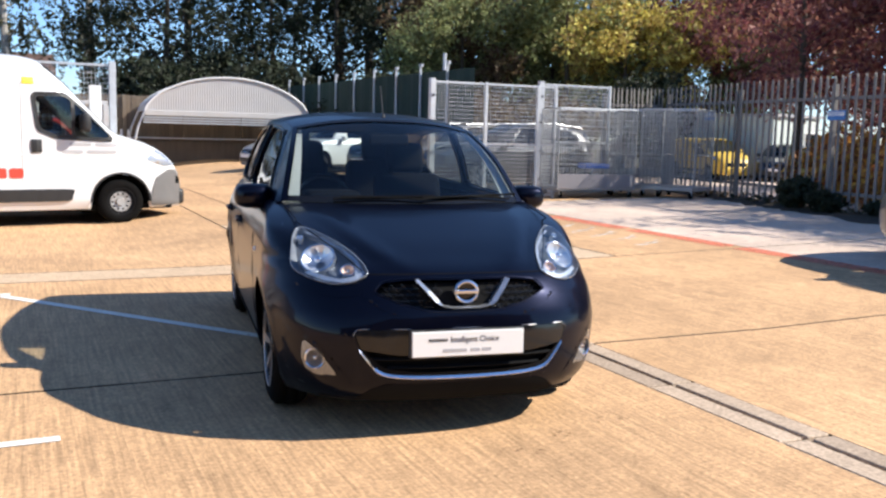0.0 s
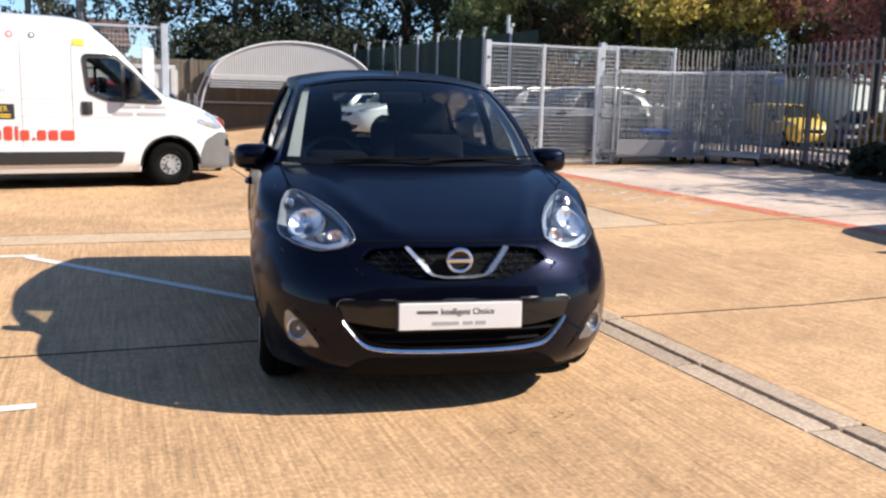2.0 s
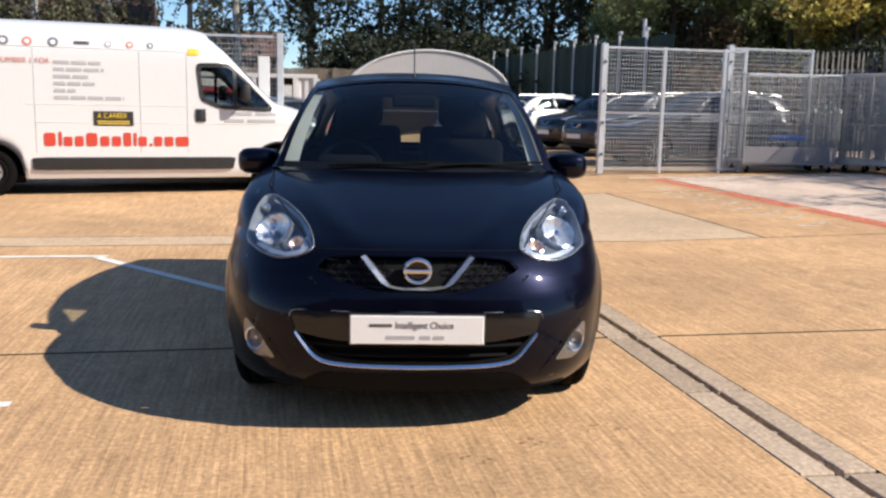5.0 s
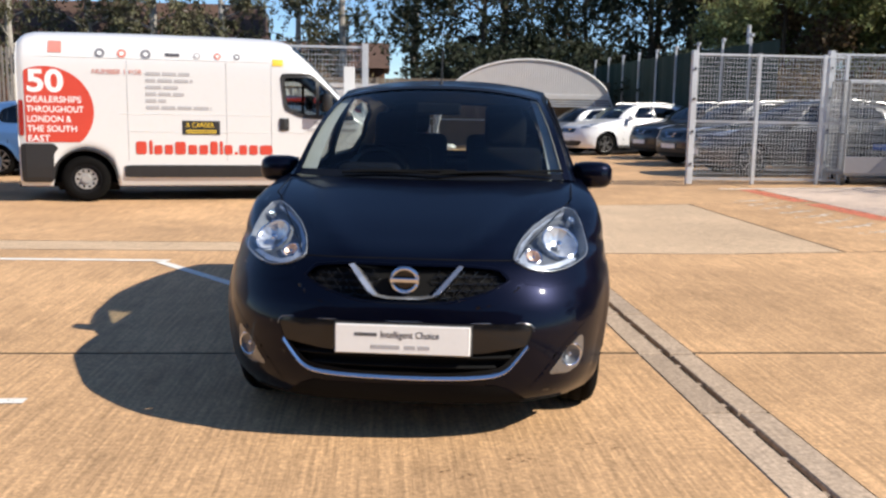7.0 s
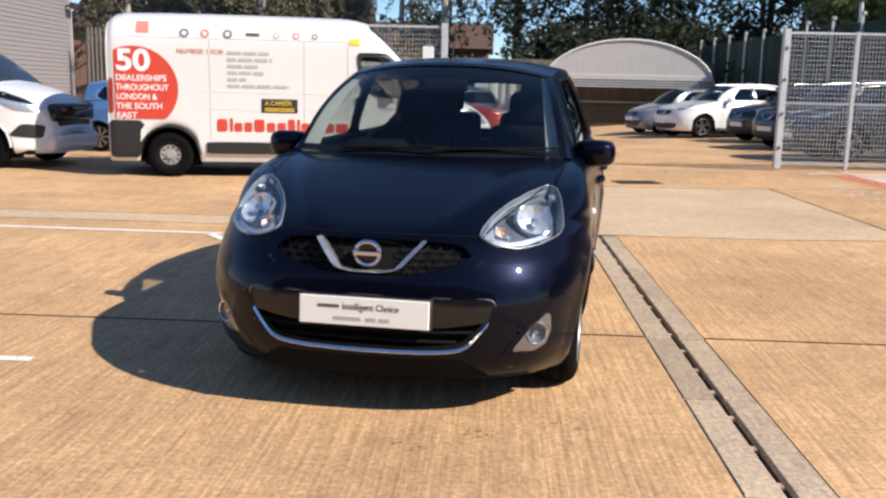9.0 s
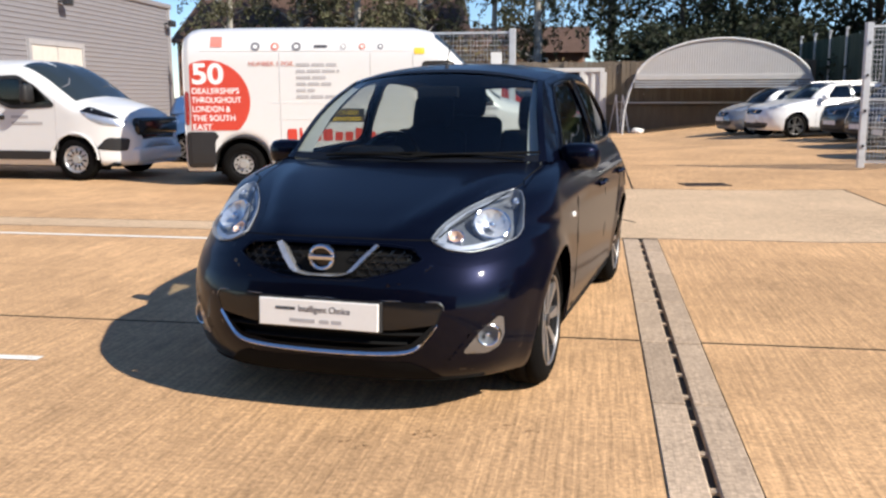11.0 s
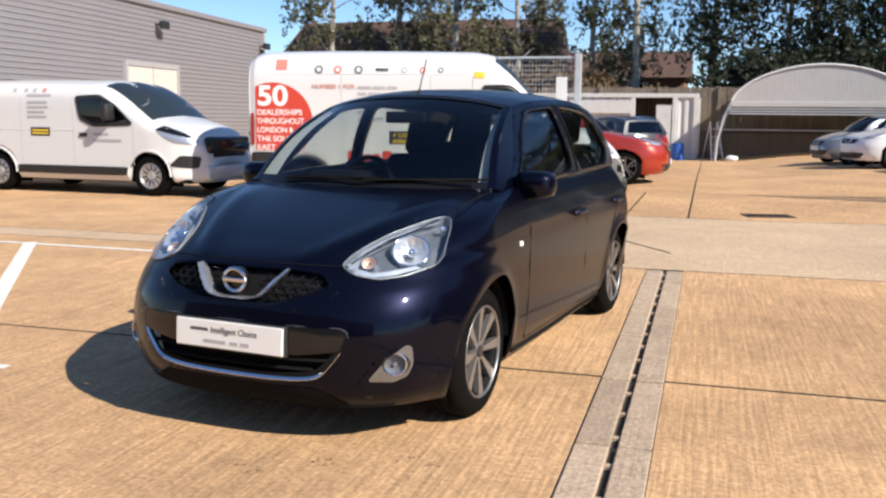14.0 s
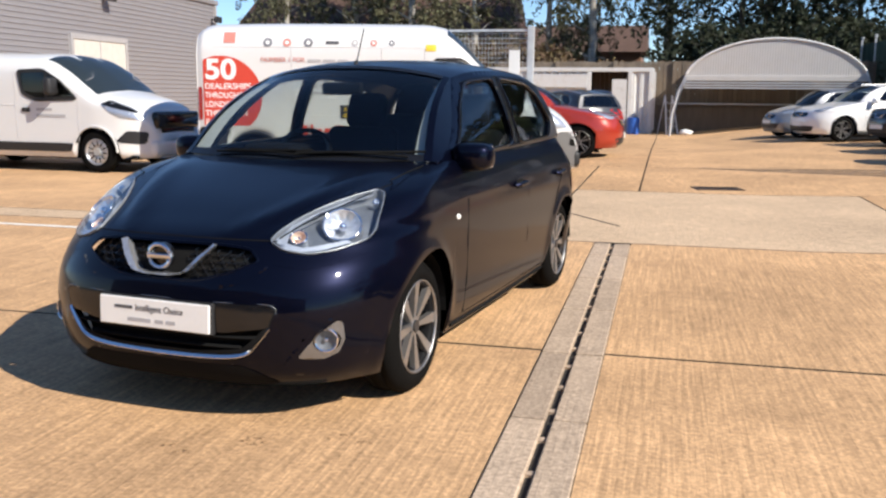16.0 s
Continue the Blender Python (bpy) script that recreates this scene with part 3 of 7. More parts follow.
mesh_panel(1.80, 2.42, pose(10.17, 16.98, rise(10.17), 0, 0, 1.5), "fixed galvanised mesh fence behind the roll cages", "mesh_fence", posts=(0.0, 1.0))
palisade((12.0, 17.15), (13.75, 17.4), 2.38, "weathered steel palisade fence behind the roll cages", 0.13, half=0.02)
palisade((13.75, 17.3), (12.2, 5.2), 2.40, "weathered steel palisade fence with split tops along the yard edge")
palisade((-10.9, 29.6), (-2.4, 30.2), 3.1, "tall grey palisade fence beside the clad building", 0.14)
for t, z in ((0.155, 1.72), (0.47, 1.70)):
    p = Vector((13.75, 17.3)).lerp(Vector((12.2, 5.2)), t)
    sg = thing("sign_board", pose(p.x - 0.03, p.y, z + rise(p.x), 0, 0, -97.3), "blue and white notice board fixed to the palisade fence", "sign")
    part("panel", boxed(-0.22, 0.22, -0.04, -0.03, -0.085, 0.085, 0.003, 1), SIGN_BLUE, sg)
    part("white_band", boxed(-0.20, 0.20, -0.044, -0.040, -0.01, 0.06), PLATE, sg)
    for k in (0, 1):
        part("print_bar", boxed(-0.17, 0.15 - k * 0.08, -0.0465, -0.044, 0.03 - k * 0.03, 0.042 - k * 0.03), SIGN_BLUE, sg)


def roll_cage(m, label, blue=False, skirt=True, w=0.62):
    """A wheeled wire roll cage with a solid lower body."""
    g = thing("roll_cage", m, label, "roll cage", "roll cages by the fence")
    d, h = 0.42, 1.85
    part("base", boxed(-w, w, -d, d, 0.16, 0.24, 0.01, 1), CAGE, g)
    for x in (-w, w):
        for y in (-d, d):
            part("corner_post", rod(bmesh.new(), (x, y, 0.2), (x, y, h), 0.016), CAGE, g)
            wh = part("castor", rod(bmesh.new(), (x * 0.9 - 0.02, y * 0.9, 0.075), (x * 0.9 + 0.02, y * 0.9, 0.075), 0.07, 14), RUBBER, g)
            part("fork", boxed(x * 0.9 - 0.03, x * 0.9 + 0.03, y * 0.9 - 0.015, y * 0.9 + 0.015, 0.08, 0.17), GALV, g)
    for y in (-d, d):
        bm = bmesh.new()
        for k in range(31):
            x = -w + 2 * w * k / 30
            rod(bm, (x, y, 0.22), (x, y, h), 0.005, 5)
        for k in range(14):
            z = 0.35 + k * 0.115
            rod(bm, (-w, y, z), (w, y, z), 0.006, 5)
        tagged(part("wire_side", bm, CAGE, g), kind="stuff")
    for x in (-w, w):
        bm = bmesh.new()
        for k in range(17):
            y = -d + 2 * d * k / 16
            rod(bm, (x, y, 0.22), (x, y, h), 0.005, 5)
        for z in (0.9, h):
            rod(bm, (x, -d, z), (x, d, z), 0.012, 6)
        tagged(part("wire_end", bm, CAGE, g), kind="stuff")
    for y in (-d, d):
        part("top_rail", rod(bmesh.new(), (-w, y, h), (w, y, h), 0.014, 8), GALV, g)
    if skirt:
        part("skirt", boxed(-w - 0.01, w + 0.01, -d - 0.012, -d - 0.004, 0.20, 0.50, 0.004, 1), CLAD, g, "dull grey sheet skirt")
    if blue:
        part("blue_tray", boxed(-0.25, 0.3, -d + 0.02, -d + 0.4, 0.62, 0.72, 0.01, 1), BLUE_PL, g)
    return g


roll_cage(pose(11.02, 16.35, rise(11.02), 0, 0, -6), "wide galvanised wire roll cage with solid skirt and blue tray", True, True, 0.90)
roll_cage(pose(12.42, 16.4, rise(12.42), 0, 0, -56), "galvanised wire roll cage nested beside the palisade", False, False)
roll_cage(pose(12.72, 15.55, rise(12.72), 0, 0, -66), "empty galvanised wire roll cage standing askew by the fence", False, False)

# grey clad building
BA, BB, BH = Vector((-10.55, 12.8)), Vector((-11.7, 30.2)), 4.30
bd = (BB - BA)
bl = thing("clad_building", pose(BA.x, BA.y, 0, 0, 0, math.degrees(math.atan2(bd.y, bd.x))), "grey horizontally ribbed metal clad industrial building", "building")
BL = bd.length
rib, prof = 0.13, []
z = 0.0
while z < BH:
    prof += [(0.0, z), (0.0, z + 0.085), (-0.02, z + 0.10), (-0.02, z + 0.118)]
    z += rib
vs = [(0.0, a, b) for a, b in prof] + [(BL, a, b) for a, b in prof]
k = len(prof)
part("cladding", (vs, [], [(i, i + 1, k + i + 1, k + i) for i in range(k - 1)]), CLAD, bl)
part("core_wall", boxed(0, BL, 0.02, 9.0, 0, BH - 0.05), CLAD, bl)
part("roof", boxed(-0.2, BL + 0.2, -0.08, 9.1, BH - 0.04, BH + 0.12, 0.02, 1), CLAD, bl)
part("corner_trim", boxed(BL - 0.02, BL + 0.07, -0.06, 0.2, 0, BH), CLAD_TRIM, bl)
for x0 in (8.5,):
    dr = part("fire_door", boxed(x0, x0 + 2.6, -0.05, 0.0, 0, 2.62), DOOR_GREY, bl, "cream painted double door")
    part("door_frame", boxed(x0 - 0.12, x0, -0.08, 0.0, 0, 2.75), CLAD_TRIM, bl)
    part("door_frame", boxed(x0 + 2.6, x0 + 2.72, -0.08, 0.0, 0, 2.75), CLAD_TRIM, bl)
    part("door_head", boxed(x0, x0 + 2.6, -0.08, 0.0, 2.62, 2.75), CLAD_TRIM, bl)
    part("door_leaf_line", boxed(x0 + 1.28, x0 + 1.32, -0.058, -0.05, 0, 2.6), CLAD_TRIM, bl)
fl = thing("flood_light", bl.matrix_basis @ pose(10.1, -0.25, 3.80), "small grey flood light on the clad wall", "flood light")
part("housing", boxed(-0.17, 0.17, -0.10, 0.06, -0.11, 0.10, 0.03, 2), ALLOY_DK, fl)
part("bracket", boxed(-0.03, 0.03, 0.05, 0.25, -0.03, 0.03), ALLOY_DK, fl)
copy_thing(fl, bl.matrix_basis @ pose(BL - 0.3, -0.25, 3.75))

# back wall of the compound: close boards over a low retaining wall
back = thing("board_fence", YARD_END @ pose(-2.6, 34.6, 0, 0, 0, -1.0), "brown weathered close-board fence over a low wall", "fence")
part("low_wall", boxed(0, 15.5, -0.18, 0.05, 0, 0.95, 0.02, 1), BOARD, back, "brown stained low wall")
part("coping_rail", boxed(0, 15.5, -0.26, 0.0, 0.95, 1.03), BOARD, back)
bd0 = None
rr = random.Random(5)
for i in range(97):
    m4 = pose(0.08 + i * 0.16, rr.uniform(-0.012, 0.012), 1.0 + rr.uniform(-0.02, 0.02))
    bd0 = part("board", boxed(-0.076, 0.076, -0.012, 0.012, 0, 1.50), BOARD, back, at=m4) if bd0 is None else clone("board", bd0, back, m4)
for i in range(8):
    part("fence_post", boxed(i * 2.1 - 0.06, i * 2.1 + 0.06, -0.12, -0.012, 0.9, 2.52), BOARD, back)

# arched canopy shelter
can = thing("arched_canopy", YARD_END @ pose(6.75, 31.2, 0, 0, 0, -2), "white arched canopy shelter on steel hoops", "canopy")
CW, CS, CR = 2.72, 1.92, 1.18


def arch(a, y, k=1.0):
    """Point of the hoop at share a of its span."""
    x = -CW + 2 * CW * a
    return (x * k, y, CS + CR * k * (1 - (x / CW) ** 2) ** 0.62)


roof_ob = part("canopy_sheet", grid(lambda i, j: arch(0.5 - 0.5 * math.cos(math.pi * i / 40), 2.9 * j / 4), 41, 5), CANOPY_MAT, can, "translucent white ribbed sheet", smooth=True)
sheet(roof_ob, 0.012)
vs = []
fs = []
for i in range(141):
    a = i / 140
    x, y, z = arch(a, 0)
    dz = 0.004 * (1 if i % 2 else -1)
    vs += [(x, dz, CS + 0.02), (x, dz, z - 0.01)]
fs = [(2 * i, 2 * i + 2, 2 * i + 3, 2 * i + 1) for i in range(140)]
part("end_panel", (vs, [], fs), CANOPY_MAT, can, "white pleated end panel")
for y in (0.0, 2.9):
    part("hoop", tube(bmesh.new(), [arch(0.5 - 0.5 * math.cos(math.pi * i / 30), y - 0.03) for i in range(31)], 0.032), PLATE, can)
    for s in (-1, 1):
        part("leg", tube(bmesh.new(), [(s * (CW + 0.42), y - 0.03, 0), (s * (CW + 0.38), y - 0.03, 0.7), (s * (CW + 0.22), y - 0.03, 1.4), (s * CW, y - 0.03, CS)], 0.04), GALV, can)
part("header_beam", boxed(-CW, CW, -0.07, 0.03, CS - 0.14, CS + 0.03, 0.01, 1), CANOPY_MAT, can)
for k in range(3):
    part("header_rail", boxed(-CW - 0.05, CW + 0.05, -0.09, -0.05, CS - 0.22 - k * 0.08, CS - 0.18 - k * 0.08), GALV, can)
part("side_rail", boxed(-CW - 0.3, CW + 0.3, 2.85, 2.9, 1.0, 1.05), GALV, can)

# steel container store
ct = thing("steel_container", YARD_END @ pose(-5.0, 32.6, 0), "off-white corrugated steel container store with an open door", "container")
prof = []
x = 0.0
while x < 7.9:
    if 5.75 < x < 7.2:
        prof += [(x, 0.0), (x + 0.28, 0.0)]
    else:
        prof += [(x, 0.0), (x + 0.10, 0.0), (x + 0.14, 0.05), (x + 0.24, 0.05)]
    x += 0.28
LO, HI = 0.12, 2.09
vs = [(a, b, LO) for a, b in prof] + [(a, b, HI) for a, b in prof]
k = len(prof)
keepx = lambda i: not (5.9 < (prof[i][0] + prof[i + 1][0]) / 2 < 7.15)
part("corrugated_wall", (vs, [], [(i, i + 1, k + i + 1, k + i) for i in range(k - 1) if keepx(i)]), CONTAINER, ct)
part("top_rail", boxed(-0.05, 8.0, -0.05, 0.1, HI, HI + 0.13, 0.01, 1), CONTAINER, ct)
part("bottom_rail", boxed(-0.05, 8.0, -0.05, 0.1, 0, LO, 0.01, 1), CONTAINER, ct)
for x in (-0.05, 5.75, 7.15, 7.85):
    part("corner_post", boxed(x, x + 0.15, -0.06, 0.1, LO, HI, 0.01, 1), CONTAINER, ct)
part("container_roof", boxed(-0.05, 8.0, 0.0, 2.4, HI + 0.05, HI + 0.14), CONTAINER, ct)
part("back_wall", boxed(-0.05, 8.0, 2.3, 2.4, 0, HI), CONTAINER, ct)
part("end_wall", boxed(7.9, 8.0, 0.0, 2.4, 0, HI), CONTAINER, ct)
part("end_wall", boxed(-0.05, 0.05, 0.0, 2.4, 0, HI), CONTAINER, ct)
part("open_door", boxed(6.62, 7.12, -0.06, -0.02, LO, HI - 0.25), CONTAINER, ct, "grey steel door leaf, half open")
part("lintel_panel", boxed(3.9, 5.75, -0.09, -0.05, 1.55, 2.0), CONTAINER, ct)
part("floor_board", boxed(0, 7.9, 0.1, 2.3, 0.05, 0.13), BOARD, ct)
sl = thing("step_ladder", YARD_END @ pose(3.70, 32.2, 0, 0, 0, 20), "pale aluminium step ladder leaning by the container", "step ladder")
for s in (-0.2, 0.2):
    part("stile", rod(bmesh.new(), (s, 0, 0), (s * 0.6, 0.5, 1.3), 0.025, 6), PLATE, sl)
    part("rear_leg", rod(bmesh.new(), (s, 0.9, 0), (s * 0.6, 0.5, 1.3), 0.018, 6), PLATE, sl)
for k in range(1, 5):
    part("tread", boxed(-0.19 + k * 0.015, 0.19 - k * 0.015, k * 0.1 - 0.03, k * 0.1 + 0.05, k * 0.26, k * 0.26 + 0.02), PLATE, sl)
bn = thing("blue_drum", YARD_END @ pose(2.40, 32.1, 0), "small blue plastic drum on the ground", "drum")
bm = bmesh.new()
for z0, z1, r in ((0, 0.06, 0.2), (0.06, 0.5, 0.21), (0.5, 0.56, 0.2)):
    rod(bm, (0, 0, z0), (0, 0, z1), r, 16)
part("drum_body", bm, BLUE_PL, bn)
part("cap", rod(bmesh.new(), (0.08, 0, 0.56), (0.08, 0, 0.6), 0.04, 10), BLACK_PL, bn)
sb = thing("white_sack", YARD_END @ pose(4.15, 31.9, 0) @ Matrix.Scale(0.6, 4), "small pile of white sacks by the canopy leg", "sacks")
bm = bmesh.new()
bmesh.ops.create_icosphere(bm, subdivisions=2, radius=0.3, matrix=Matrix.Diagonal((1.2, 0.8, 0.6, 1)))
for v in bm.verts:
    v.co += v.normal * noise.noise(v.co * 6) * 0.06
    v.co.z = max(v.co.z + 0.15, 0.0)
part("sack", bm, PLATE, sb, smooth=True)

# dark green screen fence on tall posts
GA, GB = Vector((11.9, 43.6)), Vector((13.25, 26.4))
gd = GB - GA
gs = thing("screen_fence", pose(GA.x, GA.y, 0, 0, 0, math.degrees(math.atan2(gd.y, gd.x))), "tall dark green screen fence on slim grey posts", "fence")
k = int(gd.length / 0.3)
part("screen", grid(lambda i, j: (gd.length * i / k, 0.03 * math.sin(i * 1.7), 0.1 + 3.45 * j), k + 1, 2), GREEN_SHEET, gs)
for i in range(9):
    part("tall_post", boxed(i * 1.95 - 0.035, i * 1.95 + 0.035, -0.09, -0.03, 0, 3.85), GALV, gs)
    part("post_head", boxed(i * 1.95 - 0.05, i * 1.95 + 0.14, -0.1, -0.02, 3.75, 3.84), GALV, gs)
pl = thing("lamp_pole", pose(13.2, 28.6, 0), "slim grey steel pole standing above the mesh gate", "pole")
part("shaft", rod(bmesh.new(), (0, 0, 0), (0, 0, 4.15), 0.06, 10), GALV, pl)
part("base_plate", boxed(-0.15, 0.15, -0.15, 0.15, 0, 0.03), GALV, pl)

# far houses
def house(m, w, d, h, r, label):
    g = thing("house", m, label, "house")
    part("wall", boxed(-w / 2, w / 2, 0, d, 0, h), BRICK_FAR, g)
    part("roof", prism([(-0.4, h - 0.1), (d + 0.4, h - 0.1), (d / 2, h + r)], -w / 2 - 0.3, w / 2 + 0.3, 'x'), ROOF_TILE, g)
    for s in (-0.28, 0.2):
        wn = part("window", boxed(s * w - 0.6, s * w + 0.6, -0.06, 0.0, h - 1.5, h - 0.4), PLATE, g)
        part("pane", boxed(-0.52, -0.04, -0.075, -0.06, -0.48, 0.48), GLOSS_BLACK, wn, at=pose(s * w, 0, h - 0.95))
        part("pane", boxed(0.04, 0.52, -0.075, -0.06, -0.48, 0.48), GLOSS_BLACK, wn, at=pose(s * w, 0, h - 0.95))
    return g


house(YARD_END @ pose(-12.5, 48, 0), 15, 8, 4.3, 2.6, "low brick house with a brown tiled roof behind the fence")
house(YARD_END @ pose(-2.6, 56, 0), 9, 8, 3.9, 1.7, "brick house with white windows among the trees")

# added unseen block behind the camera's walk: closes the yard, darkens car reflections
sr = thing("showroom", pose(-3, -13.0, 0), "unseen grey and glass block closing the yard, added to darken reflections on the car", "building")
part("unseen_wall", boxed(-22, 16, -8, 0, 0, 5.6), CLAD, sr)
part("unseen_roof", boxed(-22.4, 16.4, -8.4, 0.5, 5.6, 5.9), CLAD_TRIM, sr)
for i in range(9):
    wn = part("shop_window", boxed(-20.5 + i * 4.0, -17.1 + i * 4.0, 0.0, 0.06, 0.3, 3.2), ALLOY_DK, sr)
    part("unseen_pane", boxed(-20.3 + i * 4.0, -17.3 + i * 4.0, 0.06, 0.08, 0.45, 3.05), GLOSS_BLACK, wn)


# ---- trees ----
def leaf_cloud(rr, blobs, count, size, droop=0.0):
    """Many small two-triangle leaves in tufts of eight, in and round a set of blobs."""
    vs, fs = [], []
    tot = sum(b[3] ** 2 for b in blobs)
    for cx, cy, cz, r, fz in blobs:
        for i in range(int(count * r * r / tot)):
            if i % 8 == 0:
                while True:
                    tuft = Vector((rr.uniform(-1, 1), rr.uniform(-1, 1), rr.uniform(-1, 1)))
                    if 0.3 < tuft.length < 1:
                        break
            p = tuft + Vector((rr.gauss(0, 0.13), rr.gauss(0, 0.13), rr.gauss(0, 0.13)))
            p = Vector((cx + p.x * r, cy + p.y * r, cz + p.z * r * fz))
            a = Vector((rr.gauss(0, 1), rr.gauss(0, 1), rr.gauss(0, 1) - droop)).normalized()
            b = a.cross(Vector((rr.gauss(0, 1), rr.gauss(0, 1), rr.gauss(0, 1)))).normalized()
            s = size * rr.uniform(0.6, 1.4)
            o = len(vs)
            n = a.cross(b) * s * 0.25
            vs += [tuple(p - a * s), tuple(p + b * s * 0.55 + n), tuple(p + a * s), tuple(p - b * s * 0.55 + n)]
            fs += [(o, o + 1, o + 2), (o, o + 2, o + 3)]
    return vs, [], fs


def tree(m, seed, height, spread, leaf, bark, label, leaves=5200, size=0.16, slim=False, low=0.22):
    rr = random.Random(seed)
    g = thing("tree", m, label, "tree")
    bm = bmesh.new()
    lean = rr.uniform(-0.3, 0.3)
    pts = [(lean * (k / 7) ** 2 + rr.uniform(-0.05, 0.05), rr.uniform(-0.05, 0.05), height * 0.9 * k / 7) for k in range(8)]
    r0 = height * 0.018
    for k in range(7):
        rod(bm, pts[k], pts[k + 1], r0 * (1 - k / 8), 8, r0 * (1 - (k + 1) / 8))
    part("trunk", bm, bark, g)
    blobs = []
    bm = bmesh.new()
    nl = 26 if slim else 20
    for k in range(nl):
        f = low + (0.98 - low) * (k + rr.random()) / nl
        base = Vector(pts[min(6, int(f / 0.9 * 7))])
        base.z = height * f * 0.82
        prof = math.sin(math.pi * min(1, (f - low) / (1 - low) * 0.85 + 0.18)) ** 0.7
        reach = spread * prof * rr.uniform(0.55, 1.05)
        an = rr.uniform(0, math.tau)
        tip = base + Vector((math.cos(an) * reach, math.sin(an) * reach, rr.uniform(0.1, 0.5) * reach + 0.2))
        mid = base.lerp(tip, 0.55) + Vector((0, 0, 0.1 * reach))
        rod(bm, base, mid, r0 * 0.34 * (1.1 - f), 6, r0 * 0.2 * (1.1 - f))
        rod(bm, mid, tip, r0 * 0.2 * (1.1 - f), 5, 0.01)
        br = spread * rr.uniform(0.22, 0.42) * (0.75 if slim else 1)
        blobs.append((tip.x, tip.y, tip.z, br, rr.uniform(0.7, 1.0) if not slim else rr.uniform(1.2, 1.9)))
        blobs.append((mid.x, mid.y, mid.z, br * 0.7, 0.9))
    tagged(part("branch_frame", bm, bark, g), kind="stuff")
    part("crown", leaf_cloud(rr, blobs, int(leaves * 1.9), size * 0.7, 0.8 if slim else 0.0), leaf, g)
    return g


TREES = {
    "dark": tree(YARD_END @ pose(11.5, 44, 0), 1, 11.5, 4.2, LEAF_DARK, BARK, "tall dark green tree behind the yard", 3300),
    "dark2": tree(YARD_END @ pose(6.6, 45, 0), 2, 12.5, 4.4, LEAF_DARK, BARK, "tall dense dark green tree behind the fence", 3500),
    "mid": tree(pose(24.0, 38, 0), 3, 11, 3.9, LEAF_MID, BARK, "mid-green leafy tree behind the fence", 6000),
    "birch": tree(YARD_END @ pose(-6, 46, 0), 4, 12.5, 2.6, LEAF_OLIVE, BARK_PALE, "tall slim olive birch with drooping foliage", 3800, 0.13, True),
    "birch2": tree(YARD_END @ pose(-2.5, 47.5, 0), 5, 13, 2.4, LEAF_OLIVE, BARK_PALE, "tall thin birch with gaps of sky in its crown", 2900, 0.13, True),
    "gold": tree(pose(25.5, 35.5, 0), 6, 8.6, 3.4, LEAF_GOLD, BARK, "yellowing autumn tree behind the palisade", 5200),
    "red": tree(pose(25.0, 20.5, 0), 7, 8.6, 4.0, LEAF_RED, BARK, "copper red tree overhanging the palisade fence", 7500, 0.13),
    "thin": tree(pose(19.4, 12.4, 0), 12, 8.0, 3.3, LEAF_RED, BARK, "thin copper red tree with bare lower trunk by the palisade", 1700, 0.13, False, 0.42),
    "brown": tree(pose(22.0, 41.5, 0), 8, 10, 3.4, LEAF_BROWN, BARK, "brown autumn tree in the tree belt", 4600),
}
for kind, x, y, rot, s in (
        ("dark", 15.5, 46, 70, 1.1), ("dark2", 8.0, 47, 140, 1.05), ("brown", 20.0, 46.0, 200, 1.15), 
        ("mid", 26.0, 43.0, 310, 1.0), ("mid", 28.5, 40.0, 20, 0.95), ("dark2", 33, 38, 70, 1.0), ("mid", 25.0, 41.0, 100, 0.85),
        ("birch", -9.5, 47, 100, 1.0), ("birch2", -13, 48, 30, 0.95), ("birch", -16.5, 47, 200, 0.9), ("birch2", -0.2, 46.5, 130, 0.95), ("birch2", 3.4, 48, 300, 1.05),
        ("gold", 29.5, 36.0, 90, 1.05), ("mid", 33.5, 33.5, 140, 0.9), ("red", 31.5, 36.0, 120, 1.2), ("thin", 16.2, 8.4, 300, 0.74), ("thin", 18.4, 11.4, 40, 0.74), ("thin", 17.8, 17.2, 200, 0.95), ("red", 19.5, 6.0, 10, 0.9), ("red", 36.0, 32.5, 220, 1.3), ("red", 21.5, 15.0, 30, 0.95), ("red", 27, 12.5, 160, 1.0), ("dark", 14.0, 42.0, 80, 0.85), ("mid", 19.6, 40.5, 80, 0.85), ("dark", 42, 32, 10, 1.1), ("dark2", 45, 14, 50, 1.1), ("mid", 36, 10, 80, 1.1), ("dark", 34, 0, 80, 1.0),
        ("dark2", 18.5, 50, 10, 1.2), ("dark", 24, 50, 100, 1.25), ("dark2", 30, 47, 130, 1.2)):
    back_off = YARD_END if y > 41 and x < 20 else Matrix()
    copy_thing(TREES[kind], back_off @ pose(x, y, 0, 0, 0, rot) @ Matrix.Scale(s, 4))


def bush(m, seed, r, h, leaf, label, count=1800, size=0.09):
    rr = random.Random(seed)
    g = thing("shrub", m, label, "shrub")
    bm = bmesh.new()
    blobs = []
    for k in range(9):
        an = rr.uniform(0, math.tau)
        q = rr.uniform(0, r * 0.7)
        tip = Vector((math.cos(an) * q, math.sin(an) * q, h * rr.uniform(0.35, 0.8)))
        rod(bm, (0, 0, 0), tip, 0.02, 5, 0.006)
        blobs.append((*tip, r * rr.uniform(0.35, 0.55), h / r * 0.6))
    tagged(part("stem_frame", bm, BARK, g), kind="stuff")
    part("foliage", leaf_cloud(rr, blobs, count, size), leaf, g)
    return g


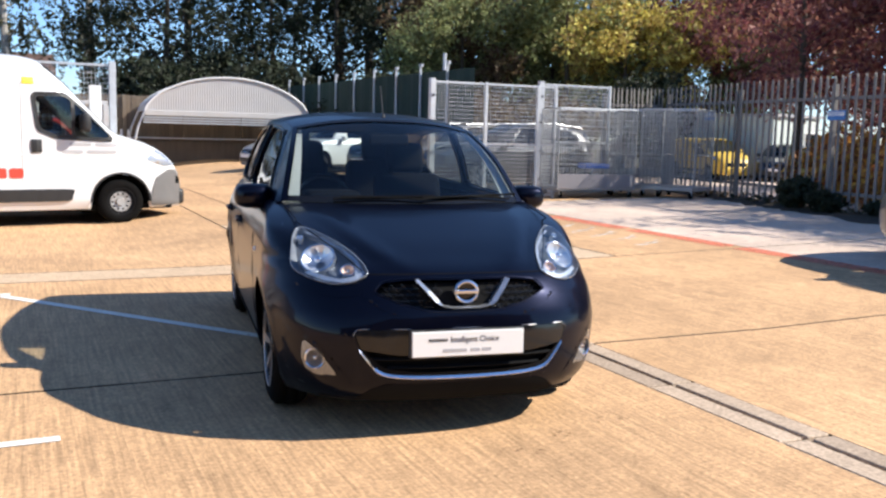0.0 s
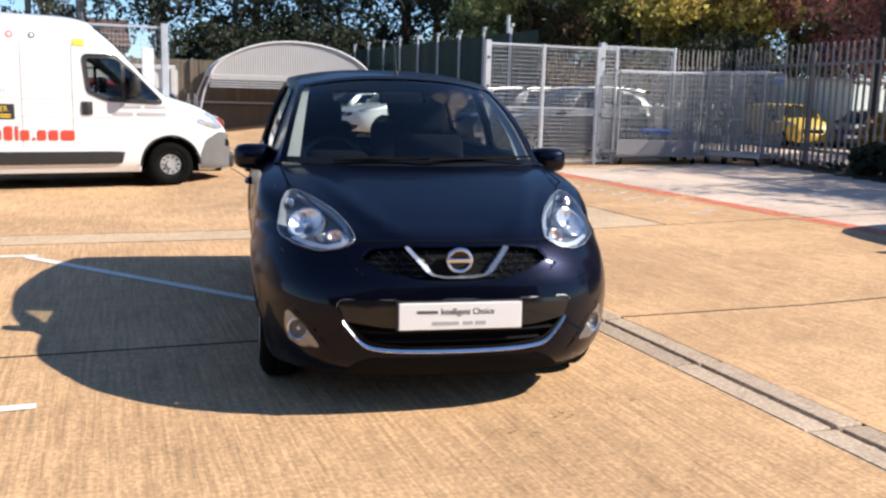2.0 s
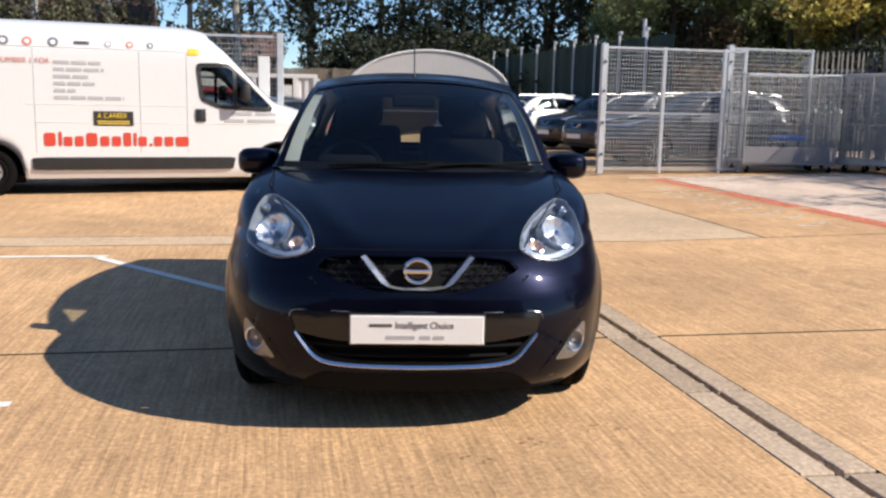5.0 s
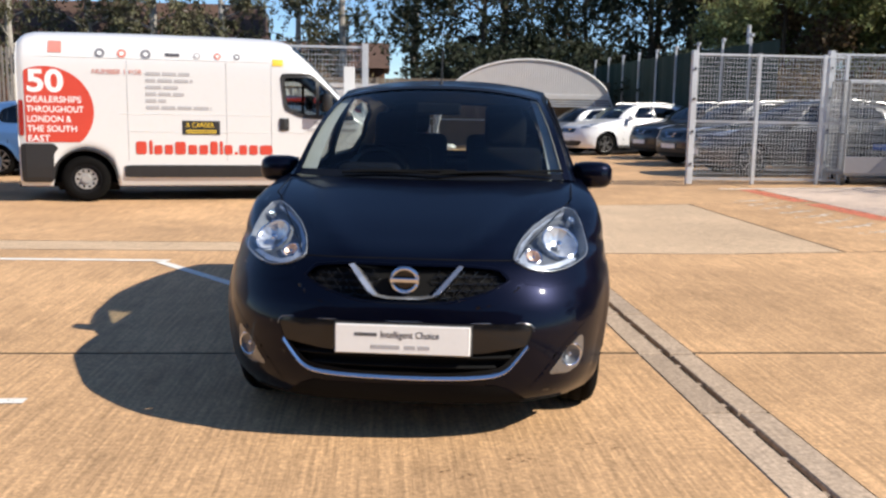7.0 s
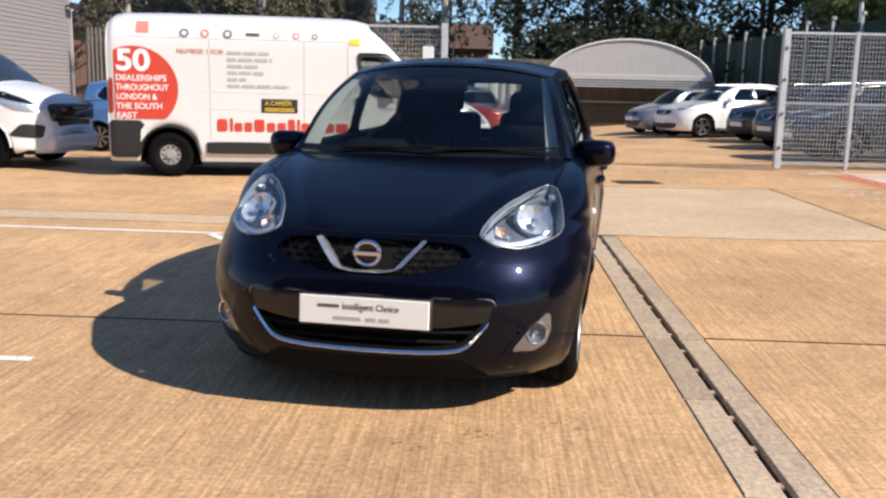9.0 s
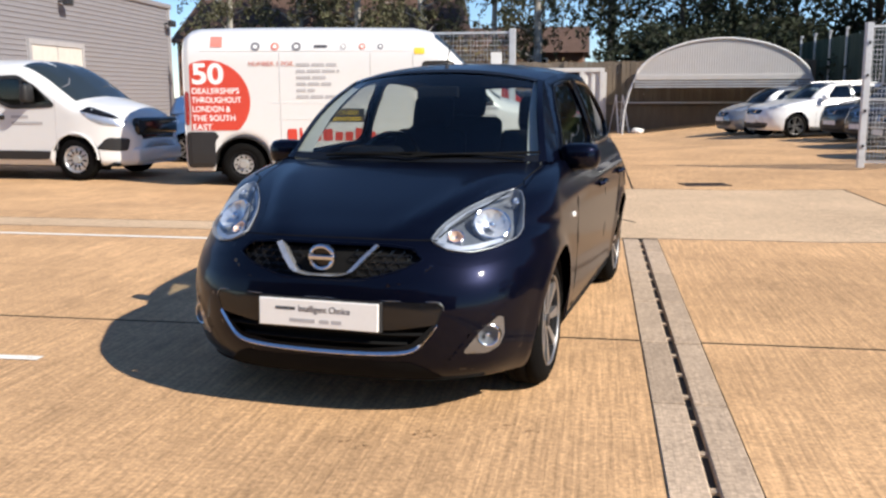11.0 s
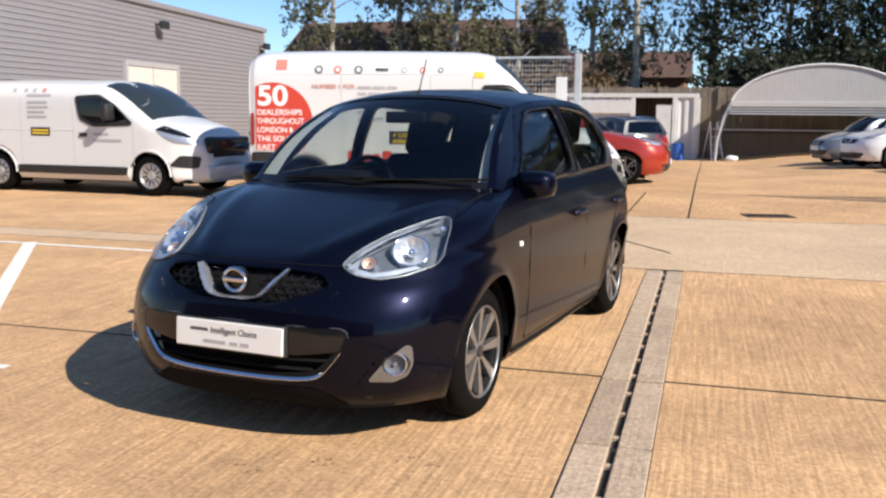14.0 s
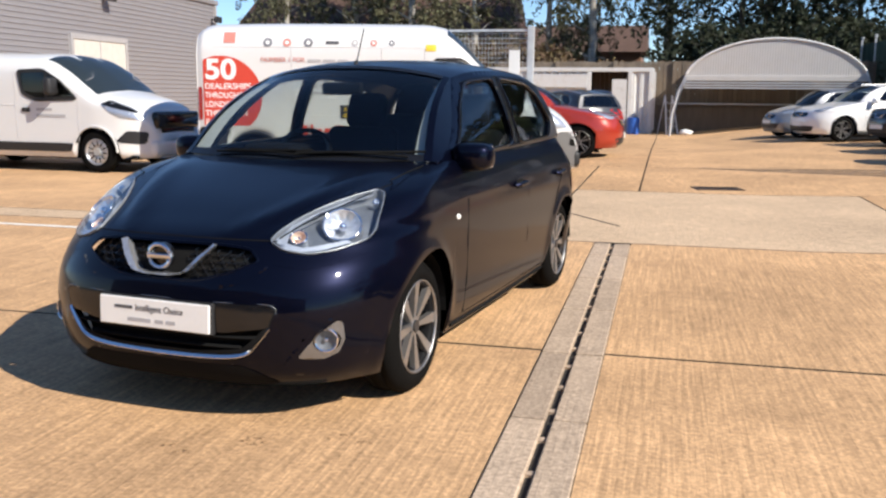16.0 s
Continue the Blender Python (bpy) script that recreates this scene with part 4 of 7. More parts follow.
b0 = bush(pose(12.92, 12.25, 0.10), 1, 0.6, 0.66, LEAF_DARK, "low dark green shrub at the foot of the palisade", 2600, 0.05)
copy_thing(b0, pose(12.86, 11.55, 0.10, 0, 0, 80) @ Matrix.Scale(0.7, 4))
copy_thing(b0, pose(12.70, 10.4, 0.10, 0, 0, 150) @ Matrix.Scale(0.55, 4))
# autumn shrubs just beyond the palisade
b3 = bush(pose(15.6, 13.0, -0.14), 8, 1.2, 1.7, LEAF_ORANGE, "orange-brown autumn shrub beyond the palisade fence", 3600, 0.085)
for x, y, rot, s in ((15.0, 11.3, 60, 0.95), (16.6, 14.6, 130, 1.1), (14.8, 9.6, 200, 0.9), (16.6, 10.6, 250, 1.1)):
    copy_thing(b3, pose(x, y, -0.14, 0, 0, rot) @ Matrix.Scale(s, 4))
# strip of soil, fallen leaves and weeds along the fence foot
rv = random.Random(31)
rag = [(rv.uniform(0.10, 0.42) + 0.025 * i * 0.9, rv.uniform(0.02, 0.09)) for i in range(45)]


def verge_at(i, j):
    t = i / 44
    wd, hh = rag[i]
    x = 13.80 - 1.55 * t + 0.25 - (wd + 0.25) * j / 5
    return (x, 17.15 - 12.0 * t, rise(x) - 0.01 + hh * math.sin(math.pi * min(1.0, (j + 0.6) / 5.6)) * (0.0 if j == 5 else 1.0))


verge = thing("fence_verge", pose(0, 0, 0), "dark strip of soil, fallen leaves and weeds along the palisade", "verge", kind="stuff")
part("soil", grid(verge_at, 45, 6), LITTER, verge, smooth=True)
blobs = []
for i in range(45):
    x, y, z = verge_at(i, 2)
    blobs.append((x, y, z + 0.02, rv.uniform(0.14, 0.30), rv.uniform(0.25, 0.6)))
tagged(part("weeds", leaf_cloud(rv, blobs[::2], 2200, 0.028), LEAF_DARK, verge), kind="stuff")
tagged(part("fallen_leaves", leaf_cloud(rv, blobs, 1800, 0.03), LEAF_BROWN, verge), kind="stuff")
b1 = bush(YARD_END @ pose(-1.5, 37.5, 0.2), 2, 2.2, 2.7, LEAF_BROWN, "brown autumn hedge behind the board fence", 4200, 0.12)
for x, y, rot, s in ((1.6, 37.8, 50, 0.75), (-3, 41, 99, 1.1), (-5.5, 37, 200, 0.85), (20, 33, 120, 0.9), (18.5, 36, 70, 0.95), (22.5, 37, 210, 1.0), (-9, 38, 90, 1.1)):
    copy_thing(b1, (YARD_END if x < 12 else Matrix()) @ pose(x, y, 0.2, 0, 0, rot) @ Matrix.Scale(s, 4))
b2 = bush(pose(14.6, 38.5, 0.2), 3, 2.6, 3.8, LEAF_DARK, "dark green undergrowth behind the screen fence", 4200, 0.12)
for x, y, rot, s in ((25.5, 33, 300, 1.1), (8.5, 41, 33, 1.2), (6.0, 39, 120, 1.0), (10.5, 39.5, 10, 1.1), (5.2, 41, 66, 1.1), (37.0, 26, 40, 1.1), (30, 21, 70, 1.1), (30.5, 16.5, 20, 1.1), (29, 9, 50, 1.2)):
    copy_thing(b2, (YARD_END if x < 12 else Matrix()) @ pose(x, y, 0.1, 0, 0, rot) @ Matrix.Scale(s, 4))


# ---- vehicles ----
def wheel(parent, x, y, side, R, width, kind="alloy", rim=None, spokes=8):
    """A wheel with tyre, rim and hub; side is +1 for the car's +x side. Axle along x."""
    rim = rim or R * 0.70
    w = new("wheel")
    w.parent = parent
    w.matrix_basis = pose(x, y, R, 0, 0, 0 if side > 0 else 180)
    prof = [(-width / 2, rim), (-width / 2 - 0.004, rim + 0.4 * (R - rim)), (-width / 2 + 0.012, R - 0.02), (-width / 2 + 0.035, R - 0.002), (-width * 0.18, R), (-width * 0.17, R - 0.008), (-width * 0.14, R - 0.008), (-width * 0.13, R),
            (width * 0.13, R), (width * 0.14, R - 0.008), (width * 0.17, R - 0.008), (width * 0.18, R), (width / 2 - 0.035, R - 0.002), (width / 2 - 0.012, R - 0.02), (width / 2 + 0.004, rim + 0.4 * (R - rim)), (width / 2, rim + 0.004), (width / 2 - 0.012, rim - 0.004)]
    n = 48
    vs = [(a, r * math.cos(k * math.tau / n), r * math.sin(k * math.tau / n)) for k in range(n) for a, r in prof]
    q = len(prof)
    fs = [(k * q + j, k * q + j + 1, ((k + 1) % n) * q + j + 1, ((k + 1) % n) * q + j) for k in range(n) for j in range(q - 1)]
    part("tyre", (vs, [], fs), RUBBER, w, smooth=True)

    def ring(name, prof2, material, closed=True):
        q2 = len(prof2)
        v = [(a, r * math.cos(k * math.tau / n), r * math.sin(k * math.tau / n)) for k in range(n) for a, r in prof2]
        f = [(k * q2 + j, k * q2 + (j + 1) % q2, ((k + 1) % n) * q2 + (j + 1) % q2, ((k + 1) % n) * q2 + j) for k in range(n) for j in range(q2 if closed else q2 - 1)]
        return part(name, (v, [], f), material, w, smooth=True)
    o = width / 2
    if kind == "alloy":
        ring("rim", [(o - 0.002, rim + 0.002), (o + 0.002, rim - 0.002), (o - 0.002, rim - 0.005), (o - 0.012, rim - 0.009), (o - 0.016, rim + 0.002)], ALLOY)
        ring("barrel", [(o - 0.012, rim - 0.012), (o - 0.03, rim - 0.022), (-o, rim - 0.03), (-o, rim), (o - 0.016, rim)], BARREL)
        ring("barrel_back", [(0.0, 0.02), (0.0, rim - 0.02), (-0.02, rim - 0.02), (-0.02, 0.02)], LINER_AND_SHADE)
        part("brake_disc", rod(bmesh.new(), (0.012, 0, 0), (0.024, 0, 0), rim * 0.55, 32), BARREL, w)
        part("hub", rod(bmesh.new(), (0.0, 0, 0), (o - 0.02, 0, 0), 0.050, 20, 0.042), ALLOY, w)
        part("hub_cap", rod(bmesh.new(), (o - 0.02, 0, 0), (o - 0.012, 0, 0), 0.028, 16), ALLOY_DK, w)
        sp = None
        for k in range(spokes):
            m4 = Matrix.Rotation(k * math.tau / spokes + (-0.24 if k % 2 and spokes == 10 else 0.0), 4, 'X')
            if sp is None:
                bm = bmesh.new()
                s0, s1 = (0.007, 0.009) if spokes == 10 else (0.0085, 0.024)
                v = [bm.verts.new(p) for p in ((o - 0.022, -s0, 0.035), (o - 0.022, s0, 0.035), (o - 0.008, s1, rim - 0.008), (o - 0.008, -s1, rim - 0.008),
                                               (o - 0.05, -s0 - 0.001, 0.035), (o - 0.05, s0 + 0.001, 0.035), (o - 0.034, s1 + 0.001, rim - 0.008), (o - 0.034, -s1 - 0.001, rim - 0.008))]
                for f in ((0, 1, 2, 3), (0, 4, 5, 1), (1, 5, 6, 2), (3, 2, 6, 7), (0, 3, 7, 4), (4, 7, 6, 5)):
                    bm.faces.new([v[i] for i in f])
                bmesh.ops.recalc_face_normals(bm, faces=bm.faces[:])
                sp = part("spoke", bm, ALLOY, w)
            else:
                clone("spoke", sp, w, m4)
    else:
        ring("rim", [(o - 0.002, rim + 0.002), (o + 0.002, rim - 0.01), (o - 0.03, rim - 0.022), (-o, rim - 0.03), (-o, rim)], SATIN if kind == "cap" else BARREL)
        full = kind == "cap"
        ring("disc", [(o - 0.045, 0.03), (o - 0.05, rim * 0.42), (o - 0.025, rim * 0.70), (o - 0.045, rim - 0.02)], SATIN if full else STEEL_WHEEL, False)
        if not full:
            ring("rim_well", [(o - 0.020, rim * 0.72), (o - 0.030, rim * 0.86), (o - 0.010, rim - 0.006), (o - 0.035, rim - 0.012)], BARREL, False)
        part("hub", rod(bmesh.new(), (o - 0.06, 0, 0), (o - 0.01, 0, 0), 0.075, 20, 0.06), STEEL_WHEEL, w)
        for k in range(spokes):
            a = k * math.tau / spokes
            if full:
                c4 = Matrix.Rotation(a, 4, 'X')
                part("vent_slot", boxed(o - 0.05, o - 0.022, -0.010, 0.010, rim * 0.45, rim * 0.85, 0.006, 1), LINER_AND_SHADE, w, at=c4)
            else:
                part("vent_hole", rod(bmesh.new(), (o - 0.04, math.cos(a) * rim * 0.56, math.sin(a) * rim * 0.56), (o - 0.030, math.cos(a) * rim * 0.56, math.sin(a) * rim * 0.56), rim * 0.08, 10), LINER_AND_SHADE, w)
    return w


class Shell:
    """The smooth skin of a car below its windows: a stack of plan curves, one for each height.
    Local axes: x across, y from the front axle to the rear, z up."""

    def __init__(self, s):
        self.s = s
        self.yf, self.df, self.pf, self.yr, self.w = (pchip(*zip(*s[k])) for k in ("yf", "df", "pf", "yr", "w"))
        self.z0, self.z1, self.zt = s["z0"], s["z1"], s["zt"]
        self.dr, self.R = s["dr"], s["arch"]
        self.axles, self.rw = s["axles"], s["R"]

    def front(self, x, z, off=0.0):
        """The place on the nose at width x and height z, off metres proud of it."""
        def y(x, z):
            q = min(abs(x) / self.w(z), 0.9999)
            return self.yf(z) + self.df(z) * (1 - math.sqrt(1 - q ** self.pf(z))) - self.ridge(x, z)
        e = 0.004
        p = Vector((x, y(x, z), z))
        if off:
            gx = (y(x + e, z) - y(x - e, z)) / (2 * e)
            gz = (y(x, z + e) - y(x, z - e)) / (2 * e)
            p += Vector((gx, -1, gz)).normalized() * off
        return p

    def ridge(self, x, z):
        """The two soft ridges that run up the bonnet from the grille to the screen corners."""
        if z < 0.735 or not self.s.get("ridge"):
            return 0.0
        f = min(1.0, (z - 0.735) / 0.07) * min(1.0, max(0.0, (0.985 - z) / 0.05))
        return self.s["ridge"] * f * (math.exp(-((abs(x) - (0.22 + (z - 0.73) * 1.35)) / 0.055) ** 2) - 0.35 * math.exp(-(x / 0.20) ** 2))

    def low(self, y):
        """The lower edge of the side at y, round the wheel arches."""
        z = self.z0
        for a in self.axles:
            d = abs(y - a)
            if d < self.R:
                z = max(z, self.rw + math.sqrt(self.R ** 2 - d * d))
        return z

    def bulge(self, y, z):
        b = 0.0
        for a in self.axles:
            d = math.hypot(y - a, z - self.rw)
            b += 0.014 * math.exp(-((d - self.R) / 0.05) ** 2)
        if y > 0.1:
            b += self.s.get("crease", 0.0) * min(1.0, (y - 0.1) / 0.4) * math.exp(-((z - self.z1 + 0.165 - 0.012 * y) / 0.028) ** 2)
        return b

    def side(self, y, z, off=0.0):
        """The place on the +x side at y and height z."""
        a, b = self.yf(z) + self.df(z), self.yr(z) - self.dr
        x = self.w(z)
        if y < a:
            q = max(0.0, 1 - (a - y) / self.df(z))
            x *= (1 - (1 - q) ** 2) ** (1 / self.pf(z))
        elif y > b:
            q = min(1.0, (y - b) / self.dr)
            x *= (1 - q * q) ** (1 / 2.6)
        return Vector((x + self.bulge(y, z) + off, y, z))

    def columns(self, nf, ns, nr):
        return [("f", math.pi / 2 * (i / nf) ** 0.9) for i in range(nf)] + [("s", i / ns) for i in range(ns + 1)] + [("r", math.pi / 2 * (1 - i / nr)) for i in range(1, nr + 1)]

    def at(self, col, z):
        k, a = col
        if k == "f":
            x = self.w(z) * math.sin(a) ** (2 / self.pf(z))
            return Vector((x, self.yf(z) + self.df(z) * (1 - math.cos(a)) - self.ridge(x, z), z))
        y0, y1 = self.yf(z) + self.df(z), self.yr(z) - self.dr
        if k == "s":
            return Vector((self.w(z), y0 + (y1 - y0) * a, z))
        return Vector((self.w(z) * math.sin(a) ** (2 / 2.6), y1 + self.dr * math.cos(a), z))

    def skin(self, nf, ns, nr, levels, holes=()):
        """The whole skin, both sides, with the wheel arches cut and cells inside the holes (front view outlines) left out."""
        half = self.columns(nf, ns, nr)
        cols = [(c, -1) for c in half[:0:-1]] + [(c, 1) for c in half]
        zr = 0.40 * self.zt / 0.72

        def place(i, j):
            c, s = cols[i]
            z = levels[j]
            p = self.at(c, z)
            if z < self.zt:
                lo = self.low(self.at(c, zr).y) if c[0] != "r" else self.z0
                z = lo + (z - self.z0) / (self.zt - self.z0) * (self.zt - lo)
                p = self.at(c, z)
            p.x += self.bulge(p.y, p.z) if c[0] != "r" else 0
            return (p.x * s, p.y, p.z)

        pts = {}

        def keep(i, j):
            if not holes or cols[i][0][0] != "f":
                return True
            cs = [place(a, b) for a in (i, i + 1) for b in (j, j + 1)]
            return not any(rule(inside(h, p[0], p[2]) for p in cs) for h, rule in holes)
        vs, es, fs = grid(place, len(cols), len(levels), keep)
        return vs, es, [f[::-1] for f in fs]


def mirrored(poly):
    return [(-a, b) for a, b in poly[::-1]]


def inset(poly, d):
    """The outline drawn in by about d on every side."""
    xs, zs = [p[0] for p in poly], [p[1] for p in poly]
    cx, cz = (min(xs) + max(xs)) / 2, (min(zs) + max(zs)) / 2
    kx, kz = 1 - 2 * d / (max(xs) - min(xs)), 1 - 2 * d / (max(zs) - min(zs))
    return [(cx + (a - cx) * kx, cz + (b - cz) * kz) for a, b in poly]


def shrink(poly, k):
    c = sum((Vector(p) for p in poly), Vector((0, 0))) / len(poly)
    return [tuple(c + (Vector(p) - c) * k) for p in poly]


class Cabin:
    """The upper body: windscreen, roof, side frames and tailgate glass."""

    def __init__(self, s):
        self.s = s
        self.zb = s["zb"]
        self.rail_x = pchip(*zip(*s["rail_x"]))
        self.rail_z = pchip(*zip(*s["rail_z"]))
        self.belt_x = pchip(*zip(*s["belt_x"]))
        self.crown = s["crown"]

    def side(self, y, t, off=0.0):
        """On the +x side, at y and share t of the way from belt to roof rail."""
        ry = y
        xb, xr, zr = self.belt_x(y), self.rail_x(ry), self.rail_z(ry)
        zb = self.s["belt_z"](y)
        x = xb + (xr - xb) * t + 0.022 * math.sin(math.pi * t)
        return Vector((x + off, y, zb + (zr - zb) * t))

    def roof(self, a, y):
        """a from -1 to 1 across."""
        x, z = self.rail_x(y), self.rail_z(y)
        return Vector((x * a, y - 0.10 * (1 - a * a) * self.s["header_bow"](y), z + self.crown * (1 - abs(a) ** 2.4)))


def build_car(m, spec, paint, label, detail=False, name="parked_car", group=""):
    """A hatchback or crossover from its key curves, with its parts."""
    sh, cb = Shell(spec["shell"]), Cabin(spec["cabin"])
    g = thing(name, m, label, "car", group)
    z0, z1, zt = sh.z0, sh.z1, sh.zt
    dz = 0.010 if detail else 0.03
    lv = list(np.linspace(z0, zt, int((zt - z0) / 0.022) if detail else 12)) + list(np.linspace(zt, z1, int((z1 - zt) / dz) + 1))[1:]
    F = spec["face"]
    holes = []
    for key in ("headlight", "fog"):
        if key in F:
            holes += [(F[key], any), (mirrored(F[key]), any)]
    for key in ("grille", "intake"):
        if key in F:
            holes.append((F[key], any))
    if not detail:
        holes = []
    part("body", sh.skin(30 if detail else 12, 150 if detail else 60, 16 if detail else 8, lv, holes), paint, g, smooth=True)
    zmin = z0 + 0.02
    half = [sh.at(c, zmin) for c in sh.columns(10, 12, 6)]
    loop = [(p.x, p.y, zmin) for p in half] + [(-p.x, p.y, zmin) for p in half[::-1][1:-1]]
    part("underbody", (loop, [], [tuple(range(len(loop)))]), LINER_AND_SHADE, g)
    # wheel housings and wheels
    track = spec["track"]
    for a in sh.axles:
        for s in (-1, 1):
            n = 16
            vs = []
            for k in range(n + 1):
                an = math.pi * k / n
                yy, zz = a + (sh.R - 0.004) * math.cos(an), sh.rw + (sh.R - 0.004) * math.sin(an)
                vs += [(s * (sh.w(0.5) - 0.03), yy, zz), (s * (track - 0.30), yy, zz)]
            fs = [(2 * k, 2 * k + 1, 2 * k + 3, 2 * k + 2) for k in range(n)]
            part("arch_liner", (vs, [], fs), LINER_AND_SHADE, g)
            vs2 = [(s * (track - 0.30), a - sh.R, 0.12), (s * (track - 0.30), a + sh.R, 0.12), (s * (track - 0.30), a + sh.R, sh.rw + sh.R), (s * (track - 0.30), a - sh.R, sh.rw + sh.R)]
            part("arch_inner", (vs2, [], [(0, 1, 2, 3)]), LINER_AND_SHADE, g)
            wheel(g, s * (track - 0.09), a, s, sh.rw, spec.get("tyre_w", 0.19), "alloy", spec.get("rim"), spec.get("spokes", 8))
    # roof
    S = spec["cabin"]
    y0, y1 = S["roof_y"]
    nu = 24 if detail else 8
    ro = part("roof", grid(lambda i, j: tuple(cb.roof(-1 + 2 * j / 16, y0 + (y1 - y0) * i / nu)), nu + 1, 17), paint, g, smooth=True)
    # windscreen
    bx, by, bz, bow = S["ws_base"]

    def screen(a, t, off=0.0):
        hx, hy, hz = cb.rail_x(y0), y0, cb.rail_z(y0)
        top = cb.roof(a, y0)
        base = Vector((bx * a, by - bow * (1 - a * a), bz))
        p = base.lerp(top, t)
        p.y -= 0.05 * math.sin(math.pi * t)
        p.z += 0.035 * math.sin(math.pi * t)
        return p + Vector((0, -0.75, 0.66)) * off
    nw = 16 if detail else 6
    part("windscreen", grid(lambda i, j: tuple(screen(-0.97 + 1.94 * i / nw, j / 10)), nw + 1, 11), GLASS, g, smooth=True)
    for s in (-1, 1):
        ca = [screen(s * 1.0, t / 12, 0.006) for t in range(13)]
        cb_ = [screen(s * 0.95, t / 12, 0.008) for t in range(13)]
        ob = part("screen_edge", band(ca if s < 0 else cb_, cb_ if s < 0 else ca), spec.get("pillar_trim", paint), g, smooth=True)
    if detail:
        ca = [screen(-0.96 + 1.92 * k / 16, 0.0, 0.006) for k in range(17)]
        cb_ = [screen(-0.96 + 1.92 * k / 16, 0.06, 0.006) for k in range(17)]
        part("screen_black_band", band(ca, cb_), GLOSS_BLACK, g)
        ca = [screen(-0.96 + 1.92 * k / 16, 0.955, 0.006) for k in range(17)]
        cb_ = [screen(-0.96 + 1.92 * k / 16, 1.0, 0.006) for k in range(17)]
        part("screen_header_band", band(ca, cb_), GLOSS_BLACK, g)
    # cowl shelf between bonnet and screen
    zc = z1
    pts = [sh.at(c, z1) for c in sh.columns(12, 4, 2)][:14]
    ca = [(-p.x, p.y, p.z) for p in pts[:0:-1]] + [tuple(p) for p in pts]
    n = len(ca)
    cb_ = [(bx * 1.02 * (-1 + 2 * i / (n - 1)), by - bow * (1 - (-1 + 2 * i / (n - 1)) ** 2) + 0.04, bz - 0.004) for i in range(n)]
    part("scuttle", band(ca, cb_), LINER_AND_SHADE, g)
    # sides of the cabin
    for s in (-1, 1):
        place = lambda a, b, o=0.0: (lambda p: (p.x * s, p.y, p.z))(cb.side(a, b, o))
        outer = S["side_outline"]
        wins = [rounded(w, 0.14, 4) for w in S["windows"]]
        fr = part("side_frame", patch(outer, wins, place, 0.06 if detail else 0.15), paint, g, smooth=True)
        sheet(fr, 0.02, -1.0 if s > 0 else 1.0)
        for w in wins:
            part("side_window", patch(w, [], lambda a, b: place(a, b, -0.012), 0.12), GLASS if detail else GLASS_DK, g, smooth=True)
            if detail:
                part("window_seal", tube(bmesh.new(), [place(a, b, 0.003) for a, b in dense(w, 0.04)], 0.008, 6, True), GLOSS_BLACK, g)
        # pillar between the screen and the door
        edge = S["side_outline"]
        fy = pchip([edge[0][1]] + [p[1] for p in edge[:3:-1]] + [edge[3][1]], [edge[0][0]] + [p[0] for p in edge[:3:-1]] + [edge[3][0]])
        ca = [screen(s * 1.0, t / 12, 0.004) for t in range(13)]
        cc = [Vector(place(fy(t / 12) + 0.012, t / 12, 0.001)) for t in range(13)]
        part("front_pillar", band(cc if s < 0 else ca, ca if s < 0 else cc), paint, g, smooth=True)
        # shoulder between the skin's top and the glass
        ys = np.linspace(S["side_outline"][0][0], S["rear_y"] - 0.02, 30)
        ca = [(s * (sh.side(y, z1).x), y, z1) for y in ys]
        cb2 = [place(y, 0.0) for y in ys]
        part("shoulder", band(ca, cb2), paint, g, smooth=True)
        if "b_pillar" in S:
            a, b = S["b_pillar"]
            part("b_pillar", band([place(a - 0.03 * t / 6, 0.05 + 0.88 * t / 6, 0.004) for t in range(7)], [place(b - 0.03 * t / 6, 0.05 + 0.88 * t / 6, 0.004) for t in range(7)]), GLOSS_BLACK, g)
    # tailgate
    ry = S["rear_y"]
    ca = [cb.roof(-1 + 2 * k / 12, y1) for k in range(13)]
    cb_ = [Vector((cb.belt_x(ry) * (-1 + 2 * k / 12), ry + 0.06 * (1 - (-1 + k / 6) ** 2), z1)) for k in range(13)]
    lo = [a.lerp(b, 0.12) for a, b in zip(ca, cb_)]
    hi = [a.lerp(b, 0.92) for a, b in zip(ca, cb_)]
    part("tail_header", band(ca, lo), paint, g)
    part("rear_window", band(lo[1:-1], hi[1:-1]), GLASS if detail else GLASS_DK, g)
    part("tail_lower", band(hi, cb_), paint, g)
    for q in (slice(0, 2), slice(11, 13)):
        part("tail_corner", band(lo[q], hi[q]), paint, g)
    ends = [sh.at(c, z1) for c in sh.columns(6, 8, 8)][-9:]
    rear = [(-p.x, p.y, p.z) for p in ends[:0:-1]] + [tuple(p) for p in ends[::-1]]
    rear = [(-p.x, p.y, p.z) for p in ends] + [tuple(p) for p in ends[::-1][1:]]
    n = len(rear)
    top = [tuple(cb_[0].lerp(cb_[-1], i / (n - 1)))[:2] + (z1,) for i in range(n)]
    top = [(x, ry + 0.06 * (1 - (-1 + 2 * i / (n - 1)) ** 2), z1) for i, (x, y, z) in enumerate(top)]
    part("tail_shelf", band(rear, top), paint, g)
    return g, sh, cb, screen


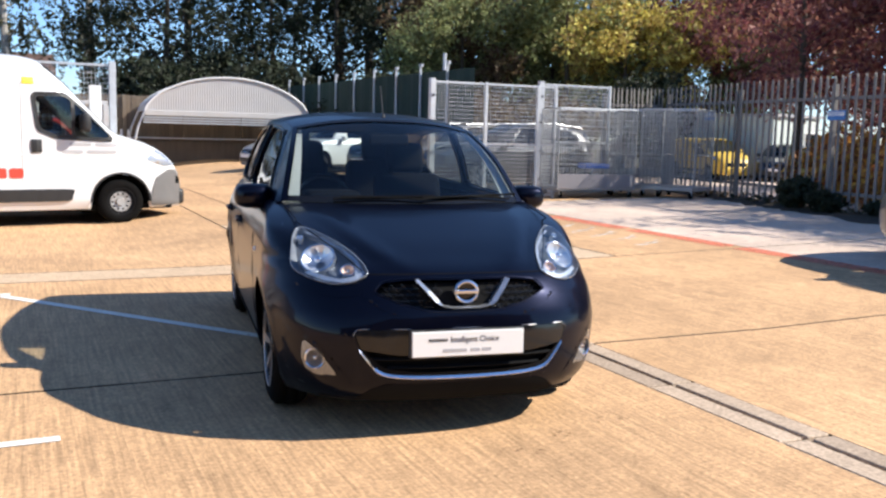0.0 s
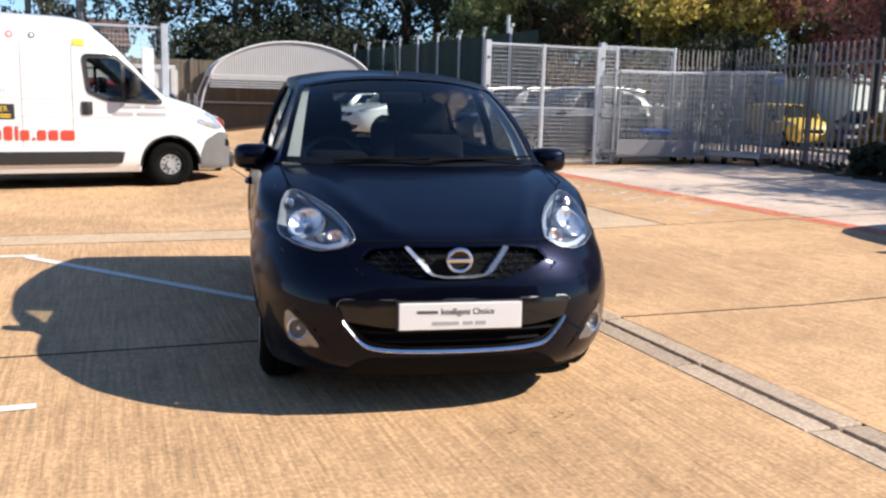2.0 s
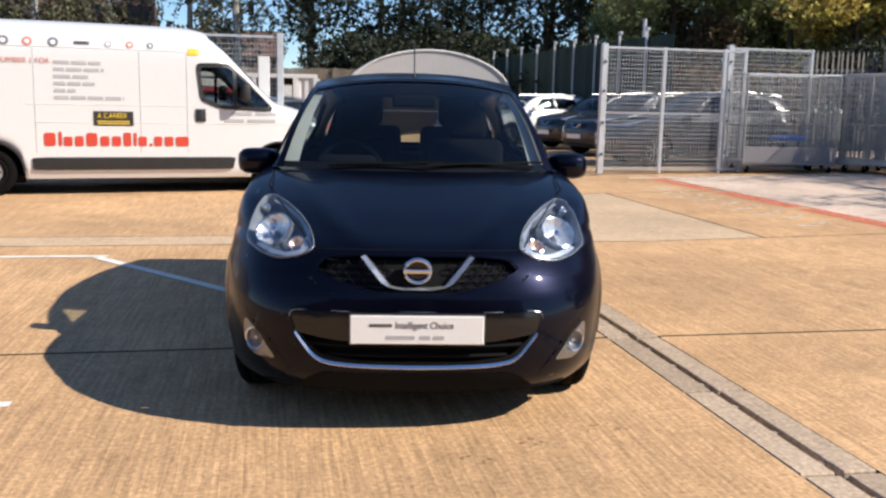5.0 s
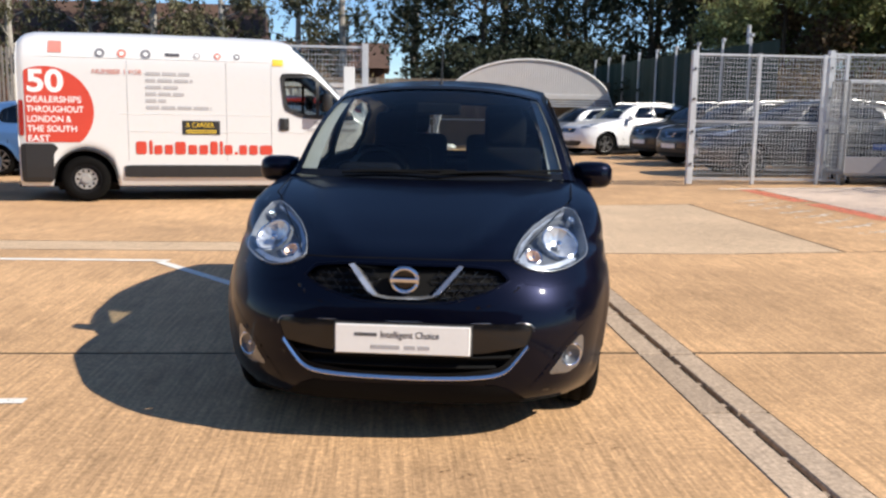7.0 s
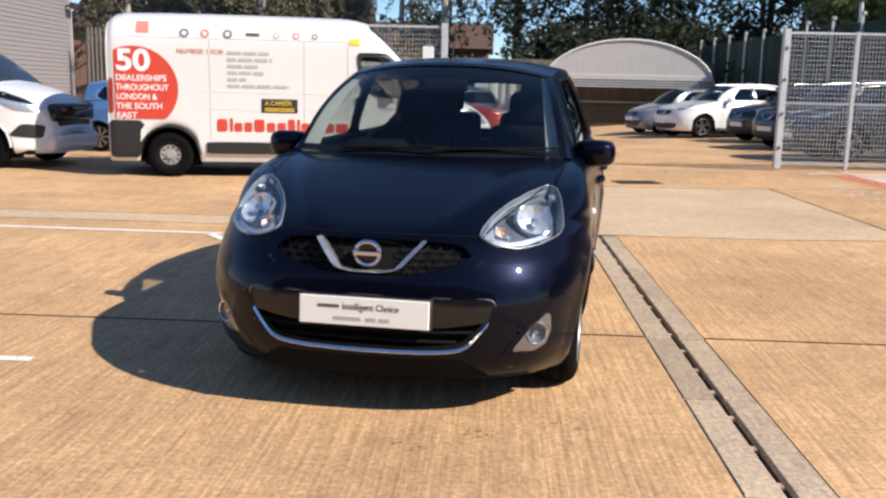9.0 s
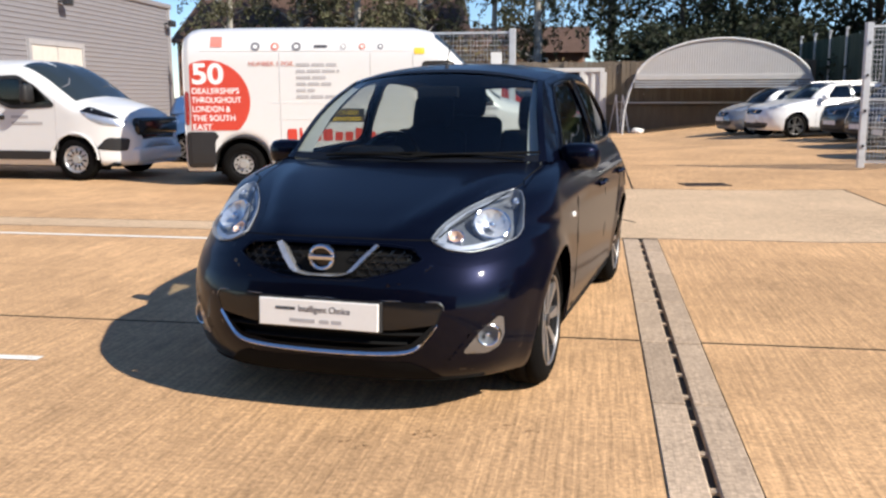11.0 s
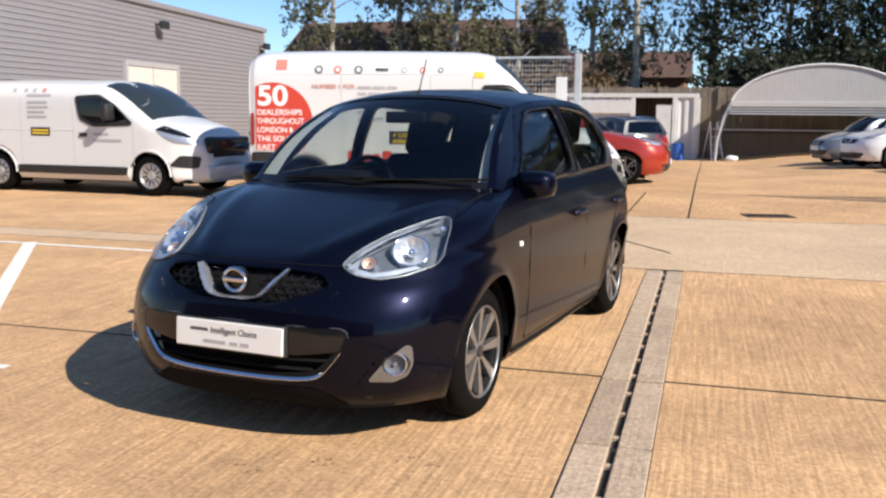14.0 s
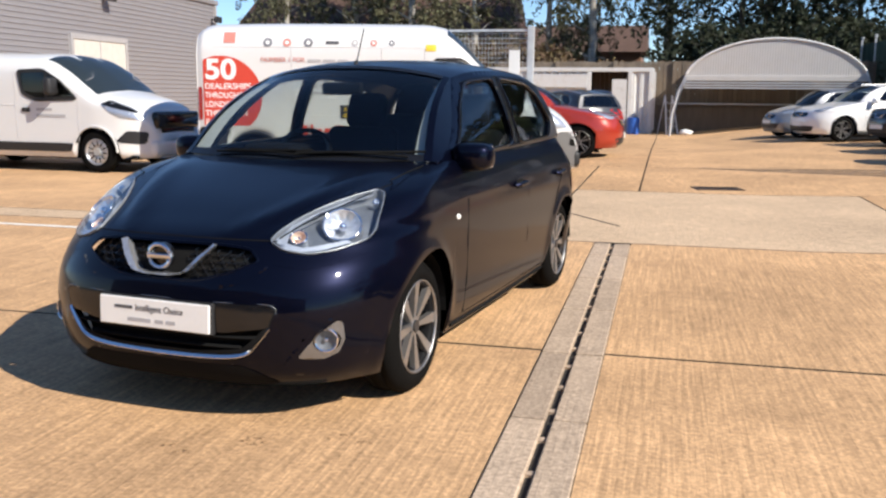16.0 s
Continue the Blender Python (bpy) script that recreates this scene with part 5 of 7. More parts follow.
def lamp_cup(parent, c, r, depth, aim, material=REFLECTOR, bulb=True, name="reflector", ribs=0.0):
    """A bowl-shaped reflector with its bulb."""
    n, q = (60, 10) if ribs else (24, 7)
    rot = Vector(aim).to_track_quat('Z', 'Y').to_matrix().to_4x4()
    vs = [tuple(Matrix.Translation(c) @ rot @ Vector((r * k / q * math.cos(a * math.tau / n), r * k / q * math.sin(a * math.tau / n), -depth * (1 - (k / q) ** 2) + ribs * (k / q) * math.cos(a * math.tau / 5) * (1 if k % 3 else 0.2)))) for k in range(q + 1) for a in range(n)]
    fs = [(k * n + a, k * n + (a + 1) % n, (k + 1) * n + (a + 1) % n, (k + 1) * n + a) for k in range(q) for a in range(n)]
    ob = part(name, (vs, [], fs), material, parent)
    part("cup_rim", tube(bmesh.new(), [tuple(Matrix.Translation(c) @ rot @ Vector((r * math.cos(a * math.tau / n), r * math.sin(a * math.tau / n), 0))) for a in range(n)], 0.004, 6, True), CHROME, parent)
    if bulb:
        bm = bmesh.new()
        bmesh.ops.create_uvsphere(bm, u_segments=12, v_segments=8, radius=r * 0.24, matrix=Matrix.Translation(Vector(c) - Vector(aim).normalized() * depth * 0.35))
        part("bulb_shield", bm, CHROME, parent, smooth=True)
    return ob


def seat(parent, x, y, z, w=0.24, rake=20):
    s = new("seat")
    s.parent = parent
    s.matrix_basis = pose(x, y, z)
    part("cushion", boxed(-w, w, -0.26, 0.26, 0, 0.17, 0.06, 3), DARK_IN, s, smooth=True)
    part("backrest", boxed(-w, w, -0.07, 0.07, 0, 0.60, 0.055, 3), DARK_IN, s, smooth=True, at=pose(0, 0.26, 0.12, -rake, 0, 0))
    part("head_restraint", boxed(-0.135, 0.135, -0.055, 0.055, 0.60, 0.83, 0.052, 4), DARK_IN, s, smooth=True, at=pose(0, 0.26, 0.12, -rake, 0, 0))
    for k in (-0.05, 0.05):
        part("restraint_post", rod(bmesh.new(), (k, 0, 0.57), (k, 0, 0.68), 0.007, 6), BLACK_PL, s, at=pose(0, 0.26, 0.12, -rake, 0, 0))
    return s


HATCH = dict(
    shell=dict(z0=0.165, z1=0.985, zt=0.70, R=0.295, arch=0.335, axles=(0.0, 2.45), dr=0.42, ridge=0.045, crease=0.004,
               yf=[(0.165, -0.665), (0.20, -0.705), (0.26, -0.735), (0.33, -0.750), (0.45, -0.756), (0.55, -0.745), (0.62, -0.722), (0.68, -0.695), (0.72, -0.662), (0.755, -0.60), (0.80, -0.475), (0.85, -0.315), (0.90, -0.13), (0.94, 0.03), (0.97, 0.16), (0.985, 0.24)],
               df=[(0.165, 0.56), (0.30, 0.58), (0.50, 0.60), (0.62, 0.64), (0.70, 0.70), (0.75, 0.70), (0.80, 0.55), (0.85, 0.40), (0.90, 0.27), (0.94, 0.25), (0.985, 0.36)],
               pf=[(0.165, 3.1), (0.45, 3.1), (0.62, 2.7), (0.72, 2.4), (0.80, 2.5), (0.90, 3.2), (0.985, 2.6)],
               yr=[(0.165, 2.93), (0.25, 3.00), (0.45, 3.065), (0.65, 3.05), (0.85, 2.98), (0.985, 2.91)],
               w=[(0.165, 0.765), (0.25, 0.800), (0.40, 0.820), (0.58, 0.832), (0.70, 0.832), (0.79, 0.826), (0.86, 0.813), (0.92, 0.793), (0.985, 0.757)]),
    cabin=dict(zb=0.985, rail_x=[(0.35, 0.60), (1.0, 0.555), (1.5, 0.585), (2.0, 0.580), (2.5, 0.555), (2.9, 0.52)],
               rail_z=[(0.35, 1.02), (0.98, 1.385), (1.3, 1.428), (1.7, 1.442), (2.1, 1.432), (2.5, 1.392), (2.9, 1.325)],
               belt_x=[(0.35, 0.715), (0.8, 0.745), (1.5, 0.752), (2.2, 0.745), (2.6, 0.715), (3.0, 0.64)],
               belt_z=lambda y: 0.985 + 0.028 * min(1, max(0, (y - 0.4) / 2.0)), crown=0.062, header_bow=lambda y: max(0.0, 1 - (y - 0.98) / 0.5) if y > 0.98 else 1.0,
               roof_y=(0.98, 2.76), ws_base=(0.695, 0.40, 0.985, 0.17), rear_y=2.86,
               side_outline=[(0.40, 0.0), (2.86, 0.0), (2.76, 1.0), (0.98, 1.0), (0.83, 0.765), (0.62, 0.40)],
               windows=[[(0.585, 0.045), (1.53, 0.045), (1.50, 0.90), (1.10, 0.89), (0.90, 0.66)], [(1.635, 0.045), (2.36, 0.06), (2.52, 0.30), (2.40, 0.74), (2.2, 0.86), (1.60, 0.90)]],
               b_pillar=(1.545, 1.615)),
    face={}, track=0.80, tyre_w=0.185, rim=0.205, spokes=8)

CROSS = dict(
    shell=dict(z0=0.22, z1=1.10, zt=0.80, R=0.345, arch=0.40, axles=(0.0, 2.64), dr=0.40, crease=0.012,
               yf=[(0.22, -0.76), (0.35, -0.87), (0.55, -0.88), (0.75, -0.84), (0.85, -0.76), (0.92, -0.55), (1.0, -0.12), (1.06, 0.22), (1.10, 0.42)],
               df=[(0.22, 0.55), (0.5, 0.60), (0.8, 0.62), (0.92, 0.40), (1.0, 0.3), (1.10, 0.35)],
               pf=[(0.22, 3.0), (0.6, 3.0), (0.8, 2.6), (0.95, 3.4), (1.10, 2.8)],
               yr=[(0.22, 3.32), (0.5, 3.44), (0.8, 3.42), (1.10, 3.33)],
               w=[(0.22, 0.84), (0.4, 0.885), (0.65, 0.905), (0.85, 0.895), (1.0, 0.865), (1.10, 0.83)]),
    cabin=dict(zb=1.10, rail_x=[(0.5, 0.66), (1.2, 0.60), (1.8, 0.62), (2.6, 0.60), (3.2, 0.55)],
               rail_z=[(0.5, 1.12), (1.2, 1.50), (1.6, 1.545), (2.2, 1.555), (2.8, 1.51), (3.2, 1.43)],
               belt_x=[(0.5, 0.79), (1.0, 0.82), (2.0, 0.825), (2.8, 0.80), (3.3, 0.72)],
               belt_z=lambda y: 1.10, crown=0.05, header_bow=lambda y: 0.6 if y < 1.25 else 0.0,
               roof_y=(1.2, 3.10), ws_base=(0.72, 0.56, 1.10, 0.15), rear_y=3.26,
               side_outline=[(0.55, 0.0), (3.26, 0.0), (3.10, 1.0), (1.2, 1.0), (0.85, 0.55)],
               windows=[[(0.95, 0.08), (1.75, 0.08), (1.72, 0.86), (1.32, 0.86)], [(1.85, 0.08), (2.65, 0.1), (2.8, 0.42), (2.6, 0.80), (1.82, 0.86)]],
               b_pillar=(1.765, 1.835)),
    face={}, track=0.87, tyre_w=0.215, rim=0.235, spokes=10)


# --- the navy hatchback ---
HL = rounded([(0.412, 0.731), (0.478, 0.698), (0.565, 0.683), (0.640, 0.693), (0.715, 0.722), (0.726, 0.745), (0.716, 0.800), (0.703, 0.850), (0.680, 0.885), (0.640, 0.895), (0.570, 0.872), (0.495, 0.835), (0.445, 0.795), (0.420, 0.760)], 0.25, 3)
GR = rounded([(-0.408, 0.665), (-0.365, 0.708), (-0.24, 0.722), (0.24, 0.722), (0.365, 0.708), (0.408, 0.665), (0.31, 0.622), (0.17, 0.584), (-0.17, 0.584), (-0.31, 0.622)], 0.2, 3)
IN = rounded([(-0.475, 0.508), (0.475, 0.508), (0.500, 0.485), (0.475, 0.415), (0.39, 0.320), (0.20, 0.294), (-0.20, 0.294), (-0.39, 0.320), (-0.475, 0.415), (-0.500, 0.485)], 0.22, 3)
FG = rounded([(0.562, 0.296), (0.645, 0.288), (0.688, 0.310), (0.706, 0.360), (0.704, 0.428), (0.690, 0.440), (0.630, 0.385)], 0.2, 3)
HATCH["face"] = dict(headlight=HL, grille=GR, intake=IN, fog=FG)
CAR_AT = pose(1.951, 4.207, 0, 0, 0, -7.9)
car, sh, cb, screen = build_car(CAR_AT, HATCH, NAVY, "dark navy blue five-door hatchback parked on the concrete beside the drain", True, "hatchback_car")
for s in (-1, 1):
    mir = (lambda poly: poly) if s > 0 else mirrored
    hl = part("headlight", patch(mir(HL), [], lambda a, b: sh.front(a, b, 0.010), 0.03), LENS, car, "clear headlight lens", smooth=True)
    part("wing_surround", patch(mir(inset(HL, -0.050)), [mir(inset(HL, -0.002))], lambda a, b: sh.front(a, b, 0.0012), 0.012), NAVY, car, smooth=True)
    part("fog_opening", patch(mir(inset(FG, -0.075)), [mir(inset(FG, 0.002))], lambda a, b: sh.front(a, b, 0.0012), 0.012), NAVY, car, smooth=True)
    rim_o = dense(mir(shrink(HL, 0.985)), 0.02)
    ca = [sh.front(a, b, 0.008) for a, b in rim_o]
    cb_ = [sh.front(a, b, -0.05) for a, b in rim_o]
    part("housing_wall", band(ca + ca[:1], cb_ + cb_[:1]), LAMP_GREY, hl, smooth=True)
    part("lens_edge", tube(bmesh.new(), [tuple(p) for p in ca], 0.0022, 6, True), LAMP_GREY, hl)
    part("housing_floor", patch(mir(shrink(HL, 0.98)), [], lambda a, b: sh.front(a, b, -0.048), 0.03), LAMP_DARK, hl, smooth=True)
    # main bowl, indicator and small side lamp
    for cx, cz, r, dp, mt, bulb, nm, fwd, off in ((0.612, 0.786, 0.077, 0.046, REFLECTOR, True, "reflector", 0.35, -0.006), (0.498, 0.748, 0.033, 0.026, PALE_AMBER, True, "indicator_cup", 0.3, -0.006), (0.668, 0.862, 0.013, 0.012, REFLECTOR, False, "side_lamp_cup", 0.2, -0.008)):
        c = sh.front(s * cx, cz, off)
        nv = (sh.front(s * cx, cz, 0.03) - sh.front(s * cx, cz, 0.0)).normalized()
        nv = (nv + Vector((0, -fwd, 0))).normalized()
        lamp_cup(hl, c, r, dp, nv, mt, bulb, nm, 0.0022 if nm == "reflector" else 0.0)
        t1 = nv.cross(Vector((0, 0, 1))).normalized()
        t2 = t1.cross(nv)
        circ = [(t1 * math.cos(k * math.tau / 24) + t2 * math.sin(k * math.tau / 24)) * r for k in range(25)]
        part("bowl_shroud", band([c + q * 1.03 for q in circ], [c + q * 1.12 - nv * 0.045 for q in circ]), BEZEL, hl, smooth=True)
    # pale shelf at the inner tip and along the lower edge
    tip = [(0.425, 0.735), (0.478, 0.708), (0.53, 0.698), (0.60, 0.700), (0.68, 0.722), (0.66, 0.732), (0.58, 0.716), (0.535, 0.712), (0.475, 0.728), (0.455, 0.775), (0.50, 0.822), (0.57, 0.857), (0.63, 0.876), (0.64, 0.884), (0.565, 0.863), (0.495, 0.826), (0.445, 0.785)]
    part("bezel", patch(mir(tip), [], lambda a, b: sh.front(a, b, -0.004), 0.02), LAMP_SILVER, hl, smooth=True)
    fg = part("fog_surround", patch(mir(FG), [rounded([(s * 0.656 + 0.041 * math.cos(k * math.tau / 12), 0.362 + 0.047 * math.sin(k * math.tau / 12)) for k in range(12)], 0.2, 1)], lambda a, b: sh.front(a, b, 0.004), 0.025), FOG_SILVER, car, "satin silver fog lamp surround", smooth=True)
    lamp_cup(fg, sh.front(s * 0.656, 0.362, 0.0), 0.044, 0.034, (s * 0.45, -0.9, 0), LAMP_DARK, True, "fog_lamp")
    part("fog_lens", patch([(s * 0.656 + 0.042 * math.cos(k * math.tau / 16), 0.362 + 0.048 * math.sin(k * math.tau / 16)) for k in range(16)], [], lambda a, b: sh.front(a, b, 0.005), 0.02), LENS, fg, smooth=True)
# upper grille with honeycomb and chrome V
gp = part("upper_grille", patch(GR, [], lambda a, b: sh.front(a, b, -0.030), 0.05), LINER_AND_SHADE, car, "black honeycomb upper grille", smooth=True)
GS = rounded([(-0.480, 0.665), (-0.405, 0.748), (0.405, 0.748), (0.480, 0.665), (0.37, 0.585), (0.20, 0.545), (-0.20, 0.545), (-0.37, 0.585)], 0.15, 3)
part("grille_surround", patch(GS, [inset(GR, 0.006)], lambda a, b: sh.front(a, b, 0.0012), 0.014), NAVY, gp, smooth=True)
bm = bmesh.new()
for r in range(5):
    for c in range(-9, 10):
        x, z = c * 0.05 + (0.025 if r % 2 else 0), 0.595 + r * 0.027
        if abs(x) > 0.1 and inside(inset(GR, 0.005), x, z):
            tube(bm, [sh.front(x + 0.025 * math.cos(k * math.tau / 6), z + 0.014 * math.sin(k * math.tau / 6), -0.022) for k in range(6)], 0.0025, 4, True)
tagged(part("honeycomb", bm, GLOSS_BLACK, gp), kind="stuff")
part("grille_frame", tube(bmesh.new(), [sh.front(a, b, 0.0) for a, b in dense(GR, 0.03)], 0.004, 6, True), NAVY, gp)
VP = [(-0.214, 0.712), (-0.172, 0.668), (-0.130, 0.622), (-0.108, 0.606), (-0.06, 0.598), (0.06, 0.598), (0.108, 0.606), (0.130, 0.622), (0.172, 0.668), (0.214, 0.712)]
vb = bmesh.new()
k = len(VP)
for (a, b), (c, d) in zip(VP, VP[1:]):
    wa = 0.0105 if abs(a) > 0.11 else 0.005
    wc = 0.0105 if abs(c) > 0.11 else 0.005
    nrm = Vector((-(d - b), c - a)).normalized()
    q = [sh.front(a + nrm.x * wa, b + nrm.y * wa * 0.8, 0.005), sh.front(c + nrm.x * wc, d + nrm.y * wc * 0.8, 0.005), sh.front(c - nrm.x * wc, d - nrm.y * wc * 0.8, 0.016), sh.front(a - nrm.x * wa, b - nrm.y * wa * 0.8, 0.016)]
    v = [vb.verts.new(p) for p in q] + [vb.verts.new(p + Vector((0, 0.03, 0))) for p in q]
    for f in ((0, 1, 2, 3), (4, 7, 6, 5), (0, 4, 5, 1), (2, 6, 7, 3), (0, 3, 7, 4), (1, 5, 6, 2)):
        vb.faces.new([v[i] for i in f])
bmesh.ops.recalc_face_normals(vb, faces=vb.faces[:])
part("chrome_v_trim", vb, SOFT_CHROME, car, "bright chrome V-shaped grille trim")
bc = sh.front(0, 0.664, 0.014)
bdg = part("badge", tube(bmesh.new(), [(0.050 * math.cos(k * math.tau / 28), bc.y - 0.004, bc.z + 0.045 * math.sin(k * math.tau / 28)) for k in range(28)], 0.0085, 8, True), BADGE, car, "round chrome ring badge with a bar")
part("badge_bar", boxed(-0.056, 0.056, bc.y - 0.014, bc.y + 0.004, bc.z - 0.010, bc.z + 0.010, 0.006, 2), BADGE, bdg)
part("badge_backing", rod(bmesh.new(), (0, bc.y + 0.006, bc.z), (0, bc.y + 0.03, bc.z), 0.05, 20), GLOSS_BLACK, bdg)
# lower intake with slats and chrome lip
ip = part("lower_intake", patch(IN, [], lambda a, b: sh.front(a, b, -0.045), 0.05), LINER_AND_SHADE, car, "black lower air intake", smooth=True)
part("intake_opening", patch(inset(IN, -0.05), [inset(IN, -0.001)], lambda a, b: sh.front(a, b, 0.0014), 0.014), NAVY, ip, smooth=True)
part("intake_surround", patch(IN, [inset(IN, 0.020)], lambda a, b: sh.front(a, b, 0.002), 0.02), LINER_AND_SHADE, ip)
for z in (0.335, 0.375, 0.415, 0.455):
    hw = 0.36 if z < 0.35 else 0.44
    part("slat", tube(bmesh.new(), [sh.front(-hw + 2 * hw * k / 20, z, -0.014) for k in range(21)], 0.01, 6, flat=(0.014, 0.007)), LINER_AND_SHADE, ip)
part("intake_bar", patch(rounded([(-0.475, 0.506), (0.475, 0.506), (0.494, 0.485), (0.472, 0.420), (0.30, 0.395), (-0.30, 0.395), (-0.472, 0.420), (-0.494, 0.485)], 0.12, 3), [], lambda a, b: sh.front(a, b, 0.003), 0.04), GLOSS_BLACK, car, "gloss black plate panel", smooth=True)
LIP = [(-0.478, 0.420), (-0.44, 0.370), (-0.40, 0.326), (-0.36, 0.308), (-0.28, 0.298), (-0.15, 0.293), (0, 0.291), (0.15, 0.293), (0.28, 0.298), (0.36, 0.308), (0.40, 0.326), (0.44, 0.370), (0.478, 0.420)]
lx = pchip(list(range(len(LIP))), [p[0] for p in LIP])
lz = pchip(list(range(len(LIP))), [p[1] for p in LIP])
bm = bmesh.new()
rings = []
for k in range(4 * len(LIP) - 3):
    a, b = lx(k / 4), lz(k / 4)
    sec = ((0.006, 0.002), (0.002, 0.006), (-0.003, 0.011), (-0.006, 0.010), (-0.007, 0.0))
    rings.append([bm.verts.new(sh.front(a, b + dz, off)) for dz, off in sec])
for q, w in zip(rings, rings[1:]):
    for k in range(4):
        bm.faces.new((q[k], q[k + 1], w[k + 1], w[k]))
bmesh.ops.recalc_face_normals(bm, faces=bm.faces[:])
part("chrome_lip", bm, CHROME, car, "chrome strip round the lower intake")
UP = [(-0.502, 0.475), (-0.500, 0.492), (-0.488, 0.505), (-0.468, 0.510), (-0.3, 0.512), (0, 0.513), (0.3, 0.512), (0.468, 0.510), (0.488, 0.505), (0.500, 0.492), (0.502, 0.475)]
part("upper_lip", tube(bmesh.new(), [sh.front(a, b, 0.003) for a, b in UP], 0.0018, 6), FOG_SILVER, car, "thin bright edge of the plate panel")
# bumper splitter and tow eye cover
part("lower_splitter", tube(bmesh.new(), [sh.front(-0.62 + 1.24 * k / 30, 0.178, -0.006) for k in range(31)], 0.014, 6), LINER_AND_SHADE, car)
part("lower_valance", patch(rounded([(-0.50, 0.168), (0.50, 0.168), (0.42, 0.235), (0.36, 0.262), (-0.36, 0.262), (-0.42, 0.235)], 0.1, 2), [], lambda a, b: sh.front(a, b, 0.003), 0.04), LINER_AND_SHADE, car, "matt black lower bumper valance", smooth=True)
# number plate
pf = sh.front(0, 0.447)
plate = part("number_plate", boxed(-0.26, 0.26, -0.006, 0.006, -0.056, 0.056, 0.003, 1), PLATE, car, "white show plate with black print", at=pose(0, pf.y - 0.014, 0.447, -3, 0, 0))
part("plate_holder", boxed(-0.268, 0.268, 0.006, 0.03, -0.062, 0.062, 0.004, 1), BLACK_PL, plate)
lettering("Intelligent Choice", 0.037, PLATE_INK, plate, pose(-0.085, -0.0065, 0.007, 90), "plate_text", squeeze=0.86, bold=0.0002)
part("brand_bar", boxed(-0.185, -0.098, -0.0075, -0.0055, 0.012, 0.024), PLATE_INK, plate)
for x0, x1 in ((-0.12, -0.01), (0.01, 0.05), (0.062, 0.105)):
    part("print_bar", boxed(x0, x1, -0.0075, -0.0055, -0.036, -0.022), GREY_INK, plate)


# seams, handles, mirrors, wipers, aerial
def side_strip(pts, width, material, name, off=0.002):
    for s in (-1, 1):
        ps = [sh.side(y, z, off) for y, z in pts]
        part(name, tube(bmesh.new(), [(p.x * s, p.y, p.z) for p in ps], width, 5), material, car)


side_strip([(0.56, 0.24), (0.55, 0.40), (0.53, 0.60), (0.55, 0.80), (0.60, 0.96)], 0.004, LINER_AND_SHADE, "door_seam", 0.0)
side_strip([(1.575, 0.24), (1.58, 0.5), (1.585, 0.75), (1.59, 0.97)], 0.003, LINER_AND_SHADE, "door_seam", 0.0)
side_strip([(2.10, 0.25), (2.16, 0.55), (2.28, 0.70), (2.40, 0.80), (2.46, 0.97)], 0.004, LINER_AND_SHADE, "door_seam", 0.0)
side_strip([(0.56, 0.235), (0.8, 0.232), (1.4, 0.232), (2.05, 0.235)], 0.0025, LINER_AND_SHADE, "sill_seam", 0.0)
side_strip([(0.42, 0.20), (1.0, 0.19), (2.05, 0.20)], 0.012, LINER_AND_SHADE, "sill_trim", 0.0)
for s in (-1, 1):
    pts = [sh.front(s * x, z, 0.001) for x, z in ((0.44, 0.742), (0.47, 0.775), (0.55, 0.835), (0.63, 0.893), (0.665, 0.915))]
    pts += [Vector((s * x, y, z)) for x, y, z in ((0.672, -0.02, 0.934), (0.680, 0.14, 0.957), (0.690, 0.30, 0.976))]
    part("bonnet_seam", tube(bmesh.new(), pts, 0.003, 5), LINER_AND_SHADE, car)
part("bonnet_front_seam", tube(bmesh.new(), [sh.front(-0.44 + 0.88 * k / 24, 0.732 + 0.006 * (1 - (k / 12 - 1) ** 2), 0.001) for k in range(25)], 0.003, 5), LINER_AND_SHADE, car)
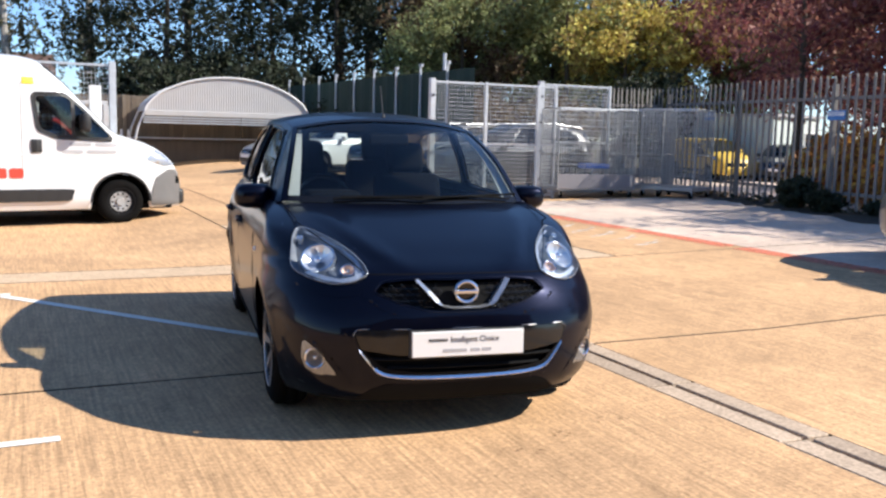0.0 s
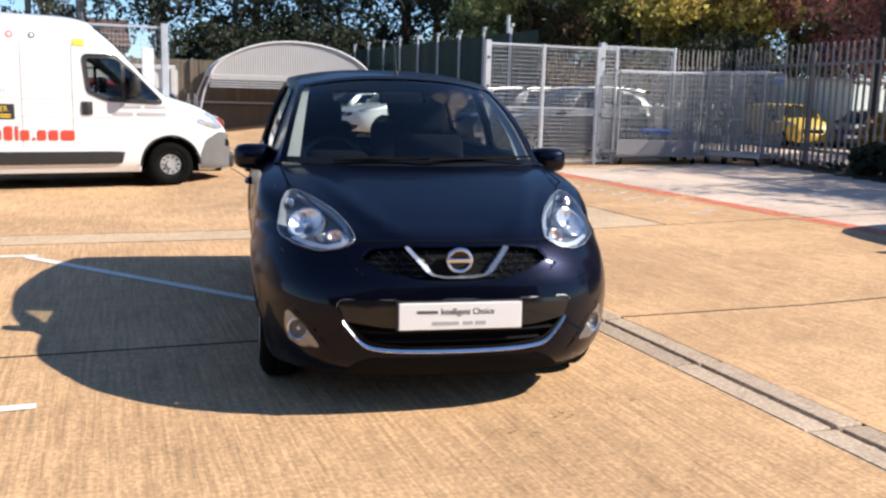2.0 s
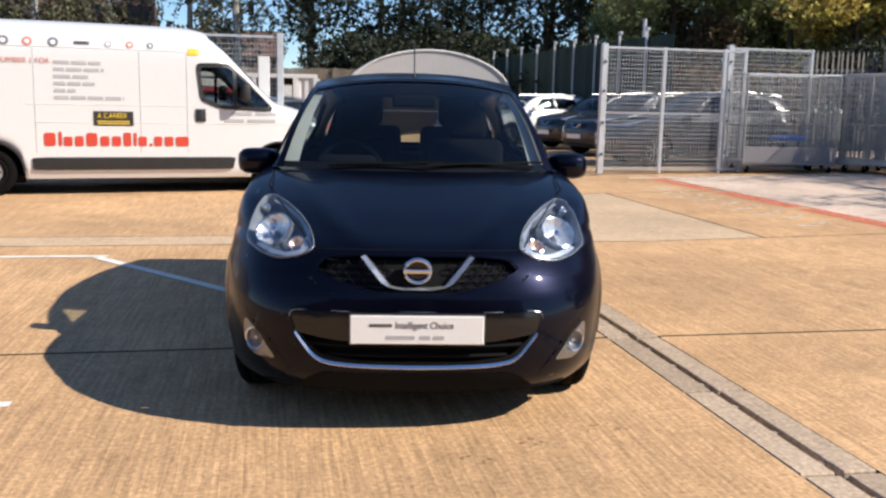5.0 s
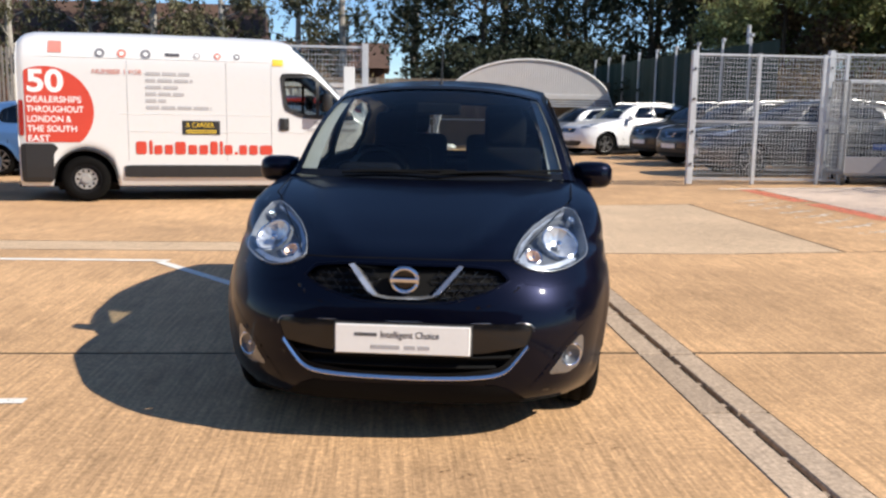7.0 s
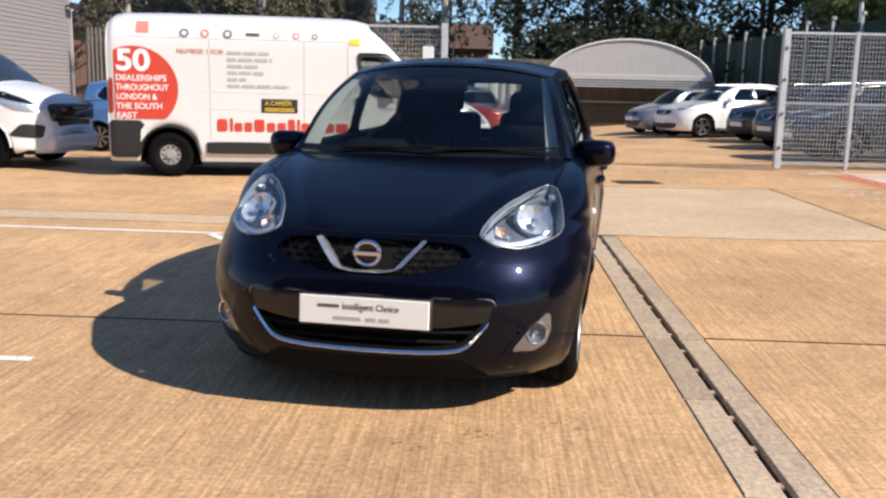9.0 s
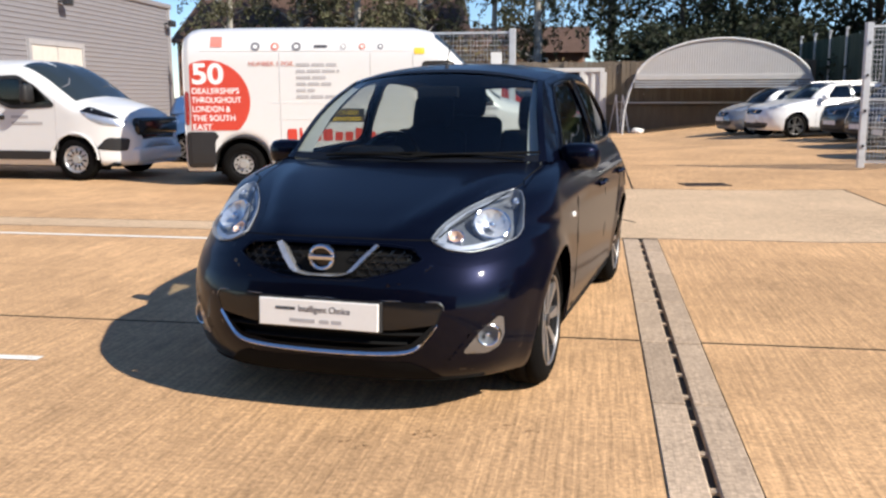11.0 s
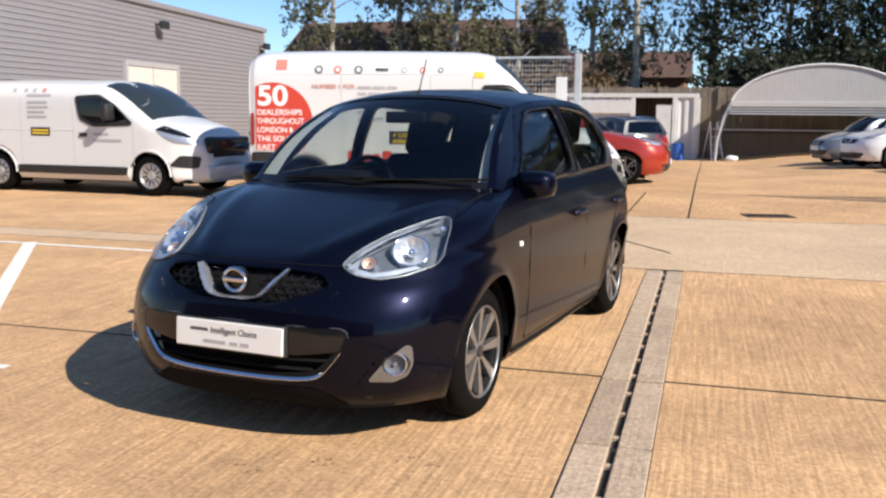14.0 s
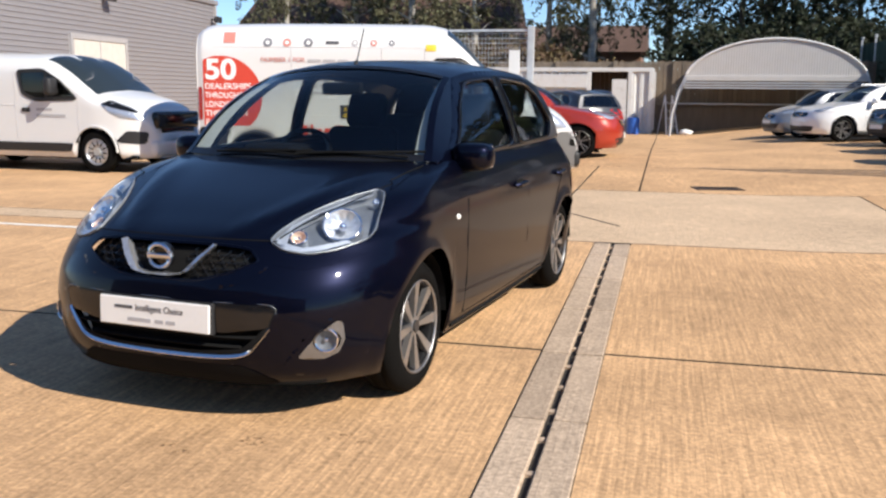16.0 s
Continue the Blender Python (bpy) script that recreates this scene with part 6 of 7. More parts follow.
for s in (-1, 1):
    for y in (1.40, 2.30):
        p = sh.side(y, 0.80)
        h = part("door_handle", tube(bmesh.new(), [(s * (p.x + 0.006), y - 0.09, 0.80), (s * (p.x + 0.028), y - 0.07, 0.802), (s * (p.x + 0.032), y, 0.806), (s * (p.x + 0.028), y + 0.07, 0.806), (s * (p.x + 0.006), y + 0.09, 0.806)], 0.012, 8), NAVY, car)
        part("handle_cup", tube(bmesh.new(), [(s * (p.x + 0.001), y - 0.05, 0.80), (s * (p.x + 0.001), y + 0.06, 0.80)], 0.02, 8, flat=(0.004, 0.026)), LINER_AND_SHADE, h)
    p = sh.side(0.40, 0.735)
    part("side_repeater", tube(bmesh.new(), [(s * (p.x - 0.004), 0.385, 0.735), (s * (p.x + 0.006), 0.40, 0.735), (s * (p.x - 0.004), 0.415, 0.735)], 0.012, 8, flat=(0.006, 0.013)), PLATE, car, "small clear side repeater")
    # mirror
    mr = new("door_mirror")
    mr.parent = car
    mr.matrix_basis = pose(s * 0.818, 0.635, 1.003)
    bm = bmesh.new()
    bmesh.ops.create_uvsphere(bm, u_segments=24, v_segments=14, radius=1.0)
    for v in bm.verts:
        c = v.co
        f = lambda t, e: math.copysign(abs(t) ** e, t)
        v.co = Vector((f(c.x, 0.6) * 0.105, f(c.y, 0.8) * 0.072 - (0.02 * (1 - abs(c.x))), f(c.z, 0.65) * 0.068))
        if v.co.y > 0.03:
            v.co.y = 0.03
        v.co.x *= s
    if s < 0:
        bmesh.ops.reverse_faces(bm, faces=bm.faces[:])
    part("mirror_shell", bm, NAVY, mr, smooth=True)
    part("mirror_glass", boxed(-0.088, 0.088, 0.029, 0.035, -0.058, 0.058, 0.002, 1), CHROME, mr)
    part("mirror_foot", tube(bmesh.new(), [(s * -0.13, 0.0, -0.055), (s * -0.07, 0.0, -0.06), (s * 0.0, -0.01, -0.055)], 0.02, 8, flat=(0.035, 0.018)), BLACK_PL, mr)
    # corner sail panel ahead of the front window
    o = [(0.60, 0.035), (0.73, 0.035), (0.725, 0.20), (0.69, 0.25)]
    part("mirror_sail", patch(o, [], lambda a, b: (lambda p: (p.x * s, p.y, p.z))(cb.side(a, b, 0.003)), 0.08), GLOSS_BLACK, car)
    # chrome-free bright door frame line seen behind the B pillar
    part("frame_highlight", tube(bmesh.new(), [(lambda p: (p.x * s, p.y, p.z))(cb.side(1.625 - 0.03 * t / 8, 0.05 + 0.87 * t / 8, 0.008)) for t in range(9)], 0.006, 5), GLOSS_BLACK, car)
for a0, a1, t1 in ((-0.62, 0.10, 0.02), (0.02, 0.86, 0.03)):
    wp = part("wiper_arm", tube(bmesh.new(), [screen(a0 + (a1 - a0) * k / 8, 0.02 + t1 * math.sin(math.pi * k / 8), 0.022) for k in range(9)], 0.006, 6), LINER_AND_SHADE, car)
    part("wiper_blade", tube(bmesh.new(), [screen(a0 + 0.06 + (a1 - a0 + 0.04) * k / 8, 0.045 + t1 * k / 8, 0.014) for k in range(9)], 0.004, 5, flat=(0.004, 0.007)), LINER_AND_SHADE, wp)
rp = cb.roof(0, 1.02)
part("aerial", tube(bmesh.new(), [rp + Vector((0.0, 0.06, 0.0)), rp + Vector((0.0, 0.08, 0.04)), rp + Vector((0.0, 0.16, 0.20))], 0.004, 6), BLACK_PL, car)
part("aerial_base", rod(bmesh.new(), rp + Vector((0, 0.05, -0.01)), rp + Vector((0, 0.07, 0.025)), 0.018, 10, 0.008), BLACK_PL, car)
for s in (-1, 1):
    part("rear_lamp", patch(rounded([(2.62, 0.66), (2.90, 0.66), (2.93, 0.95), (2.80, 0.975), (2.66, 0.90)], 0.25, 3), [], lambda a, b: (lambda p: (p.x * s, p.y, p.z))(sh.side(a, b, 0.006)), 0.05), REDLENS, car, smooth=True)
# interior
for s in (-1, 1):
    ca = [screen(s * 0.985, t / 12, -0.02) for t in range(13)]
    cb_ = [screen(s * (0.855 + 0.04 * t / 12), t / 12, -0.015) + Vector((0, 0.04, -0.005)) for t in range(13)]
    part("pillar_trim", band(ca, cb_), PILLAR_TRIM, car)
dash = part("dashboard", boxed(-0.66, 0.66, 0.36, 0.92, 0.62, 0.965, 0.07, 4), DARK_IN, car, smooth=True)
part("instrument_hood", boxed(-0.52, -0.20, 0.62, 0.86, 0.94, 1.03, 0.04, 3), DARK_IN, car, smooth=True)
part("cabin_floor", boxed(-0.70, 0.70, 0.3, 2.9, 0.22, 0.27), DARK_IN, car)
for s in (-1, 1):
    part("door_card", boxed(s * 0.70 - 0.02, s * 0.70 + 0.02, 0.55, 2.7, 0.25, 0.975, 0.01, 1), DARK_IN, car)
    seat(car, s * 0.36, 1.35, 0.40)
    seat(car, s * 0.34, 2.20, 0.45, 0.27, 15)
part("parcel_shelf", boxed(-0.62, 0.62, 2.55, 2.9, 0.92, 0.95), DARK_IN, car)
sw = new("steering_wheel")
sw.parent = car
sw.matrix_basis = pose(-0.36, 1.00, 0.93, 62, 0, 0)
part("steering_rim", tube(bmesh.new(), [(0.18 * math.cos(k * math.tau / 32), 0.18 * math.sin(k * math.tau / 32), 0) for k in range(32)], 0.016, 8, True), GLOSS_BLACK, sw)
part("steering_hub", boxed(-0.07, 0.07, -0.06, 0.05, -0.03, 0.02, 0.02, 2), BLACK_PL, sw)
part("steering_spoke", boxed(-0.17, 0.17, -0.02, 0.02, -0.012, 0.012, 0.006, 1), BLACK_PL, sw)
part("steering_spoke", boxed(-0.02, 0.02, -0.17, 0.0, -0.012, 0.012, 0.006, 1), BLACK_PL, sw)
mp = screen(0.0, 0.86, -0.08)
part("interior_mirror", boxed(-0.12, 0.12, mp.y - 0.015, mp.y + 0.02, mp.z - 0.05, mp.z + 0.015, 0.012, 2), LINER_AND_SHADE, car)
part("headliner", grid(lambda i, j: tuple(cb.roof(-0.97 + 1.94 * j / 10, 1.0 + 1.80 * i / 8) + Vector((0, 0, -0.03))), 9, 11), DARK_IN, car)


# --- vans ---
class VanSkin:
    """A van body: x from the rear doors forwards, y across, z up."""
    F = staticmethod(pchip([0, 0.04, 0.10, 0.30, 0.72, 0.82, 0.90, 0.950, 0.98, 1.0], [0.07, 0.02, 0.0, 0.0, 0.0, 0.006, 0.06, 0.13, 0.26, 0.44]))

    def __init__(self, s):
        self.s = s
        self.top = pchip(*zip(*s["top"]))
        self.w = pchip(*zip(*s["w"]))
        self.zb, self.axles, self.R, self.rw, self.L, self.x0 = s["zb"], s["axles"], s["arch"], s["R"], s["L"], s.get("x0", 0.0)

    def side(self, x, z, off=0.0):
        t = self.top(x)
        f = min(1.0, max(0.0, (z - self.zb) / (t - self.zb)))
        return Vector((x, -(self.w(x) - self.F(f) * min(1.0, self.w(x))) - off, z))

    def over(self, x, y, off=0.0):
        """On the upper side: bonnet, screen and roof, at x and y."""
        w = self.w(x)
        ins = (w - abs(y)) / min(1.0, w)
        lo, hi = 0.60, 1.0
        for _ in range(24):
            mid = (lo + hi) / 2
            if self.F(mid) < ins:
                lo = mid
            else:
                hi = mid
        t = self.top(x)
        crown = 0.03 * max(0.0, (ins - 0.44) / 0.56)
        return Vector((x + off * 0.7, y, self.zb + (t - self.zb) * hi + crown + off))

    def low(self, x):
        z = self.zb
        for a in self.axles:
            d = abs(x - a)
            if d < self.R:
                z = max(z, self.rw + math.sqrt(self.R ** 2 - d * d))
        return z

    def skin(self, nx, hole=()):
        xs = sorted(set([self.x0 + (self.L - self.x0) * 0.5 * (1 - math.cos(math.pi * i / 24)) for i in range(25)] + list(np.linspace(self.x0, self.L, nx))))
        fr = list(np.linspace(0, 0.45, 10)) + list(np.linspace(0.45, 1, 18))[1:]
        nf = len(fr)

        def place(i, j):
            x = xs[i]
            t = self.top(x)
            m = 2 * nf + 3
            if j < nf:
                s, k = -1, j
            elif j >= nf + 3:
                s, k = 1, m - 1 - j
            else:
                s, k = (-1, 0, 1)[j - nf], None
            if k is None:
                y = s * (self.w(x) - 0.44 * min(1.0, self.w(x))) * 0.5
                return (x, y, t + 0.03 - (0.007 if s else 0))
            z = self.zb + (t - self.zb) * fr[k]
            zm = self.zb + (t - self.zb) * 0.45
            p = self.side(x, z)
            if z < zm:
                lo = self.low(x)
                z = lo + (z - self.zb) / (zm - self.zb) * (zm - lo)
            return (x, p.y * -s, z)
        vs, es, fs = grid(place, len(xs), 2 * nf + 3)
        m = 2 * nf + 3
        mid = lambda f: sum((Vector(vs[i]) for i in f), Vector()) / len(f)
        fs = [f[::-1] for f in fs if not (hole and abs(mid(f).y) > 0.5 and inside(hole, mid(f).x, mid(f).z))]
        fs.append(tuple(range(m)))
        fs.append(tuple(range(len(vs) - 1, len(vs) - 1 - m, -1)))
        return vs, es, fs


BIG_VAN = dict(L=6.12, x0=0.13, zb=0.24, R=0.345, arch=0.43, axles=(1.015, 5.05),
               top=[(0.13, 2.40), (0.2, 2.46), (0.4, 2.50), (2.0, 2.52), (3.6, 2.51), (3.95, 2.46), (4.2, 2.28), (4.45, 2.02), (4.75, 1.69), (5.06, 1.41), (5.25, 1.345), (5.55, 1.25), (5.82, 1.09), (5.98, 0.92), (6.07, 0.72), (6.12, 0.52)],
               w=[(0.13, 0.985), (0.24, 1.02), (0.5, 1.025), (4.7, 1.025), (5.3, 1.0), (5.68, 0.93), (5.94, 0.80), (6.07, 0.66), (6.12, 0.55)])
MID_VAN = dict(L=5.0, zb=0.24, R=0.335, arch=0.40, axles=(0.97, 4.07),
               top=[(0, 1.79), (0.08, 1.84), (0.3, 1.88), (1.5, 1.895), (2.9, 1.88), (3.2, 1.84), (3.5, 1.69), (3.85, 1.43), (4.08, 1.27), (4.3, 1.215), (4.6, 1.12), (4.78, 1.02), (4.90, 0.88), (4.97, 0.70), (5.0, 0.52)],
               w=[(0, 0.93), (0.12, 0.97), (0.4, 0.978), (4.0, 0.978), (4.4, 0.94), (4.7, 0.84), (4.88, 0.72), (4.97, 0.62), (5.0, 0.55)])


def build_van(m, spec, paint, label, window, screen_x, seams, strip, handle, headlamp, wheel_kind="steel", spokes=10, name="panel_van"):
    k = VanSkin(spec)
    g = thing(name, m, label, "van")
    pane = rounded(window, 0.16, 4)
    part("body", k.skin(140, inset(pane, 0.015)), paint, g, smooth=True)
    part("underbody", boxed(0.1, k.L - 0.25, -0.85, 0.85, k.zb - 0.02, k.zb + 0.05), LINER_AND_SHADE, g)
    for a in k.axles:
        for s in (-1, 1):
            n = 16
            vs = []
            for i in range(n + 1):
                an = math.pi * i / n
                xx, zz = a + (k.R - 0.003) * math.cos(an), k.rw + (k.R - 0.003) * math.sin(an)
                vs += [(xx, s * (k.w(a) - 0.01), zz), (xx, s * 0.62, zz)]
            part("arch_liner", (vs, [], [(2 * i, 2 * i + 1, 2 * i + 3, 2 * i + 2) for i in range(n)]), LINER_AND_SHADE, g)
            part("arch_inner", ([(a - k.R, s * 0.62, 0.15), (a + k.R, s * 0.62, 0.15), (a + k.R, s * 0.62, k.rw + k.R), (a - k.R, s * 0.62, k.rw + k.R)], [], [(0, 1, 2, 3)]), LINER_AND_SHADE, g)
            w = wheel(g, 0, 0, 1, k.rw, 0.225, wheel_kind, k.rw * 0.62, spokes)
            w.matrix_basis = pose(a, s * (k.w(a) - 0.135), k.rw, 0, 0, -90 if s < 0 else 90)
            part("arch_lip", tube(bmesh.new(), [(a + (k.R + 0.01) * math.cos(math.pi * i / 20), s * (k.w(a) + 0.002), k.rw + (k.R + 0.01) * math.sin(math.pi * i / 20)) for i in range(21)], 0.018, 5), BLACK_PL if wheel_kind == "steel" else paint, g)
    for s in (-1, 1):
        sd = lambda a, b, o=0.0: (lambda p: (p.x, p.y * -s, p.z))(k.side(a, b, o))
        wn = part("cab_window", patch(inset(pane, 0.03), [], lambda a, b: sd(a, b, -0.004), 0.1), GLASS, g, "cab side window with a quarter light", smooth=True)
        part("window_frame", patch(pane, [inset(pane, 0.05)], lambda a, b: sd(a, b, 0.005), 0.08), BLACK_PL, wn)
        qx = min(p[0] for p in window) * 0.52 + max(p[0] for p in window) * 0.48
        zs = [b for a, b in dense(pane, 0.02) if abs(a - qx) < 0.03]
        part("quarter_post", patch(rect(qx - 0.025, qx + 0.025, min(zs) + 0.02, max(zs) - 0.02), [], lambda a, b: sd(a, b, 0.004), 0.08), BLACK_PL, wn)
        part("window_seal", tube(bmesh.new(), [sd(a, b, 0.006) for a, b in dense(rounded(window, 0.16, 4), 0.08)], 0.012, 5, True), BLACK_PL, wn)
        for x in seams["v"]:
            part("door_seam", tube(bmesh.new(), [sd(x, z, 0.0) for z in np.linspace(seams["z0"], seams["z1"], 14)], 0.005, 4), GREY_INK, g)
        for x0, x1, z in seams["h"]:
            part("panel_crease", tube(bmesh.new(), [sd(x, z, 0.0) for x in np.linspace(x0, x1, 16)], 0.006, 4), paint, g)
        x0, x1, za, zb = strip
        ob = part("rubbing_strip", patch(rounded([(x0, za), (x1, za), (x1 + 0.05, zb), (x0, zb)], 0.08, 2), [], lambda a, b: sd(a, b, 0.012), 0.25), BLACK_PL, g, "dark grey plastic rubbing strip")
        sheet(ob, 0.02, 0.0)
        hx, hz = handle
        part("door_handle", tube(bmesh.new(), [sd(hx - 0.07, hz, 0.01), sd(hx, hz, 0.02), sd(hx + 0.07, hz, 0.01)], 0.05, 10, flat=(0.012, 0.10 if wheel_kind == "steel" else 0.035)), BLACK_PL, g)
        hl = part("headlight", patch(rounded(headlamp, 0.2, 3), [], lambda a, b: sd(a, b, 0.006), 0.06), BEZEL, g, "clear headlight", smooth=True)
        part("tail_light", patch(rounded([(k.x0 + 0.02, 0.98), (k.x0 + 0.09, 0.98), (k.x0 + 0.09, 1.5), (k.x0 + 0.02, 1.5)], 0.2, 2), [], lambda a, b: sd(a, b, 0.008), 0.1), REDLENS, g)
        mx, mz = window[2][0] - 0.05, window[-1][1] + 0.12
        mr = part("door_mirror", boxed(mx - 0.06, mx + 0.08, -0.11, 0.11, mz - 0.13, mz + 0.14, 0.05, 3), BLACK_PL, g, smooth=True, at=pose(0, s * (k.w(mx) + 0.14), 0))
        part("mirror_arm", boxed(mx - 0.04, mx + 0.04, -0.16, 0.0, mz - 0.10, mz - 0.04, 0.01, 1), BLACK_PL, mr) if s > 0 else part("mirror_arm", boxed(mx - 0.04, mx + 0.04, 0.0, 0.16, mz - 0.10, mz - 0.04, 0.01, 1), BLACK_PL, mr)
    wx0, wz0 = min(p[0] for p in window), min(p[1] for p in window)
    part("bulkhead", boxed(wx0 - 0.16, wx0 - 0.12, -k.w(wx0) + 0.24, k.w(wx0) - 0.24, k.zb + 0.05, k.top(wx0) - 0.14), DARK_IN, g)
    part("dashboard", boxed(window[3][0] - 0.28, window[3][0] + 0.02, -0.86, 0.86, wz0 - 0.35, wz0 - 0.02, 0.06, 2), DARK_IN, g)
    for yy in (-0.48, 0.48):
        seat(g, 0, 0, 0).matrix_basis = pose(wx0 + 0.30, yy, wz0 - 0.62, 0, 0, 90)
    xa, xb = screen_x
    lim = lambda x: k.w(x) - 0.155
    vs, es, fs = grid(lambda i, j: tuple(k.over(xa + (xb - xa) * i / 12, lim(xa + (xb - xa) * i / 12) * (-1 + j / 6), 0.006)), 13, 13)
    part("windscreen", (vs, es, [f[::-1] for f in fs]), GLASS_DK, g, smooth=True)
    # black sheet just under the glass, painting the shade of the cab
    part("cab_shade_sheet", ([(v[0] - 0.02, v[1], v[2] - 0.012) for v in vs], es, [f[::-1] for f in fs]), LINER_AND_SHADE, g, smooth=True)
    # nose
    n0 = k.L
    part("front_bumper", boxed(n0 - 0.22, n0 + 0.02, -0.70, 0.70, 0.26, 0.52, 0.06, 3), BLACK_PL if wheel_kind == "steel" else paint, g, smooth=True)
    part("front_grille", boxed(n0 - 0.18, n0 - 0.015, -0.50, 0.50, 0.62, 0.80, 0.03, 2), GLOSS_BLACK, g)
    for z in (0.66, 0.71, 0.76):
        part("grille_bar", boxed(n0 - 0.02, n0 - 0.008, -0.46, 0.46, z - 0.008, z + 0.008), SATIN if wheel_kind == "steel" else BLACK_PL, g)
    return g, k


def decal(parent, k, outline, material, name="decal", label="", off=0.007, step=0.07):
    return part(name, patch(outline, [], lambda a, b: tuple(k.side(a, b, off)), step), material, parent, label)


def circle(x, z, r, n=24, sz=1.0):
    return [(x + r * math.cos(i * math.tau / n), z + r * sz * math.sin(i * math.tau / n)) for i in range(n)]


def rect(x0, x1, z0, z1):
    return [(x0, z0), (x1, z0), (x1, z1), (x0, z1)]


FADED_RED = mat("sun_faded_red_vinyl", (0.60, 0.22, 0.18), 0.5)
MARK_GREY = mat("dark_grey_vinyl", (0.18, 0.18, 0.20), 0.5)


def fleet_marks(g, k, x0, s, top, board):
    """The vinyl lettering along the side, from x0 forwards, at scale s; heights hang from top."""
    Z = lambda z: top - (2.345 - z) * s
    X = lambda x: x0 + x * s
    # red disc, cut off by the rear edge
    disc = [(max(a, 0.24), max(b, 0.89)) for a, b in circle(0.52, 1.35, 0.64, 60)]
    out = []
    for p in disc:
        if not out or (Vector(p) - Vector(out[-1])).length > 1e-4:
            out.append(p)
    decal(g, k, [(X(a), Z(b)) for a, b in out], RED_VINYL, "red_disc_decal", "red vinyl disc", 0.006)
    face = lambda x, z, o=0.012: Matrix.Translation(k.side(X(x), Z(z), o)) @ pose(0, 0, 0, 90 - 0.0)
    lettering("50", 0.44 * s, WHITE_VINYL, g, face(0.27, 1.63), "decal_text", squeeze=1.12, bold=0.013 * s)
    for i, t in enumerate(("DEALERSHIPS", "THROUGHOUT", "LONDON &", "THE SOUTH", "EAST")):
        lettering(t, 0.128 * s, WHITE_VINYL, g, face(0.26, 1.47 - i * 0.142), "decal_text", squeeze=(0.97, 0.84, 0.86, 0.96, 1.05)[i], bold=0.002 * s)
    lettering("NUMBER 1 FOR", 0.10 * s, FADED_RED, g, face(1.15, 1.90), "decal_text", squeeze=1.0)
    for i, w in enumerate((0.62, 0.66, 0.45, 0.55, 0.28, 0.92)):
        z = 1.895 - i * 0.100
        x = 1.88
        rr = random.Random(i)
        while x < 1.88 + w:
            q = rr.uniform(0.12, 0.22)
            decal(g, k, [(X(a), Z(b)) for a, b in rect(x, min(x + q, 1.88 + w), z, z + 0.045)], GREY_INK, "print_bar")
            x += q + 0.03
    # logos as plain shapes
    decal(g, k, [(X(a), Z(b)) for a, b in rect(0.57, 0.75, 2.19, 2.36)], FADED_RED, "square_mark", "faded red square mark")
    for x, r, c in ((1.21, 0.070, MARK_GREY), (1.51, 0.065, FADED_RED), (1.84, 0.070, MARK_GREY), (2.56, 0.05, GREY_INK), (2.85, 0.05, FADED_RED), (3.13, 0.045, MARK_GREY)):
        decal(g, k, [(X(a), Z(b)) for a, b in circle(x + 0.05, 2.20, r, 16)], c, "round_mark")
        decal(g, k, [(X(a), Z(b)) for a, b in circle(x + 0.05, 2.20, r * 0.45, 12)], WHITE_VINYL, "mark_centre", off=0.010)
    decal(g, k, [(X(a), Z(b)) for a, b in rect(2.16, 2.36, 2.18, 2.225)], INK, "bar_mark")
    decal(g, k, [(X(a), Z(b)) for a, b in rect(3.70, 3.86, 2.08, 2.18)], YELLOW_VINYL, "yellow_mark")
    # notice board decal
    bx, bz = board
    decal(g, k, [(X(a), Z(b)) for a, b in rect(bx, bx + 0.54, bz, bz + 0.21)], BLACK_VINYL, "notice_decal", "black notice with yellow print", 0.008)
    lettering("A CAREER", 0.105 * s, YELLOW_VINYL, g, face(bx + 0.05, bz + 0.11, 0.014), "decal_text", squeeze=0.85)
    for i in (0, 1):
        decal(g, k, [(X(a), Z(b)) for a, b in rect(bx + 0.05, bx + 0.49, bz + 0.055 - i * 0.032, bz + 0.07 - i * 0.032)], YELLOW_VINYL, "print_bar", off=0.012)


bx_w = [(3.82, 1.96), (4.27, 1.97), (4.55, 1.73), (4.98, 1.27), (4.15, 1.30), (3.88, 1.42)]
van_at = BAYS @ pose(-3.377, 13.535, 0, 0, 0, 11.16) @ Matrix.Diagonal((0.94, 0.94, 0.915, 1))
van, vk = build_van(van_at, BIG_VAN, WHITE_PAINT, "long white high-roof panel van with red disc and lettering", bx_w, (4.02, 5.06),
                    dict(v=(1.62, 3.02, 3.68), z0=0.62, z1=2.1, h=((1.5, 3.7, 1.32), (1.6, 5.2, 1.06), (0.2, 3.9, 2.13))), (1.56, 4.33, 0.37, 0.555), (3.87, 1.19), [(5.43, 1.00), (5.62, 1.16), (5.80, 1.04), (5.92, 0.90), (5.74, 0.89)])
fleet_marks(van, vk, 0.0, 1.0, 2.345, (2.38, 1.02))
# rear corner cladding and front lower bumper
sheet(part("corner_cladding", patch(rounded([(0.16, 0.30), (0.585, 0.30), (0.60, 0.72), (0.66, 0.80), (0.60, 0.87), (0.16, 0.87)], 0.12, 2), [], lambda a, b: tuple(vk.side(a, b, 0.012)), 0.15), BLACK_PL, van, "dark grey plastic corner panel"), 0.02, 0.0)
